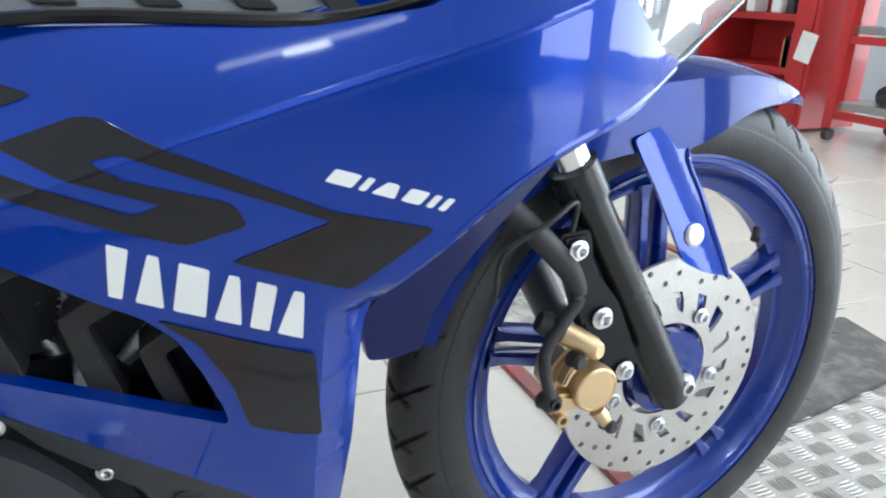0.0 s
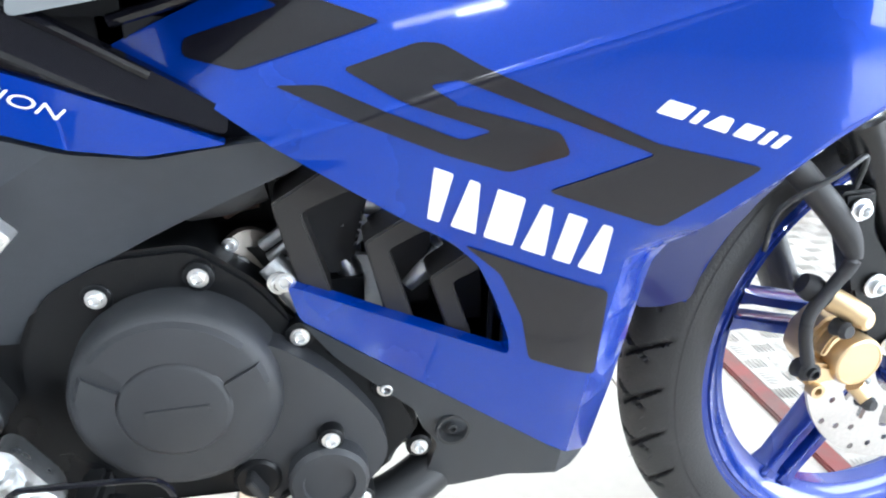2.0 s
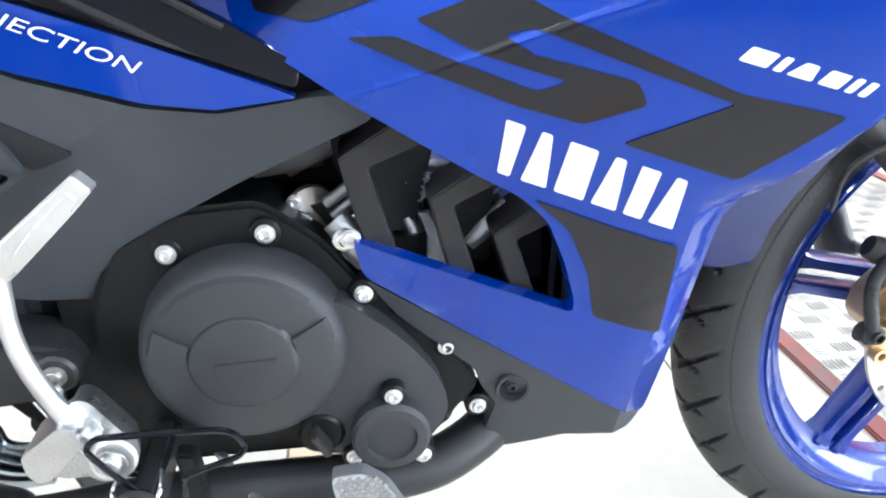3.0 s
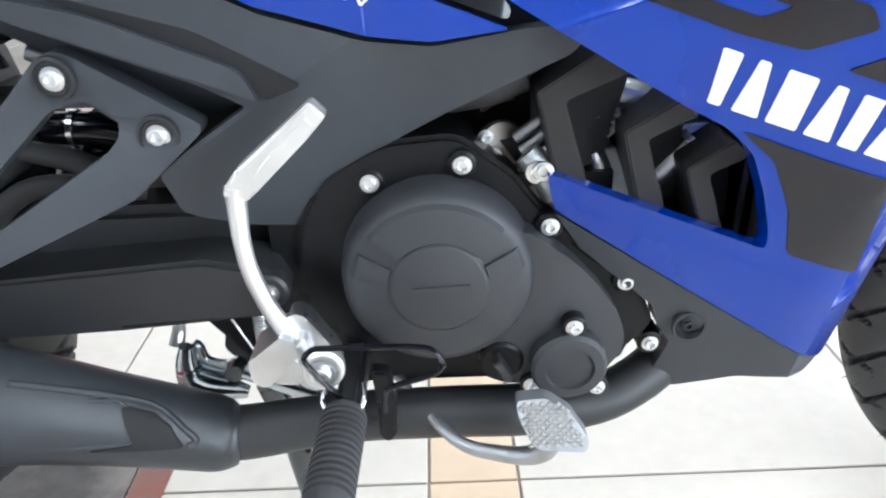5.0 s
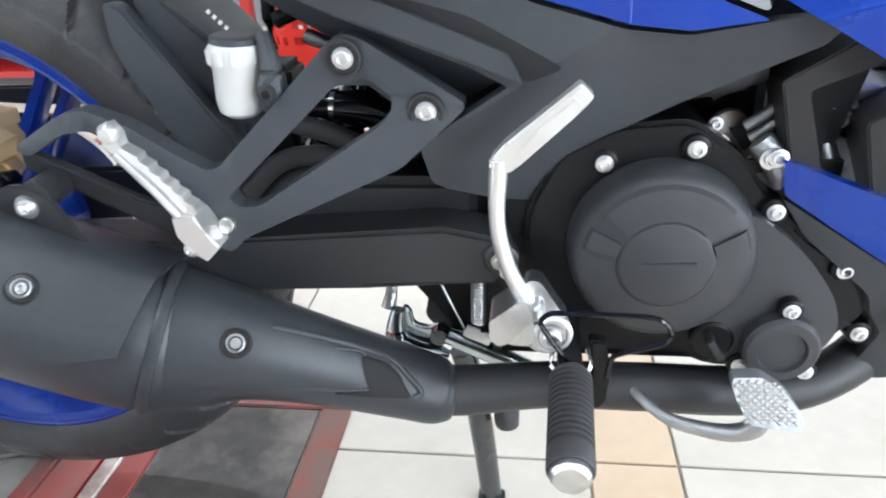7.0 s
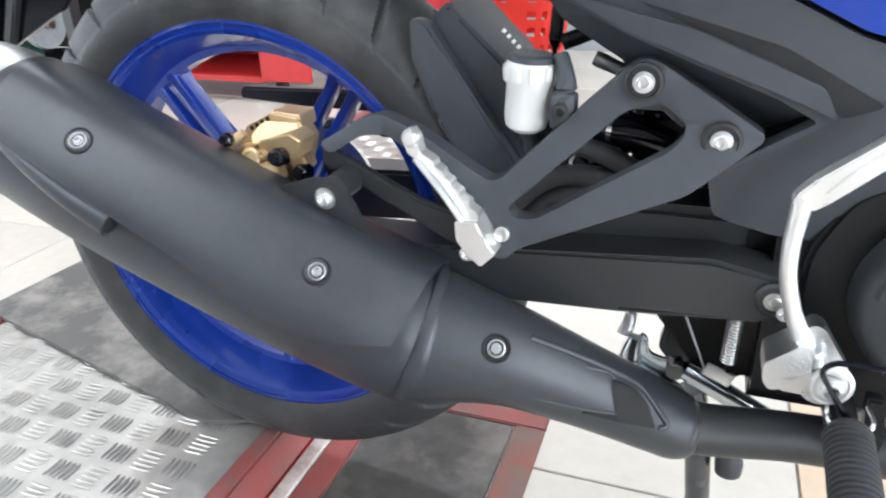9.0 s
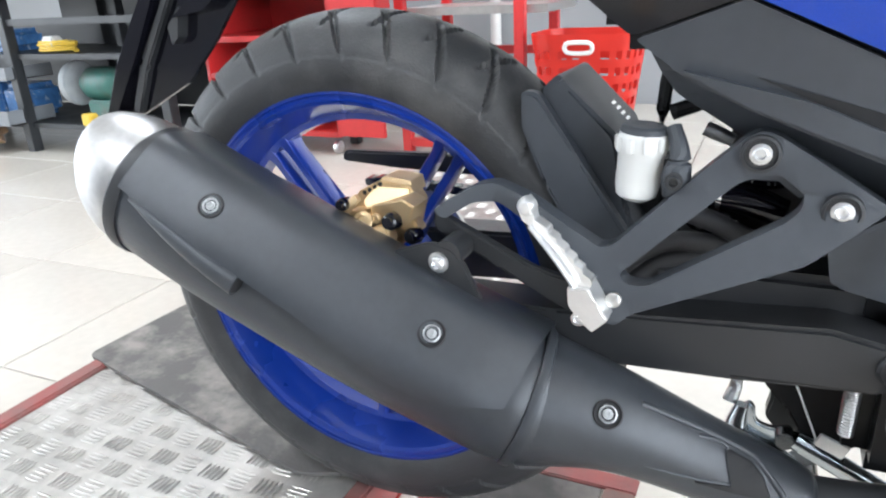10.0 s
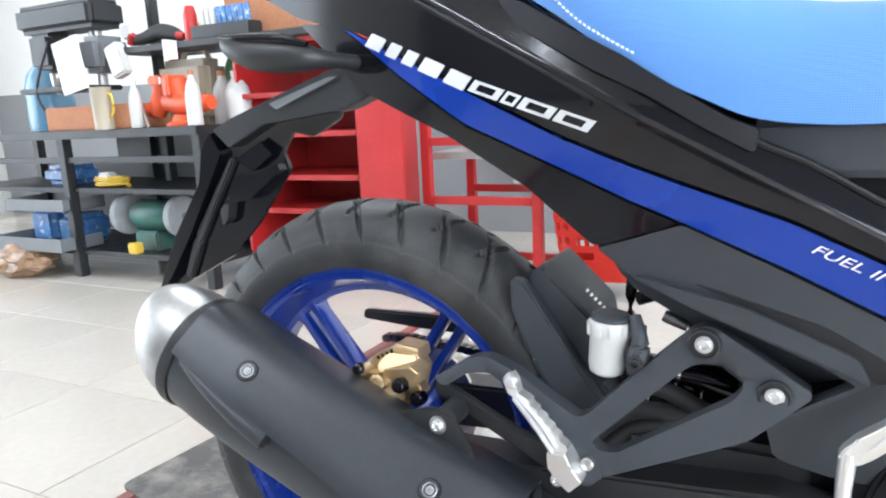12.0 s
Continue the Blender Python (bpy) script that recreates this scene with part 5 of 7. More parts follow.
# the slot's shade, laid on the shield as a black patch
part("shield_slot", sheet([(-0.891, 0.2555), (-0.8715, 0.2440), (-0.8605, 0.2325), (-0.853, 0.2150), (-0.881, 0.2225), (-0.912, 0.2325), (-0.8835, 0.2290)], lambda x, z: shield_y(x, z) - 0.0012, 0.003, grid=0.005, bev=0, r=0.002), SHADE_BLACK, silencer, "black patch for the shade in the heat shield slot")
for line, r in (([(-0.957, 0.291), (-0.924, 0.2755), (-0.8945, 0.2597), (-0.8706, 0.2455), (-0.8519, 0.2265), (-0.8447, 0.2155), (-0.8505, 0.2135)], 0.0028), ([(-0.950, 0.2445), (-0.912, 0.2345), (-0.8835, 0.2290)], 0.0018), ([(-0.912, 0.2655), (-0.891, 0.2555), (-0.8835, 0.2290)], 0.0018)):
    part("shield_lip", sweep([(x, shield_y(x, z) + (0.0016 if k else 0.0030), z, r) for k, (x, z) in enumerate(line)], 10, 6), MUFFLER, silencer)
for p, ax in (((-1.3265, skin_y(-1.3265, 0.447) + 0.001, 0.446), (0.29, -0.68, 0.67)), ((-1.1205, skin_y(-1.1205, 0.352) + 0.001, 0.351), (0.29, -0.68, 0.67)), ((-0.980, shield_y(-0.980, 0.2895) - 0.001, 0.2895), (0.2, -0.8, 0.55))):
    out = Vector(ax).normalized()
    part("bolt_cup", lathe([(0.0122, -0.006), (0.0120, 0.0014), (0.0110, 0.0020), (0.0092, 0.0006), (0, 0.0006)], p, ax, 28), SHADE_BLACK, silencer)
    part("washer", lathe([(0.0074, 0.0), (0.0074, 0.0014), (0.0064, 0.0018), (0.0056, 0.0008), (0.0054, 0.0)], tuple(Vector(p) + out * 0.0008), ax, 28), ENGINE_ALU, silencer)
    bolt("bolt", tuple(Vector(p) + out * 0.0006), silencer, 0.0036, ax, ENGINE_ALU)
part("seam", sweep([(*mpos(-1.086, -0.1515, -0.163), 0.0640), (*mpos(-1.084, -0.151, -0.163), 0.0655), (*mpos(-1.079, -0.1495, -0.163), 0.0655), (*mpos(-1.077, -0.149, -0.163), 0.0630)], 48, 1), MUFFLER, silencer)
part("grip_rail", sweep([(*on_silencer(-1.470, 22, 0.0), 0.003), (*on_silencer(-1.43, 18, 0.0), 0.007), (*on_silencer(-1.38, 13, 0.0), 0.010), (*on_silencer(-1.338, 10, 0.0), 0.0115)], 12, 3), MUFFLER, silencer)
# black disc for the dark notch where the rail stops
part("rail_end", lathe([(0, 0), (0.0085, 0), (0.0075, 0.001), (0, 0.001)], on_silencer(-1.338, 10, 0.0012), (0.92, 0, -0.39), 14), SHADE_BLACK, silencer)
hang = part("silencer_hanger", sheet([(-1.182, 0.392), (-1.178, 0.400), (-1.142, 0.412), (-1.121, 0.408), (-1.110, 0.394), (-1.095, 0.362), (-1.098, 0.352), (-1.140, 0.362)], -0.161, 0.005, grid=0, r=0.006, bev=0.0015), MATTE_BLACK, bike, "black steel silencer hanger")
part("hanger_tube", sweep([(-1.126, -0.160, 0.402, 0.0125), (-1.126, -0.130, 0.402, 0.0125)], 24, 1), MATTE_BLACK, hang)
part("washer", lathe([(0.0095, -0.001), (0.0095, 0.001), (0, 0.0015)], (-1.1341, -0.1605, 0.3945), (0, -1, 0), 32), ZINC, hang)
bolt("bolt", (-1.1341, -0.1615, 0.3945), hang, 0.0072)

# ---- swingarm, bracket, pegs, levers ----
swing = part("swingarm", sheet([(-1.34, 0.32), (-1.31, 0.335), (-1.05, 0.338), (-0.825, 0.353), (-0.775, 0.343), (-0.765, 0.32), (-0.785, 0.302), (-0.90, 0.296), (-1.05, 0.290), (-1.31, 0.272), (-1.34, 0.285)], -0.105, 0.045, grid=0, bev=0.004, seg=2, r=0.005), MATTE_BLACK, bike, "satin black box-section swingarm")
part("swingarm_left", sheet([(-1.34, 0.32), (-1.31, 0.335), (-0.825, 0.353), (-0.775, 0.343), (-0.785, 0.302), (-1.31, 0.272), (-1.34, 0.285)], 0.065, 0.045, grid=0, bev=0.006), MATTE_BLACK, swing)
# added dark box that covers bright floor above the swingarm
part("bridge", box(-0.972, -0.80, -0.062, 0.062, 0.318, 0.378, 0.008), MATTE_BLACK, swing)
part("pivot_washer", lathe([(0.0145, -0.01), (0.0145, 0.002), (0.012, 0.004), (0, 0.004)], (-0.778, -0.106, 0.327), (0, -1, 0), 28), MATTE_BLACK, swing)
bolt("pivot_bolt", (-0.778, -0.11, 0.327), swing, 0.0065, material=BRUSHED)
part("rear_axle", sweep([(-1.29, -0.12, 0.30, 0.009), (-1.29, 0.12, 0.30, 0.009)], 16, 1), ZINC, swing)


def brk_y(x, z):
    return -0.108 - 0.35 * max(0, 0.46 - z) - 0.1 * max(0, -1.0 - x)


bracket = part("peg_bracket", sheet([(-0.900, 0.503), (-0.889, 0.508), (-0.878, 0.504), (-0.804, 0.457), (-0.804, 0.452), (-0.851, 0.412), (-0.974, 0.361), (-0.985, 0.350), (-1.003, 0.357), (-1.012, 0.374), (-1.015, 0.392), (-1.040, 0.411), (-1.071, 0.430), (-1.093, 0.442), (-1.115, 0.440), (-1.140, 0.424),
                                     (-1.152, 0.432), (-1.115, 0.454), (-1.097, 0.457), (-1.065, 0.445), (-1.031, 0.425), (-1.003, 0.410), (-0.994, 0.412)], brk_y, 0.018, grid=0.03, bev=0.0055, r=0.006, seg=1,
                                    holes=[[(-0.986, 0.391), (-0.901, 0.469), (-0.876, 0.476), (-0.857, 0.461), (-0.858, 0.451), (-0.867, 0.441), (-0.963, 0.384), (-0.979, 0.384)]]), PLASTIC, bike, "dark grey cast passenger peg bracket")
part("inner_web", sheet([(-0.903, 0.468), (-0.876, 0.4785), (-0.855, 0.462), (-0.860, 0.455), (-0.876, 0.468)], -0.098, 0.012, grid=0, bev=0.001, r=0.002), PLASTIC, bracket)
for p in ((-0.890, -0.111, 0.491), (-0.832, -0.111, 0.451)):
    part("bolt_cup", lathe([(0.0145, -0.002), (0.014, 0.002), (0.0118, 0.0025), (0.011, 0.0), (0, 0.0)], p, (0, -1, 0), 28), MATTE_BLACK, bracket)
    bolt("bolt", p, bracket, 0.0066)
part("peg_pin", lathe([(0.0062, -0.004), (0.0062, 0.0022), (0.005, 0.003), (0, 0.003)], (-0.987, -0.1415, 0.372), (0, -1, 0.2), 24), BRUSHED, bracket)
part("lower_stay", sheet([(-1.152, 0.431), (-1.138, 0.424), (-1.06, 0.386), (-0.995, 0.371), (-0.990, 0.350), (-1.031, 0.349), (-1.095, 0.384), (-1.153, 0.412)], -0.128, 0.008, grid=0, bev=0.002), MATTE_BLACK, bracket)
TEETH = []
for i in range(6):
    x, z = -1.036 + 0.0070 * i, 0.440 - 0.0078 * i
    TEETH += [(x, z), (x + 0.0046, z - 0.0030), (x + 0.0046, z - 0.0064)]
peg = part("passenger_peg", sheet([(-1.057, 0.452), (-1.050, 0.462), (-1.045, 0.455), (-1.043, 0.444)] + TEETH + [(-0.994, 0.398), (-0.998, 0.388), (-1.010, 0.388), (-1.019, 0.402), (-1.031, 0.419), (-1.045, 0.437), (-1.053, 0.442)], -0.180, 0.013, grid=0, bev=0.002, r=0.0012, n=2), PEG_ALU, bike, "folded cast aluminium passenger footpeg")
part("peg_head", sheet([(-1.015, 0.390), (-0.997, 0.392), (-0.990, 0.380), (-0.981, 0.366), (-0.994, 0.353), (-1.004, 0.362), (-1.014, 0.374)], -0.184, 0.024, grid=0, bev=0.003, r=0.002), PEG_ALU, peg)
part("peg_ball", lathe([(0, 0.008), (0.005, 0.0065), (0.008, 0.002), (0.008, -0.004), (0, -0.009)], (-1.050, -0.177, 0.454), (0, -1, 0), 18), PEG_ALU, peg)
part("peg_rib", sweep([(-1.046, -0.184, 0.440, 0.0022), (-1.022, -0.185, 0.412, 0.0026), (-1.008, -0.185, 0.392, 0.0026)], 8, 2), PEG_ALU, peg)
bolt("bolt", (-1.006, -0.180, 0.362), peg, 0.005)
for o in (peg, *peg.children):
    o.data.transform(Matrix.Translation((-0.006, 0.023, -0.004)))

kick = part("kick_lever", sweep([(-0.777, -0.147, 0.428, 0.0070), (-0.7785, -0.147, 0.405, 0.0064), (-0.779, -0.147, 0.388, 0.0060), (-0.777, -0.147, 0.366, 0.0060), (-0.770, -0.147, 0.341, 0.0062), (-0.759, -0.148, 0.317, 0.0068), (-0.753, -0.149, 0.305, 0.0075)], 14, 4, up=(0, 1, 0)), PEG_ALU, bike, "polished aluminium kick start lever")
part("blade", sheet([(-0.7235, 0.4815), (-0.7145, 0.472), (-0.728, 0.458), (-0.761, 0.427), (-0.770, 0.419), (-0.7845, 0.423), (-0.782, 0.430), (-0.773, 0.441)], -0.153, 0.013, grid=0, bev=0.003, r=0.0025, seg=2), PEG_ALU, kick)
part("blade_ridge", sheet([(-0.727, 0.473), (-0.722, 0.468), (-0.762, 0.429), (-0.767, 0.433), (-0.750, 0.452)], -0.1545, 0.004, grid=0, bev=0.0012, r=0.002), PEG_ALU, kick)
part("kick_head", sheet([(-0.7578, 0.3285), (-0.7524, 0.3311), (-0.746, 0.3284), (-0.7342, 0.3098), (-0.7248, 0.2963), (-0.7242, 0.2817), (-0.733, 0.2717), (-0.7439, 0.2691), (-0.755, 0.2741), (-0.7626, 0.3012)], lambda x, z: -0.146 - 0.25 * soft(0.300 - z, 0.006), 0.018, grid=0.02, bev=0.004, r=0.006, seg=2), ALU, kick)
part("kick_block", sheet([(-0.7846, 0.306), (-0.7613, 0.3222), (-0.7525, 0.318), (-0.7506, 0.3051), (-0.7723, 0.2836), (-0.7788, 0.2834), (-0.7839, 0.2916)], lambda x, z: -0.163 + 0.20 * (x + 0.765), 0.034, grid=0.02, bev=0.003, r=0.003, seg=2), ALU, kick)
part("kick_cheek", sheet([(-0.7746, 0.2881), (-0.7566, 0.3043), (-0.7514, 0.2993), (-0.7441, 0.2777), (-0.768, 0.2778), (-0.7746, 0.2818)], -0.1575, 0.02, grid=0, bev=0.0025, r=0.003, seg=2), ALU, kick)
part("kick_collar", lathe([(0.0100, -0.006), (0.0100, 0.004), (0.0080, 0.006), (0.0, 0.006)], (-0.753, -0.149, 0.309), (-0.25, -0.25, 1), 20), ALU, kick)
part("kick_ring", lathe([(0.0155, -0.006), (0.0155, 0.004), (0.0135, 0.006), (0.0115, 0.006), (0.011, 0.004), (0, 0.004)], (-0.737, -0.151, 0.288), (0.1, -1, 0.1), 32), PEG_ALU, kick)
bolt("bolt", (-0.737, -0.157, 0.288), kick, 0.0085)
bolt("bolt", (-0.772, -0.13, 0.328), kick, 0.005)
footpeg = part("rider_peg", lathe([(0, -0.002), (0.015, -0.002)] + [q for i in range(13) for q in ((0.0166, 0.002 + i * 0.0056), (0.0166, 0.0046 + i * 0.0056), (0.0140, 0.0052 + i * 0.0056), (0.0140, 0.0073 + i * 0.0056))] + [(0.0166, 0.0755), (0.0166, 0.091), (0.0155, 0.093), (0, 0.093)], (-0.7225, -0.170, 0.2585), (-0.04, -1, -0.05), 28), SOFT_RUBBER, bike, "ribbed black rubber rider footpeg")
part("peg_end", lathe([(0.0140, 0.092), (0.0140, 0.097), (0.0115, 0.1005), (0, 0.1015)], (-0.7225, -0.170, 0.2585), (-0.04, -1, -0.05), 24), ALU, footpeg)
for k in (-1, 1):
    part("peg_spring", sweep([(-0.7225 + 0.013 * k, -0.150, 0.272, 0.0016), (-0.7225 + 0.015 * k, -0.166, 0.270, 0.0016), (-0.7225 + 0.010 * k, -0.172, 0.263, 0.0016)], 8, 4), CHROME, footpeg)
part("peg_mount", box(-0.731, -0.712, -0.163, -0.08, 0.236, 0.262, 0.004), MATTE_BLACK, footpeg)
part("mount_tab", sheet([(-0.706, 0.268), (-0.692, 0.266), (-0.688, 0.235), (-0.690, 0.205), (-0.697, 0.196), (-0.704, 0.204), (-0.703, 0.236)], -0.132, 0.012, grid=0, bev=0.003, r=0.004), ENGINE_BLACK, footpeg)
bolt("bolt", (-0.715, -0.166, 0.250), footpeg, 0.006)
part("wire_guard", sweep([(-0.718, -0.160, 0.262, 0.0022), (-0.725, -0.163, 0.270, 0.0022), (-0.744, -0.165, 0.300, 0.0022), (-0.7455, -0.165, 0.308, 0.0022), (-0.740, -0.165, 0.3135, 0.0022), (-0.733, -0.165, 0.3145, 0.0022), (-0.700, -0.165, 0.314, 0.0022), (-0.669, -0.165, 0.313, 0.0022), (-0.657, -0.165, 0.309, 0.0022), (-0.651, -0.165, 0.299, 0.0022), (-0.655, -0.165, 0.291, 0.0022), (-0.664, -0.165, 0.287, 0.0022), (-0.688, -0.165, 0.279, 0.0022), (-0.693, -0.163, 0.270, 0.0022), (-0.6945, -0.162, 0.255, 0.0022)], 8, 5), GLOSS_BLACK, bike, "bent black wire spring guard")
pedal = part("brake_pedal", sweep([(-0.70, -0.05, 0.214, 0.004), (-0.672, -0.09, 0.200, 0.0045), (-0.640, -0.125, 0.1885, 0.0055), (-0.610, -0.134, 0.184, 0.0065), (-0.588, -0.142, 0.188, 0.0075), (-0.574, -0.150, 0.202, 0.0085), (-0.569, -0.150, 0.222, 0.008)], 14), ENGINE_ALU, bike, "cast aluminium rear brake pedal")
PAD = [(-0.598, 0.2457), (-0.597, 0.2495), (-0.576, 0.2508), (-0.558, 0.2413), (-0.545, 0.2249), (-0.548, 0.2173), (-0.586, 0.2205), (-0.596, 0.2375)]


def pad_y(x, z):
    return -0.16 + 0.7 * (z - 0.235)


part("pedal_pad", sheet(PAD, pad_y, 0.012, grid=0.02, bev=0.003, r=0.005), ENGINE_ALU, pedal)


def knurling():
    """Rows of small blunt diamonds on the pad."""
    bm = bmesh.new()
    n = Vector((0, -0.819, 0.573))
    for i in range(-9, 10):
        for j in range(-9, 10):
            x, z = -0.573 + (i + j) * 0.0031, 0.234 + (i - j) * 0.0022
            inside = -0.595 + 0.25 * (0.2457 - z) < x < -0.549 - 0.6 * (z - 0.225) and 0.2225 < z < 0.2475
            if inside:
                c = Vector((x, pad_y(x, z), z))
                low, top = [[bm.verts.new(c + n * h + Vector((a * k * 0.0027, 0.7 * b * k * 0.0019, b * k * 0.0019))) for a, b in ((-1, 0), (0, -1), (1, 0), (0, 1))] for h, k in ((0.0, 1.0), (0.0013, 0.62))]
                for a in range(4):
                    bm.faces.new((low[a], low[a - 3], top[a - 3], top[a]))
                bm.faces.new(top)
    return bm


tagged(part("knurling", knurling(), BRUSHED, pedal, smooth=0), kind="stuff")

# stands and linkage
side = part("side_stand", sweep([(-0.824, 0.0, 0.16, 0.0135), (-0.810, 0.005, 0.087, 0.0135), (-0.7965, 0.01, FLOOR + 0.006, 0.0125)], 18, 2), DARK_STEEL, bike, "black steel side stand resting on the floor")
part("stand_foot", box(-0.812, -0.780, -0.006, 0.020, FLOOR + 0.001, FLOOR + 0.005, 0.002), MATTE_BLACK, side)
centre = part("main_stand", sweep([(-0.835, -0.03, 0.2009, 0.0105), (-0.797, -0.03, 0.1819, 0.0105), (-0.7546, -0.03, 0.1593, 0.0105)], 20, 2), ZINC_DARK, bike, "zinc plated steel main stand folded up")
part("stand_bend", sweep([(-0.8825, -0.034, 0.2299, 0.006), (-0.8861, -0.034, 0.2119, 0.009), (-0.8856, -0.034, 0.1964, 0.0115), (-0.8776, -0.034, 0.187, 0.0125), (-0.8624, -0.034, 0.1814, 0.0115), (-0.8452, -0.034, 0.1793, 0.009), (-0.8339, -0.034, 0.1763, 0.006)], 18, 5), ZINC_DARK, centre)
part("stand_plate", sheet([(-0.8848, 0.2207), (-0.8768, 0.2296), (-0.871, 0.2238), (-0.8691, 0.2085), (-0.8533, 0.2043), (-0.84, 0.2095), (-0.8335, 0.203), (-0.8369, 0.1885), (-0.8486, 0.1839), (-0.8776, 0.1842), (-0.8874, 0.1935)], -0.028, 0.007, grid=0, bev=0.002), ZINC_DARK, centre)
part("stand_bracket", sheet([(-0.8601, 0.2361), (-0.8464, 0.2431), (-0.8235, 0.2436), (-0.8158, 0.2124), (-0.8343, 0.184), (-0.8508, 0.187), (-0.862, 0.2006), (-0.8574, 0.2214)], 0.0, 0.02, grid=0, bev=0.003), MATTE_BLACK, centre)
part("stand_bolt", lathe([(0.0090, -0.008), (0.0090, 0.004), (0.0078, 0.0052), (0, 0.0052)], (-0.8429, -0.034, 0.2000), (0, -1, 0), 20), DARK_STEEL, centre)
part("link", sweep([(-0.889, -0.02, 0.262, 0.006), (-0.890, -0.02, 0.243, 0.006), (-0.894, -0.025, 0.226, 0.0075)], 10, 3), ZINC, centre)
part("tab", box(-0.014, 0.014, -0.0015, 0.0015, -0.0075, 0.0075, 0.001, Matrix.Translation((-0.804, -0.0345, 0.203)) @ Matrix.Rotation(radians(22), 4, "Y")), ZINC, centre)
part("stand_stop", sweep([(-0.782, 0.0, 0.15, 0.008), (-0.780, 0.0, 0.085, 0.009), (-0.7775, 0.0, 0.075, 0.0145), (-0.777, 0.0, 0.062, 0.0135)], 14, 1), SOFT_RUBBER, centre)
spring = []
for i in range(181):
    a = i / 180
    spring.append((-0.7995 - 0.001 * a + 0.0056 * math.cos(a * 36 * math.pi), -0.07 + 0.0056 * math.sin(a * 36 * math.pi), 0.296 - 0.054 * a, 0.0014))
part("return_spring", sweep(spring, 6, 1), ZINC, bike, "coiled steel return spring")
part("pull_rod", sweep([(-0.84, -0.03, 0.26, 0.0012), (-0.815, -0.03, 0.20, 0.0012)], 6, 1), ZINC, bike, "thin steel pull rod")
# plain black sheet added for the dark behind the swingarm pivot
part("linkage", sheet([(-0.868, 0.25), (-0.84, 0.262), (-0.79, 0.30), (-0.755, 0.30), (-0.75, 0.22), (-0.79, 0.19), (-0.83, 0.20), (-0.845, 0.225)], -0.02, 0.05, grid=0, bev=0.006), SHADE_BLACK, bike, "black filler sheet for the dark behind the swingarm")

# shock, inner parts
shock = part("rear_shock", sweep([(-0.86, 0, 0.50, 0.018), (-0.93, 0, 0.40, 0.018), (-0.96, 0, 0.36, 0.018)], 18, 1), MATTE_BLACK, bike, "black rear shock absorber")
coil = [(-0.855 - 0.10 * i / 160 + 0.022 * math.cos(i * 0.314), -0.01 + 0.028 * math.sin(i * 0.314), 0.49 - 0.12 * i / 160, 0.0045) for i in range(161)]
part("shock_spring", sweep(coil, 8, 1), GLOSS_BLACK, shock)
# added black box that keeps the opening behind the bracket dark
part("inner_frame", box(-0.905, -0.74, -0.01, 0.07, 0.30, 0.51, 0.02), SHADE_BLACK, bike, "black filler box for the dark behind the peg bracket")
part("shock_rod", sweep([(-0.935, -0.05, 0.4965, 0.006), (-0.928, -0.05, 0.4935, 0.0065), (-0.912, -0.05, 0.487, 0.0055)], 12, 2), ENGINE_ALU, bike, "bare aluminium rod end")
part("frame_strut", sweep([(-0.962, -0.02, 0.575, 0.006), (-0.972, -0.02, 0.53, 0.006), (-0.975, -0.02, 0.48, 0.006)], 10, 2), ENGINE_BLACK, bike, "black frame strut")
part("frame_strut", sweep([(-0.965, -0.03, 0.505, 0.007), (-0.93, -0.03, 0.52, 0.007), (-0.90, -0.03, 0.545, 0.007)], 10, 2), ENGINE_BLACK, bike)
# added black box, hides bright floor showing past the hugger
part("inner_guard", box(-1.02, -0.97, 0.0, 0.05, 0.34, 0.46, 0.006), SHADE_BLACK, bike, "black filler box hiding the floor ahead of the rear tyre")
part("battery_box", box(-0.915, -0.80, -0.035, -0.012, 0.445, 0.51, 0.008), MATTE_BLACK, bike, "black plastic battery box")
part("inlet_hose", sweep([(-0.94, -0.045, 0.440, 0.012), (-0.90, -0.045, 0.436, 0.0135), (-0.868, -0.045, 0.426, 0.012)], 18, 4), GLOSS_BLACK, bike, "black rubber hoses behind the bracket")
part("hose_clip", sweep([(-0.921, -0.045, 0.4395, 0.0138), (-0.917, -0.045, 0.439, 0.0138)], 20, 1), CHROME, bike)
part("hose", sweep([(-0.955, -0.06, 0.428, 0.008), (-0.922, -0.06, 0.419, 0.009), (-0.890, -0.06, 0.405, 0.009), (-0.86, -0.04, 0.395, 0.008)], 14, 4), SOFT_RUBBER, bike)
part("hose", sweep([(-1.0, -0.06, 0.365, 0.009), (-0.975, -0.06, 0.388, 0.009), (-0.950, -0.06, 0.398, 0.009), (-0.915, -0.055, 0.396, 0.009), (-0.88, -0.04, 0.385, 0.009)], 14, 4), SOFT_RUBBER, bike)
part("hose", sweep([(-0.99, -0.05, 0.350, 0.009), (-0.96, -0.05, 0.376, 0.009), (-0.925, -0.05, 0.382, 0.009), (-0.89, -0.04, 0.37, 0.009)], 14, 4), SOFT_RUBBER, bike)
part("linkage_arm", sweep([(-0.902, -0.03, 0.370, 0.006), (-0.886, -0.03, 0.360, 0.008), (-0.866, -0.03, 0.348, 0.010), (-0.848, -0.03, 0.342, 0.012)], 14, 3), ENGINE_ALU, bike, "cast suspension linkage")
bolt("bolt", (-0.850, -0.044, 0.342), bike, 0.008)
bolt("bolt", (-0.893, -0.042, 0.366), bike, 0.005)
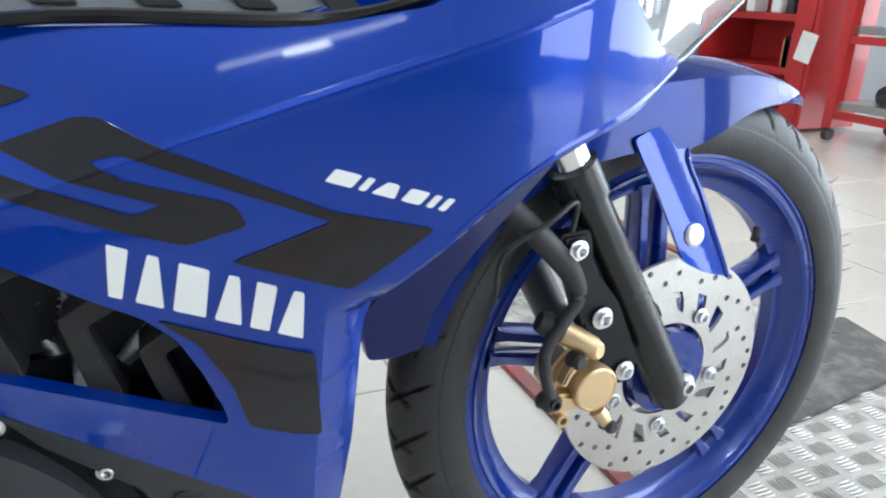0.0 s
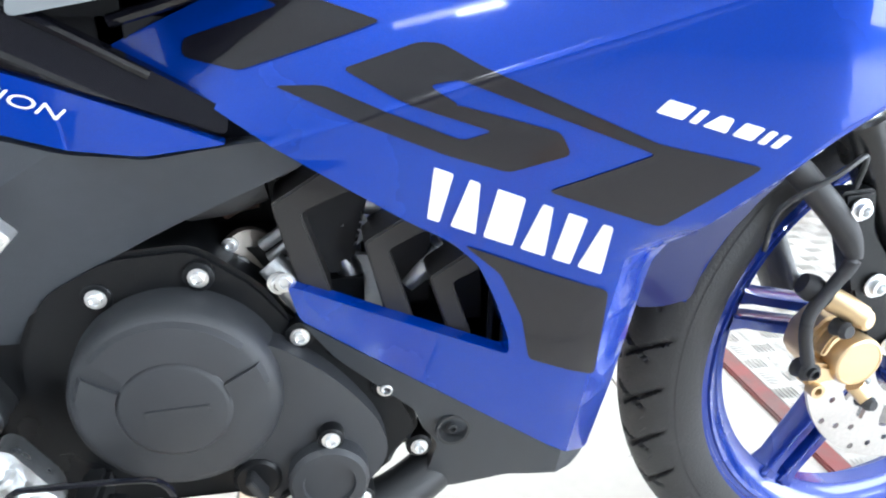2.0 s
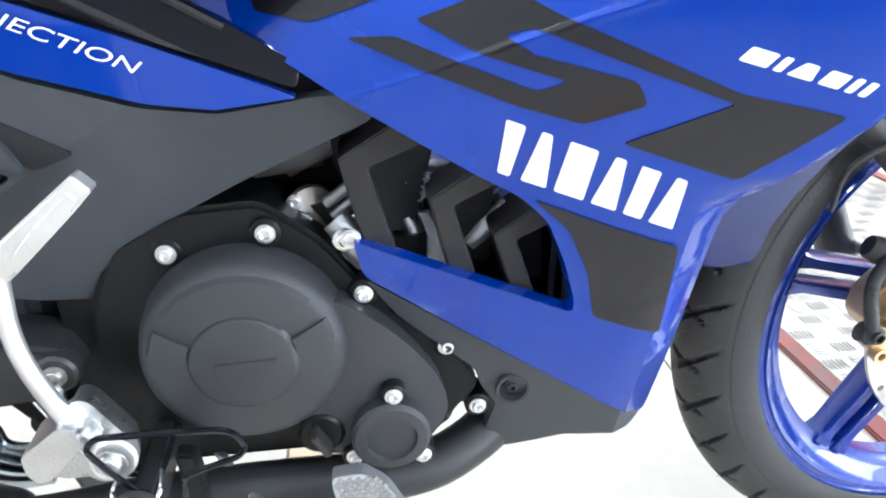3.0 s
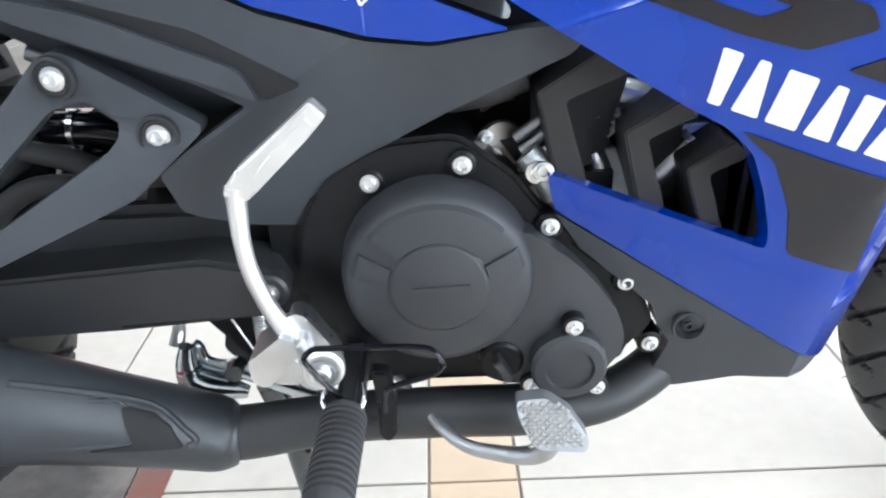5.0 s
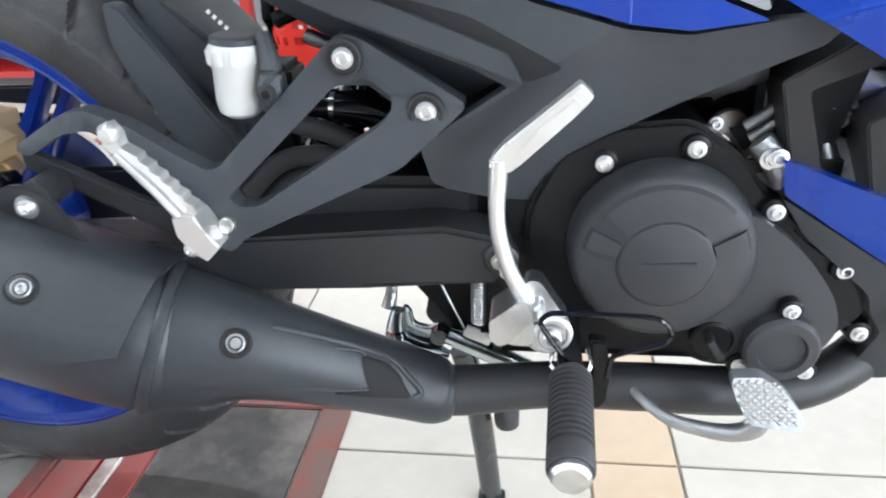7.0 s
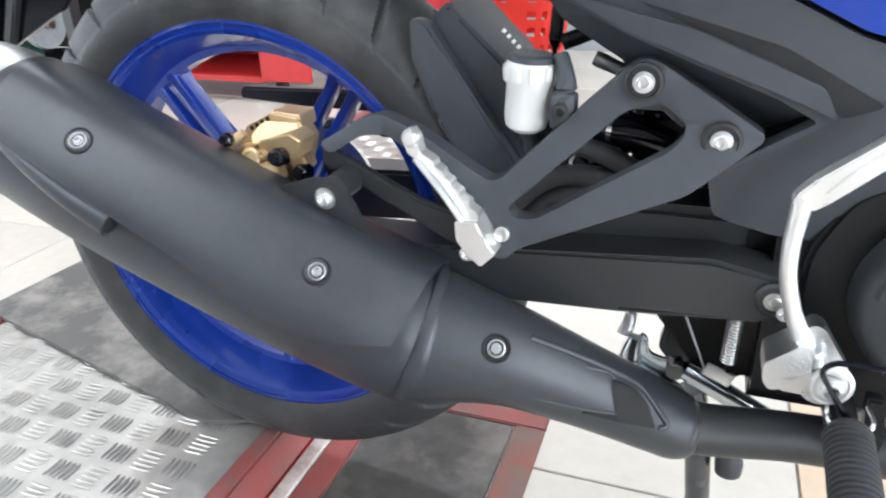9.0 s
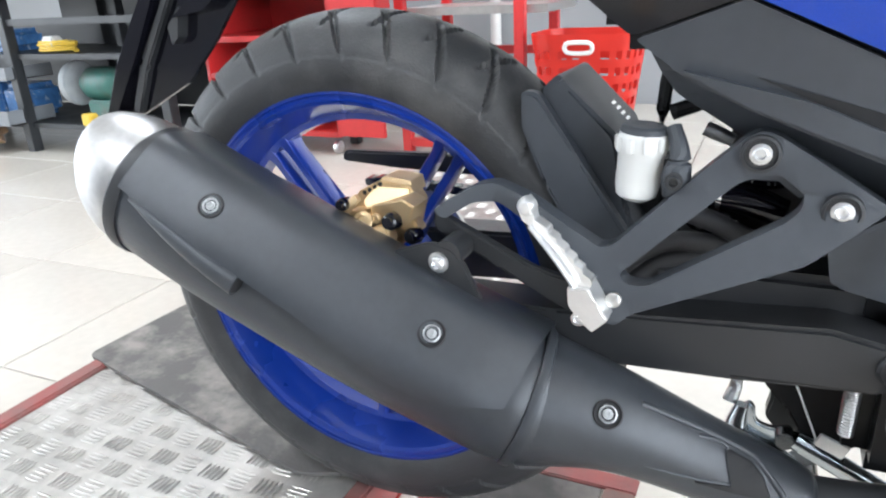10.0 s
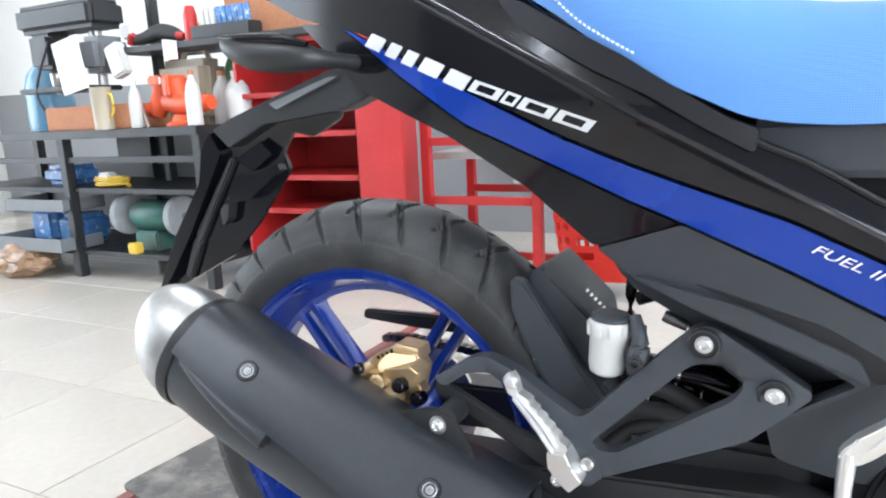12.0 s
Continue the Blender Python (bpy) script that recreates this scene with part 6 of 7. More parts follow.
res = part("brake_reservoir", lathe([(0, 0.0), (0.011, -0.002), (0.0165, 0.002), (0.0182, 0.010), (0.0186, 0.036), (0.0200, 0.038), (0.0200, 0.052), (0.0185, 0.056), (0, 0.056)], (-0.9825, -0.088, 0.445), (0.08, 0, 1), 32), TANK_WHITE, bike, "white translucent rear brake fluid reservoir")
part("cap", lathe([(0.0192, 0.0545), (0.0188, 0.0585), (0.016, 0.0605), (0, 0.0605)], (-0.9825, -0.088, 0.445), (0.08, 0, 1), 28), PLASTIC, res, "dark grey cap")
for k in range(10):
    a = radians(36 * k)
    part("cap_lug", box(-0.003, 0.003, -0.002, 0.002, 0.0, 0.012, 0.001, Matrix.Translation((-0.9790 + 0.0203 * math.cos(a), -0.088 + 0.0203 * math.sin(a), 0.485)) @ Matrix.Rotation(a + radians(90), 4, "Z")), TANK_WHITE, res)
part("reservoir_clip", sweep([(-0.955, -0.09, 0.505, 0.006), (-0.948, -0.10, 0.485, 0.008), (-0.950, -0.10, 0.466, 0.0115), (-0.954, -0.1, 0.45, 0.006)], 10), PLASTIC, res)
bolt("bolt", (-0.950, -0.111, 0.466), res, 0.006, material=MATTE_BLACK)
hug = part("rear_hugger", sheet([(-1.088, 0.528), (-1.073, 0.527), (-1.035, 0.472), (-0.988, 0.400), (-1.031, 0.386), (-1.066, 0.445), (-1.088, 0.495)], -0.075, 0.014, grid=0, bev=0.005, r=0.006), PLASTIC, bike, "dark grey plastic rear hugger")
part("hugger_shell", sheet([(-1.078, 0.525), (-1.062, 0.540), (-1.053, 0.531), (-1.008, 0.487), (-0.995, 0.42), (-0.985, 0.395), (-1.0, 0.388), (-1.044, 0.463)], -0.050, 0.10, grid=0, bev=0.006), PLASTIC, hug)
for i in range(6):
    u = i / 5
    part("mark", box(-0.0014, 0.0014, -0.0006, 0.0006, -0.0016, 0.0016, 0, Matrix.Translation((-1.0105 + 0.021 * u, -0.0535, 0.5165 - 0.021 * u)) @ Matrix.Rotation(radians(45), 4, "Y")), DECAL_WHITE, hug, "small white printed mark")
rcal = part("rear_caliper", sheet([(-1.262, 0.408), (-1.248, 0.432), (-1.223, 0.444), (-1.192, 0.441), (-1.182, 0.425), (-1.190, 0.398), (-1.206, 0.378), (-1.228, 0.380), (-1.238, 0.394)], -0.098, 0.020, grid=0, bev=0.002, seg=2, r=0.002), GOLD, bike, "gold rear brake caliper")
part("caliper_bridge", sheet([(-1.238, 0.426), (-1.224, 0.446), (-1.194, 0.444), (-1.187, 0.434), (-1.206, 0.423), (-1.232, 0.419)], lambda x, z: -0.110 + 0.9 * (z - 0.425), 0.030, grid=0, bev=0.003, r=0.002, seg=3), GOLD, rcal)
part("caliper_body", sheet([(-1.229, 0.423), (-1.213, 0.427), (-1.186, 0.436), (-1.172, 0.431), (-1.181, 0.413), (-1.208, 0.405), (-1.227, 0.409)], lambda x, z: -0.120 - 0.30 * (x + 1.2), 0.028, grid=0, bev=0.004, r=0.002, seg=3), GOLD, rcal)
part("caliper_foot", sheet([(-1.262, 0.406), (-1.250, 0.416), (-1.234, 0.417), (-1.227, 0.401), (-1.231, 0.391), (-1.249, 0.396)], -0.113, 0.02, grid=0, bev=0.003, r=0.002, seg=2), GOLD, rcal)
part("caliper_lug", sheet([(-1.218, 0.407), (-1.205, 0.408), (-1.202, 0.391), (-1.213, 0.381), (-1.222, 0.386)], lambda x, z: -0.126 + 0.5 * (x + 1.21), 0.014, grid=0, bev=0.002, r=0.003, seg=2), GOLD, rcal)
part("caliper_lug", sheet([(-1.199, 0.410), (-1.183, 0.412), (-1.176, 0.402), (-1.190, 0.390)], -0.112, 0.016, grid=0, bev=0.003, r=0.003, seg=2), GOLD, rcal)
part("caliper_boss", lathe([(0.010, -0.014), (0.010, 0.004), (0.0085, 0.005), (0.006, 0.005), (0.0055, 0.003), (0, 0.003)], (-1.232, -0.118, 0.408), (0.1, -1, 0.35), 24), GOLD, rcal)
part("caliper_boss", lathe([(0.008, -0.012), (0.008, 0.003), (0.0065, 0.004), (0, 0.004)], (-1.243, -0.114, 0.402), (0.1, -1, 0.25), 20), GOLD, rcal)
part("slide_pin", sweep([(-1.258, -0.115, 0.414, 0.005), (-1.247, -0.120, 0.424, 0.0055), (-1.237, -0.118, 0.432, 0.004)], 14, 2), GOLD, rcal)
# black discs on the face give the dark of drilled holes
for k in range(4):
    part("drilling", lathe([(0, 0.0006), (0.0022, 0.0006), (0.0022, -0.002)], (-1.241 + 0.006 * k, -0.0985, 0.431 + 0.0032 * k), (0, -1, 0), 10), SHADE_BLACK, rcal)
for p, r in (((-1.195, -0.130, 0.416), 0.0085), ((-1.248, -0.126, 0.427), 0.0065), ((-1.180, -0.118, 0.399), 0.008)):
    part("rubber_boot", lathe([(0, 0.012), (r * 0.55, 0.012), (r * 0.62, 0.008), (r * 0.85, 0.007), (r, 0.003), (r * 0.8, 0), (r * 1.0, -0.008)], p, (0.1, -1, 0.2), 16), GLOSS_BLACK, rcal)
for p in ((-1.213, -0.127, 0.416), (-1.226, -0.117, 0.398), (-1.186, -0.118, 0.428)):
    bolt("bolt", p, rcal, 0.0042, (0.1, -1, 0.2), GOLD)
bolt("bolt", (-1.291, -0.098, 0.378), rcal, 0.006)
part("chain_guard", sheet([(-1.386, 0.410), (-1.382, 0.424), (-1.208, 0.427), (-1.10, 0.420), (-0.95, 0.40), (-0.95, 0.385), (-1.19, 0.403), (-1.295, 0.405)], 0.085, 0.010, grid=0, bev=0.003), MATTE_BLACK, bike, "black plastic chain guard")
chain = part("chain", sweep([(-1.30, 0.075, 0.390, 0.0035), (-1.1, 0.075, 0.377, 0.0035), (-0.78, 0.075, 0.355, 0.0035)], 8, 4), BRUSHED, bike, "greasy drive chain")
for i in range(34):
    x = -1.335 + 0.0127 * i
    z = 0.392 - 0.0625 * (x + 1.30) if x > -1.30 else 0.392 - 1.5 * (x + 1.30) ** 2
    part("link", sheet(rounded([(x - 0.0075, z - 0.005), (x + 0.0075, z - 0.005), (x + 0.0075, z + 0.005), (x - 0.0075, z + 0.005)], 0.0045, 3), 0.066 + 0.002 * (i % 2), 0.016, grid=0, bev=0.0008, r=0), DARK_STEEL, chain)

# ---- the bench, cabinet, rack, basket and trolley ----
bench = thing("workbench", "black steel workbench with lower shelves, cluttered with tools", "workbench", loc=(-3.2, 1.55, 0))
part("bench_top", box(-2.0, 0.0, 0.0, 0.6, 0.64, 0.68, 0.004), BENCH, bench)
part("shelf", box(-2.0, 0.0, 0.03, 0.57, 0.37, 0.395, 0.003), BENCH, bench)
part("shelf", box(-2.0, 0.0, 0.03, 0.57, 0.05, 0.075, 0.003), BENCH, bench)
for x in (-1.96, -0.95, -0.02):
    for y in (0.03, 0.56):
        part("leg", box(x - 0.025, x + 0.025, y - 0.025, y + 0.025, FLOOR, 0.64, 0.003), BENCH, bench)
# added dark panels standing for the darkness behind the bench shelves
part("back_panel", box(-1.25, -0.04, 0.572, 0.582, 0.50, 0.63, 0.002), BENCH, bench)
part("rail", box(-2.0, 0.0, 0.02, 0.04, 0.52, 0.55, 0.003), BENCH, bench)
part("back_panel", box(-2.0, 0.0, 0.572, 0.582, 0.08, 0.50, 0.002), BENCH, bench)
over = thing("wall_shelf", "dark wall shelf above the bench with boxes and tools", "shelf", loc=(-2.6, 1.75, 0))
part("board", box(-1.3, 0.0, 0.0, 0.35, 1.04, 1.07, 0.003), BENCH, over)
cab = thing("tool_cabinet", "open red steel tool cabinet with shelves on casters", "cabinet", loc=(-2.53, 1.82, 0))
part("side", box(-0.02, 0.0, 0.0, 0.5, 0.02, 1.05, 0.003), RED, cab)
part("side", box(-0.68, -0.66, 0.0, 0.5, 0.02, 1.05, 0.003), RED, cab)
part("back", box(-0.66, -0.02, 0.48, 0.5, 0.02, 1.05, 0.003), RED, cab)
for z in (0.03, 0.27, 0.425, 0.62, 0.80, 1.03):
    part("shelf", box(-0.66, -0.02, 0.0, 0.48, z - 0.012, z + 0.012, 0.003), RED, cab)
part("door", box(0.0, 0.22, -0.02, 0.0, 0.03, 1.04, 0.003), RED, cab, "open red perforated door")
for x in (-0.62, -0.06):
    for y in (0.06, 0.44):
        part("caster", lathe([(0, -0.012), (0.026, -0.012), (0.028, 0), (0.026, 0.012), (0, 0.012)], (x, y, FLOOR + 0.028), (1, 0, 0), 20), ZINC, cab)
rack = thing("rack", "red square-tube rack with a steel tray", "rack", loc=(-2.28, 1.95, 0))
for x in (0.0, 0.5):
    for y in (0.0, 0.45):
        part("post", box(x - 0.02, x + 0.02, y - 0.02, y + 0.02, FLOOR, 0.9, 0.003), RED, rack)
for z in (-0.03, 0.3, 0.55):
    part("rail", box(0.02, 0.48, -0.018, 0.018, z, z + 0.035, 0.003), RED, rack)
    part("rail", box(0.02, 0.48, 0.432, 0.468, z, z + 0.035, 0.003), RED, rack)
part("tray", box(0.0, 0.6, 0.02, 0.43, 0.49, 0.52, 0.004), BRUSHED, rack)
basket = thing("laundry_basket", "red perforated plastic basket with a white handle", "basket", loc=(-1.53, 2.0, 0))


def basket_mesh():
    bm = bmesh.new()
    verts = {}
    W, H = 40, 14
    for i in range(W):
        for j in range(H + 1):
            u = j / H
            a = 2 * math.pi * i / W
            w = 0.15 + 0.05 * u
            c, s = math.cos(a), math.sin(a)
            verts[i, j] = bm.verts.new((w * math.copysign(abs(c) ** 0.5, c), 0.8 * w * math.copysign(abs(s) ** 0.5, s), 0.02 + 0.40 * u))
    for i in range(W):
        for j in range(H):
            if 1 < j < H - 2 and i % 2 and j % 2:
                continue
            bm.faces.new((verts[i, j], verts[(i + 1) % W, j], verts[(i + 1) % W, j + 1], verts[i, j + 1]))
    bm.faces.new([verts[i, 0] for i in range(W)])
    bmesh.ops.solidify(bm, geom=bm.faces[:], thickness=0.003)
    return bm


part("body", basket_mesh(), BASKET, basket)
part("handle", sweep([(-0.05, -0.165, 0.375, 0.008), (-0.035, -0.168, 0.392, 0.008), (0.035, -0.168, 0.392, 0.008), (0.05, -0.165, 0.375, 0.008), (0.035, -0.163, 0.358, 0.008), (-0.035, -0.163, 0.358, 0.008), (-0.05, -0.165, 0.375, 0.008)], 8, 3), TANK_WHITE, basket, "white plastic handle")
unit = thing("shelf_unit", "red steel shelf unit filled with parts", "shelf unit", loc=(3.0, 2.38, 0))
part("side", box(0.0, 0.45, 0.0, 0.03, FLOOR + 0.02, 1.3, 0.003), RED, unit)
part("side", box(-0.006, 0.026, 0.031, 0.16, FLOOR + 0.02, 1.3, 0.003), RED, unit)
part("side", box(0.0, 0.45, 0.87, 0.9, FLOOR + 0.02, 1.3, 0.003), RED, unit)
part("back", box(0.43, 0.45, 0.03, 0.87, FLOOR + 0.02, 1.3, 0.003), RED, unit)
for z in (0.0, 0.24, 0.54, 0.9):
    part("shelf", box(0.028, 0.428, 0.032, 0.868, z, z + 0.04, 0.003), RED, unit)
trolley = thing("tool_trolley", "red steel tool trolley with steel trays on casters", "trolley", loc=(3.0, 1.30, 0))
for x in (0, 0.5):
    for y in (0, 0.88):
        part("post", box(x - 0.03, x + 0.03, y - 0.03, y + 0.03, FLOOR + 0.07, 1.0, 0.003), RED, trolley)
        part("caster", lathe([(0, -0.015), (0.034, -0.015), (0.036, 0), (0.034, 0.015), (0, 0.015)], (x, y, FLOOR + 0.036), (0, 1, 0), 20), SOFT_RUBBER, trolley)
for z in (0.06, 0.45, 0.8):
    part("rail", box(-0.02, 0.02, 0.03, 0.85, z, z + 0.04, 0.003), RED, trolley)
    part("tray", box(0.0, 0.5, 0.02, 0.86, z + 0.05, z + 0.09, 0.004), BRUSHED, trolley)
part("panel", box(0.46, 0.48, 0.03, 0.85, 0.1, 0.9, 0.003), RED, trolley)


# ---- things on and round the bench ----
CARD = mat("cardboard", (0.46, 0.20, 0.10), 0.8, 0, 0.2, 6, dirt=(0.25, 0.12, 0.07), dirt_scale=6, dirt_edge=(0.5, 0.75), grain=0.06, grain_scale=60)
ORANGE = mat("vise_orange_paint", (0.72, 0.10, 0.03), 0.45, 0, 0.12, 9, coat=0.2)
JUG = mat("beige_translucent_plastic", (0.42, 0.37, 0.28), 0.4, 0, 0.1, 6)
GREEN_PET = mat("green_bottle_plastic", (0.12, 0.32, 0.14), 0.2, 0, 0.1, 9, coat=0.5)
WHITE_PL = mat("white_plastic", (0.56, 0.56, 0.54), 0.4, 0, 0.05, 9)
BLUE_JUG = mat("blue_water_plastic", (0.14, 0.31, 0.46), 0.25, 0, 0.12, 6, coat=0.4)
BLUE_PACK = mat("blue_packaging", (0.06, 0.18, 0.42), 0.35, 0, 0.35, 22, coat=0.3, dirt=(0.6, 0.62, 0.65), dirt_scale=24, dirt_edge=(0.55, 0.62))
TEAL = mat("grinder_green_paint", (0.04, 0.14, 0.115), 0.45, 0, 0.2, 12, dirt=(0.09, 0.08, 0.065), dirt_scale=9, dirt_edge=(0.45, 0.7))
YELLOW = mat("yellow_plastic", (0.70, 0.48, 0.06), 0.45, 0, 0.1, 12)
BROWN_BAG = mat("brown_plastic_bag", (0.32, 0.20, 0.12), 0.4, 0, 0.4, 30, coat=0.3)
PAPER = mat("paper", (0.82, 0.81, 0.78), 0.8, 0, 0.05, 12)
GRINDSTONE = mat("grinding_stone", (0.35, 0.37, 0.38), 0.8, 0, 0.1, 30)
BZ = 0.681


def single(name, bm, material, label, category, smooth=35):
    return tagged(part(name, bm, material, smooth=smooth), label, category)


def bottle(x, y, z, r, h, material, label, cap):
    b = thing("bottle", label, "bottle", loc=(x, y, z))
    part("body", lathe([(0, 0), (r, 0.002), (r * 1.02, h * 0.1), (r, h * 0.55), (r * 0.85, h * 0.7), (r * 0.4, h * 0.86), (r * 0.38, h * 0.93), (0, h * 0.93)], (0, 0, 0), (0, 0, 1), 20), material, b)
    part("cap", lathe([(0, h), (r * 0.42, h), (r * 0.44, h * 0.91), (r * 0.36, h * 0.91)], (0, 0, 0), (0, 0, 1), 16), cap, b)
    return b


box_ob = single("cardboard_box", box(-4.26, -3.62, 1.58, 1.80, BZ, BZ + 0.115, 0.006), CARD, "worn orange-brown cardboard box lying on the workbench", "box")
mug = thing("measuring_jug", "beige translucent plastic measuring jug with a handle", "jug", loc=(-3.78, 1.545, BZ))
part("body", lathe([(0, 0.0), (0.044, 0.0), (0.048, 0.19), (0.050, 0.195), (0.046, 0.19), (0.041, 0.006), (0, 0.006)], (0, 0, 0), (0, 0, 1), 24), JUG, mug)
part("handle", sweep([(0.042, 0, 0.165, 0.006), (0.072, 0, 0.15, 0.006), (0.072, 0, 0.08, 0.006), (0.042, 0, 0.055, 0.006)], 8), YELLOW, mug)
can = thing("jerrycan", "beige plastic jerrycan with a red cap", "jerrycan", loc=(-3.60, 1.95, BZ))
part("body", box(-0.17, 0.17, -0.09, 0.09, 0, 0.32, 0.04, seg=4), JUG, can)
part("handle", sweep([(-0.06, 0, 0.31, 0.014), (-0.02, 0, 0.36, 0.014), (0.09, 0, 0.36, 0.014), (0.13, 0, 0.31, 0.014)], 10), JUG, can)
part("cap", lathe([(0, 0.37), (0.03, 0.37), (0.032, 0.31)], (-0.11, 0, 0), (0, 0, 1), 20), RED, can)
bottle(-3.62, 1.60, BZ, 0.030, 0.22, WHITE_PL, "white plastic oil bottle on the workbench", WHITE_PL)
bottle(-3.24, 1.59, BZ, 0.034, 0.24, WHITE_PL, "white plastic oil bottle beside the vise", CARD)
bottle(-3.36, 1.90, BZ, 0.05, 0.25, WHITE_PL, "white plastic bottle behind the vise", CARD)
bottle(-3.38, 2.02, BZ + 0.03, 0.055, 0.36, GREEN_PET, "green plastic drink bottle with a white cap", WHITE_PL)
bottle(-3.22, 1.85, BZ, 0.06, 0.24, WHITE_PL, "white plastic canister behind the vise", WHITE_PL)
bottle(-4.84, 2.02, BZ, 0.13, 0.46, BLUE_JUG, "large blue plastic water bottle", BLUE_JUG)
vise = thing("bench_vise", "orange-red cast bench vise on the workbench", "vise", loc=(-3.45, 1.68, BZ))
part("base", lathe([(0, 0), (0.085, 0), (0.085, 0.012), (0.06, 0.022), (0.05, 0.05), (0, 0.055)], (0.05, 0, 0), (0, 0, 1), 24), ORANGE, vise)
part("body", sweep([(-0.04, 0, 0.115, 0.048), (0.05, 0, 0.10, 0.052), (0.13, 0, 0.098, 0.046), (0.22, 0, 0.10, 0.034), (0.225, 0, 0.10, 0.03)], 16), ORANGE, vise)
part("fixed_jaw", box(-0.012, 0.035, -0.065, 0.065, 0.13, 0.232, 0.012, seg=3), ORANGE, vise)
part("jaw_neck", sweep([(0.03, 0, 0.09, 0.05), (0.025, 0, 0.15, 0.042), (0.012, 0, 0.205, 0.045)], 14, 3), ORANGE, vise)
part("moving_jaw", sweep([(-0.12, 0, 0.055, 0.035), (-0.10, 0, 0.105, 0.046), (-0.085, 0, 0.155, 0.040), (-0.07, 0, 0.20, 0.040), (-0.065, 0, 0.215, 0.036)], 14), ORANGE, vise)
part("jaw_block", box(-0.10, -0.024, -0.065, 0.065, 0.185, 0.232, 0.010, seg=3), ORANGE, vise)
part("jaw_plate", box(-0.023, -0.013, -0.06, 0.06, 0.19, 0.225, 0.002), BRUSHED, vise)
part("screw_head", lathe([(0, 0.0), (0.026, 0.0), (0.03, 0.01), (0.03, 0.05), (0.024, 0.06), (0, 0.062)], (-0.125, 0, 0.085), (-1, 0, -0.1), 18), ORANGE, vise)
part("handle", sweep([(-0.20, -0.02, 0.10, 0.008), (-0.05, -0.12, -0.0, 0.008)], 8, 1), BRUSHED, vise)

drill = thing("drill_press", "dark grey bench drill press with a chuck and table", "drill press", loc=(-4.20, 1.80, BZ))
part("base", box(-0.16, 0.16, -0.13, 0.13, 0.0, 0.03, 0.008), BENCH, drill)
part("column", lathe([(0, 0), (0.032, 0), (0.032, 0.62), (0, 0.62)], (0.05, 0.05, 0), (0, 0, 1), 20), BRUSHED, drill)
part("head", box(-0.36, 0.24, -0.12, 0.10, 0.50, 0.64, 0.03, seg=3), BENCH, drill)
part("quill", box(-0.30, -0.13, -0.10, 0.06, 0.32, 0.50, 0.02), BENCH, drill)
part("chuck", lathe([(0, -0.13), (0.012, -0.13), (0.03, -0.08), (0.035, -0.02), (0.02, 0.0), (0, 0)], (-0.21, -0.02, 0.32), (0, 0, 1), 20), BRUSHED, drill)
part("work_table", box(-0.40, 0.12, -0.12, 0.12, 0.20, 0.225, 0.006), BENCH, drill)
part("motor", box(0.08, 0.24, -0.10, 0.10, 0.28, 0.46, 0.03), GREY_TOP, drill)
part("switch_cable", sweep([(-0.1, -0.12, 0.45, 0.007), (-0.22, -0.14, 0.2, 0.007), (-0.1, -0.14, 0.03, 0.007)], 8), SOFT_RUBBER, drill)
sheet_ob = single("paper_sheet", box(-0.10, 0.10, -0.002, 0.002, -0.13, 0.13, 0, pose(-4.12, 1.655, 1.00, 0, -10, 0)), PAPER, "white paper sheet taped to the drill press", "paper", 0)
single("power_socket", box(-0.05, 0.05, -0.03, 0.03, -0.08, 0.08, 0.01, pose(-3.87, 1.74, 1.01, 0, -18, 0)), WHITE_PL, "white plastic gadget hanging beside the shelf", "gadget")
single("shelf_post", box(-3.88, -3.84, 1.95, 2.00, FLOOR, 1.6, 0.003), BENCH, "black steel upright holding the wall shelf", "post")
single("shelf_post", box(-2.64, -2.60, 2.05, 2.10, FLOOR, 1.6, 0.003), BENCH, "black steel upright holding the wall shelf", "post")
SZ = 1.071
tool = thing("cordless_tool", "black and red power tool with a coiled cable", "power tool", loc=(-3.70, 1.85, SZ))
tool.scale = (0.75, 0.75, 0.75)
part("body", sweep([(-0.26, 0, 0.05, 0.03), (-0.12, 0, 0.06, 0.04), (0.02, 0, 0.09, 0.05), (0.14, 0, 0.07, 0.045), (0.22, 0, 0.04, 0.03)], 14), SOFT_RUBBER, tool)
part("grip", sweep([(-0.24, -0.02, 0.03, 0.025), (-0.20, -0.03, 0.09, 0.03)], 10, 1), RED, tool)
part("guard", lathe([(0, 0.02), (0.045, 0.02), (0.05, 0), (0, 0)], (-0.25, -0.03, 0.11), (0, -1, 0.2), 18), WHITE_PL, tool)
part("tip", sweep([(0.20, -0.02, 0.05, 0.025), (0.26, -0.02, 0.04, 0.02)], 10, 1), RED, tool)
bits = thing("socket_set", "black case of blue-handled screwdriver bits", "socket set", loc=(-3.24, 1.80, SZ))
part("case", box(-0.16, 0.20, -0.03, 0.06, 0.0, 0.06, 0.006), BENCH, bits)
for i in range(9):
    part("handle", lathe([(0, 0), (0.014, 0), (0.015, 0.06), (0.010, 0.075), (0, 0.075)], (-0.10 + i * 0.034, 0.0, 0.06), (0, -0.1, 1), 10), BLUE_PACK if i > 2 else WHITE_PL, bits)
single("cardboard_box", box(-3.30, -2.85, 1.90, 2.08, SZ, SZ + 0.22, 0.006), CARD, "brown cardboard box on the wall shelf", "box")
pot = thing("spray_can", "red and clear can on the wall shelf", "can", loc=(-3.44, 1.82, SZ))
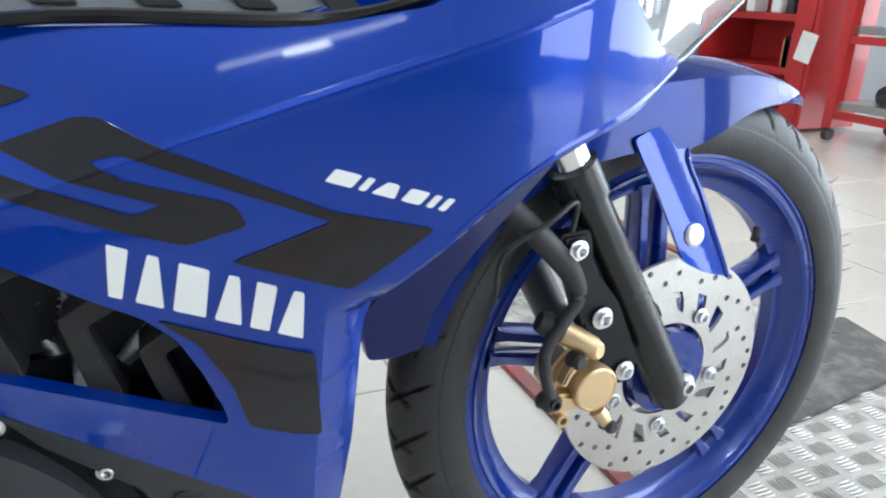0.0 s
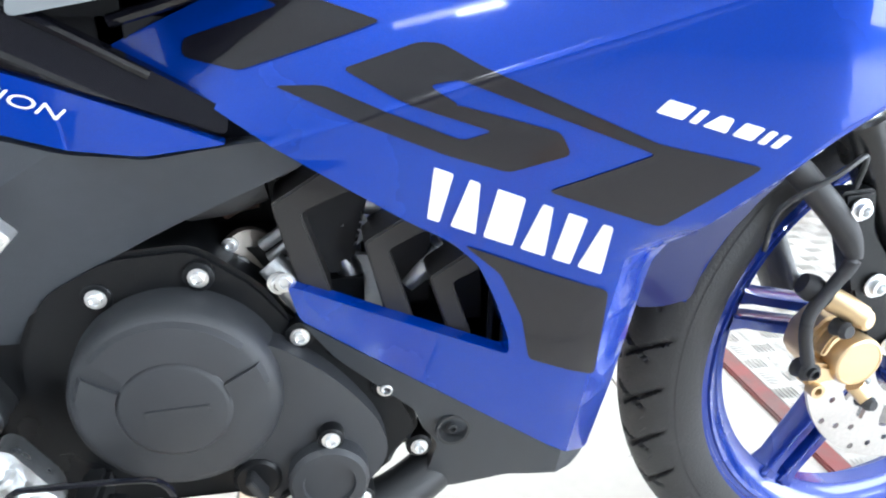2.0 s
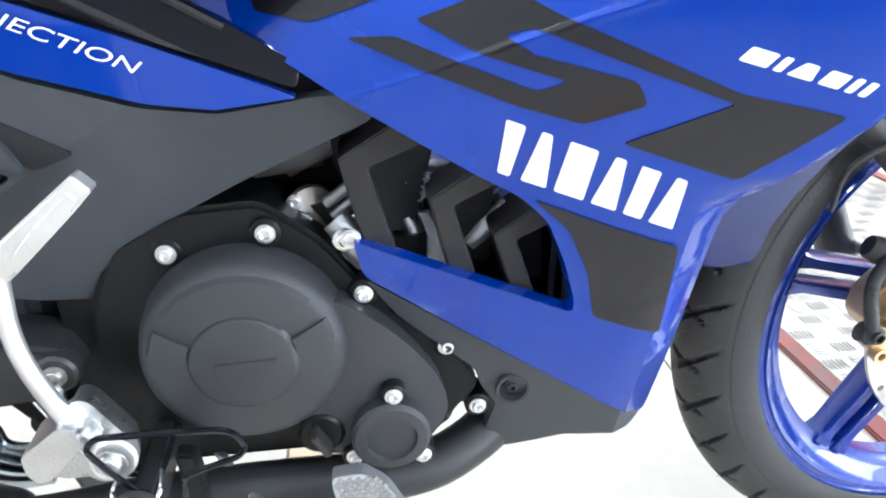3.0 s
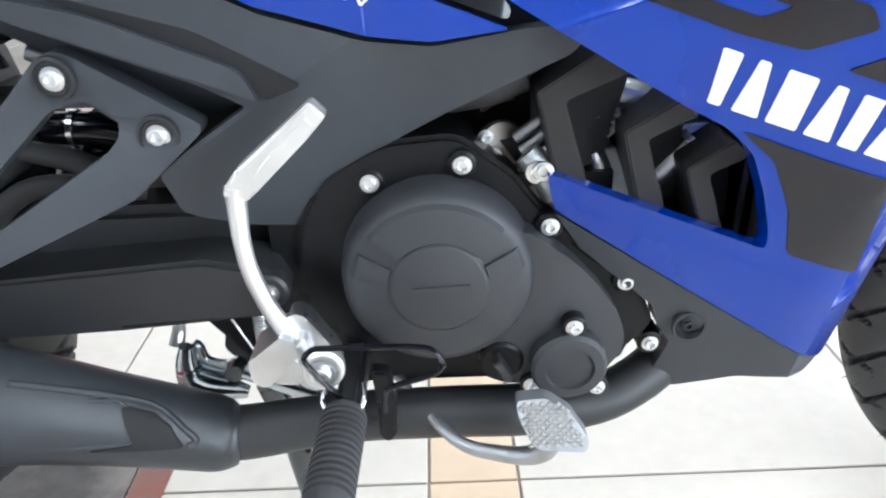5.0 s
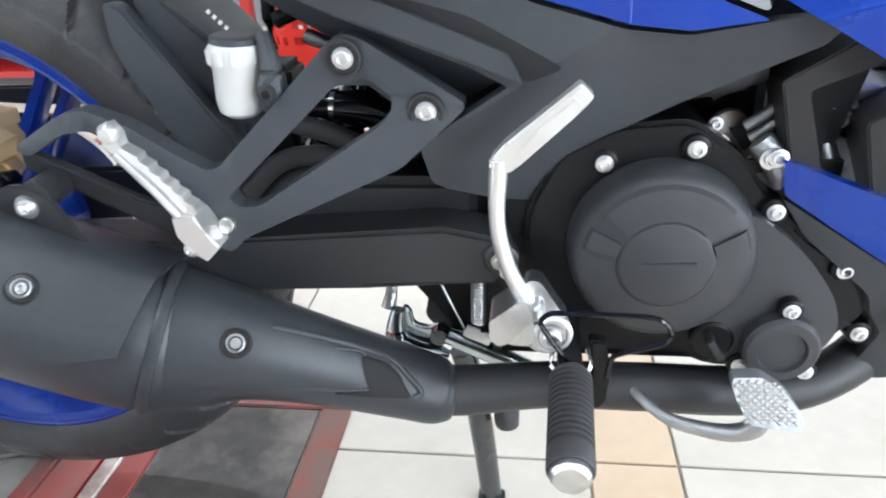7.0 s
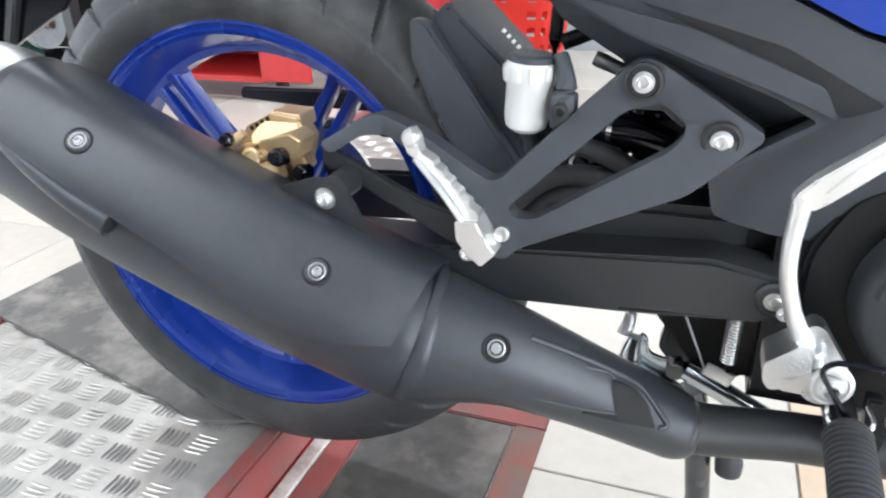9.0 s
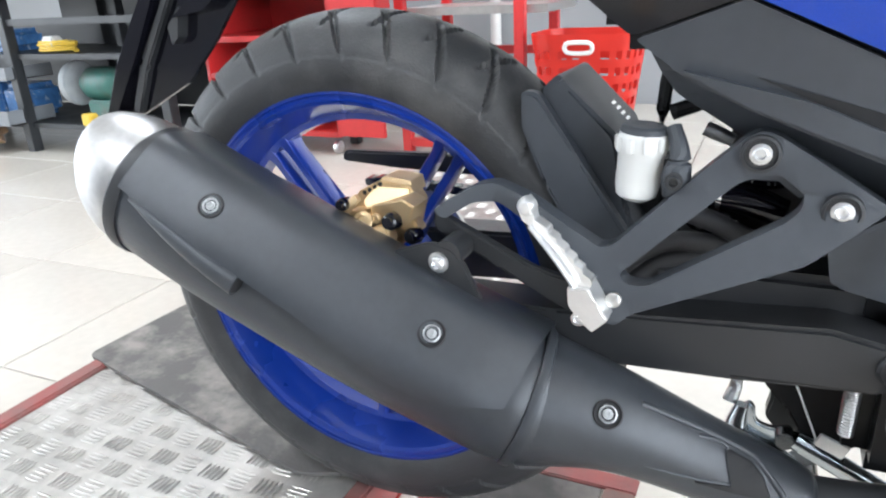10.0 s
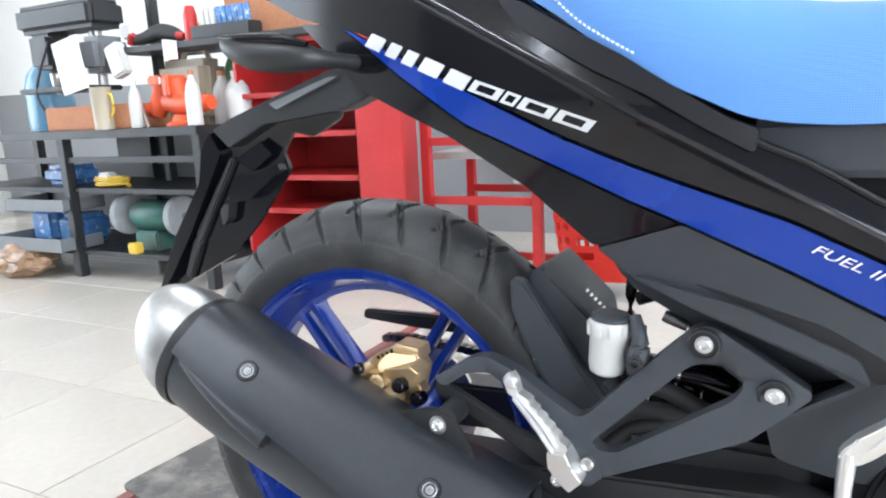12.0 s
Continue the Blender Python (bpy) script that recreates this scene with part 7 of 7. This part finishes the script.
part("body", lathe([(0, 0), (0.032, 0), (0.032, 0.12), (0.02, 0.16), (0, 0.16)], (0, 0, 0), (0, 0, 1), 20), RED, pot)
single("tape_roll", lathe([(0.055, -0.012), (0.055, 0.012), (0.035, 0.012), (0.035, -0.012)], (-3.52, 1.98, 1.127), (0, -1, 0), 28, closed=True), YELLOW, "yellow tape roll standing on the shelf", "tape roll")
single("price_tag", box(-3.56, -3.47, 1.744, 1.748, 0.99, 1.07, 0), PAPER, "white paper tag hanging from the shelf", "tag", 0)
single("cleaning_rag", sweep([(-3.86, 2.0, BZ + 0.03, 0.02), (-3.72, 2.0, BZ + 0.07, 0.06), (-3.58, 2.0, BZ + 0.04, 0.03)], 10), BLUE_JUG, "crumpled light blue cloth on the bench", "rag")
# lower shelves
grinder = thing("bench_grinder", "green bench grinder with grey stones on the lower shelf", "bench grinder", loc=(-3.73, 1.72, 0.076))
part("body", lathe([(0, -0.13), (0.05, -0.13), (0.075, -0.09), (0.08, 0), (0.075, 0.09), (0.05, 0.13), (0, 0.13)], (0, 0, 0.17), (1, 0, 0), 24), TEAL, grinder)
for s in (-1, 1):
    part("stone", lathe([(0, -0.018), (0.10, -0.018), (0.105, 0), (0.10, 0.018), (0, 0.018)], (s * 0.19, 0, 0.17), (1, 0, 0), 28), GRINDSTONE, grinder)
    part("shaft_nut", lathe([(0, 0), (0.018, 0), (0.018, 0.03), (0, 0.03)], (s * 0.21, 0, 0.17), (s, 0, 0), 12), BRUSHED, grinder)
part("foot", box(-0.08, 0.08, -0.07, 0.07, 0.0, 0.10, 0.01), TEAL, grinder)
single("small_box", box(-3.76, -3.70, 1.56, 1.61, 0.076, 0.130, 0.006), YELLOW, "small yellow box on the lower shelf", "box")
for i, (x, w) in enumerate(((-4.56, 0.2), (-4.33, 0.2))):
    single("plastic_pack", box(x - w / 2, x + w / 2, 1.66, 1.86, 0.076, 0.27 - 0.03 * i, 0.03, seg=3), BLUE_PACK, "shrink-wrapped blue pack on the lower shelf", "pack")
single("plastic_pack", box(-4.52, -4.26, 1.68, 1.86, 0.397, 0.50, 0.03, seg=3), BLUE_PACK, "shrink-wrapped blue pack on the middle shelf", "pack")
tray = thing("steel_tray", "shallow stainless steel tray", "tray", loc=(-4.38, 1.62, 0.28))
part("pan", join(box(-0.24, 0.24, -0.10, 0.14, 0, 0.006, 0.001), box(-0.24, 0.24, -0.105, -0.10, 0, 0.06, 0.001), box(-0.24, -0.235, -0.10, 0.14, 0, 0.06, 0.001), box(0.235, 0.24, -0.10, 0.14, 0, 0.06, 0.001)), GREY_TOP, tray)
tray2 = thing("steel_tray", "oily steel drip tray under the bench", "tray", loc=(-4.40, 1.58, 0.076))
part("pan", join(box(-0.30, 0.26, -0.10, 0.14, 0, 0.006, 0.001), box(-0.30, 0.26, -0.105, -0.10, 0, 0.07, 0.001), box(-0.30, -0.295, -0.10, 0.14, 0, 0.07, 0.001), box(0.255, 0.26, -0.10, 0.14, 0, 0.07, 0.001)), GREY_TOP, tray2)
bag = bmesh.new()
bmesh.ops.create_icosphere(bag, subdivisions=4, radius=1)
for v in bag.verts:
    k = 1 + 0.25 * noise.noise(v.co * 2.3) + 0.12 * noise.noise(v.co * 6)
    v.co = Vector((-4.52 + v.co.x * 0.21 * k, 1.50 + v.co.y * 0.12 * k, max(FLOOR + 0.001, FLOOR + 0.075 + v.co.z * 0.085 * k)))
single("plastic_bag", bag, BROWN_BAG, "crumpled brown plastic bag on the floor", "bag")
coilp = [(-3.93 + 0.10 * math.cos(i * 0.42) * (1 + 0.1 * math.sin(i)), 1.66 + 0.06 * math.sin(i * 0.42), 0.40 + 0.0008 * i, 0.006) for i in range(60)]
single("cable", sweep(coilp, 6, 1), YELLOW, "coiled yellow cable on the middle shelf", "cable")
single("plug", box(-3.96, -3.88, 1.60, 1.66, 0.42, 0.47, 0.01), WHITE_PL, "white plug on the coiled cable", "plug")
stap = single("red_clamp", sweep([(-3.58, 1.90, 0.397, 0.02), (-3.56, 1.90, 0.44, 0.025), (-3.53, 1.90, 0.40, 0.02)], 8, 3), RED, "small red clamp on the middle shelf", "clamp")
# pipe on the wall, things in cabinet and units
single("wall_pipe", lathe([(0.03, 0.0), (0.03, 2.7)], (-2.35, 3.2, 0.25), (0, 0, 1), 16), WHITE_PL, "white plastic pipe up the wall", "pipe")
rng = random.Random(4)
for i in range(14):
    y = 2.46 + rng.random() * 0.72
    z = rng.choice((0.04, 0.28, 0.58))
    w, h = 0.04 + rng.random() * 0.06, 0.05 + rng.random() * 0.13
    m = rng.choice((SOFT_RUBBER, PAPER, CARD, BRUSHED, BENCH))
    single("parts_box", box(3.06, 3.06 + w * 2, y, y + w, z + 0.001, z + h, 0.006), m, "small box of parts on the red shelf unit", "box")
for i in range(8):
    y = 1.40 + rng.random() * 0.65
    z = rng.choice((0.15, 0.54))
    single("spare_part", sweep([(3.1, y, z + 0.032, 0.03), (3.2, y + 0.05, z + 0.05, 0.045), (3.32, y + 0.06, z + 0.04, 0.035)], 10), rng.choice((SOFT_RUBBER, ENGINE_ALU, RED)), "loose metal spare part on the trolley tray", "spare part")
tagc = thing("hanging_tag", "white paper card on the shelf unit side", "tag", loc=(2.995, 2.44, 0.33))
part("card", box(-0.004, 0.0, -0.05, 0.06, 0.0, 0.16, 0.0, pose(0, 0, 0, 12, 0, 0)), PAPER, tagc)



# ---- floor tiles ----
def spans(cuts):
    return list(zip(cuts, cuts[1:]))


XC = [-7.5, -7.04, -6.57, -6.09, -5.62, -5.14, -4.67, -4.19, -3.72, -3.195, -2.72, -2.247, -1.77, -1.62, -1.145, -0.676, -0.565, -0.06, 0.43, 0.92, 1.41, 1.90, 2.39, 2.88, 3.37, 3.86, 4.35, 4.84, 5.5]
YC = [0.077 + 0.455 * k for k in range(-11, 8)]
meshes = {}
for xa, xb in spans(XC):
    for ya, yb in spans(YC):
        if yb > Y1 + 0.2:
            continue
        key = (round(xb - xa, 3), round(yb - ya, 3))
        cream = key[0] < 0.2
        if key not in meshes:
            w, h = key[0] / 2 - 0.0018, key[1] / 2 - 0.0018
            bm = box(-w, w, -h, h, -0.010, 0.0, 0.0012, seg=1)
            me = bpy.data.meshes.new("tile")
            bm.to_mesh(me)
            bm.free()
            me.materials.append(TILE_CREAM if cream else TILE)
            meshes[key] = me
        t = new("tile", meshes[key])
        t.location = ((xa + xb) / 2, (ya + yb) / 2, FLOOR)
        t.parent = floor_bed
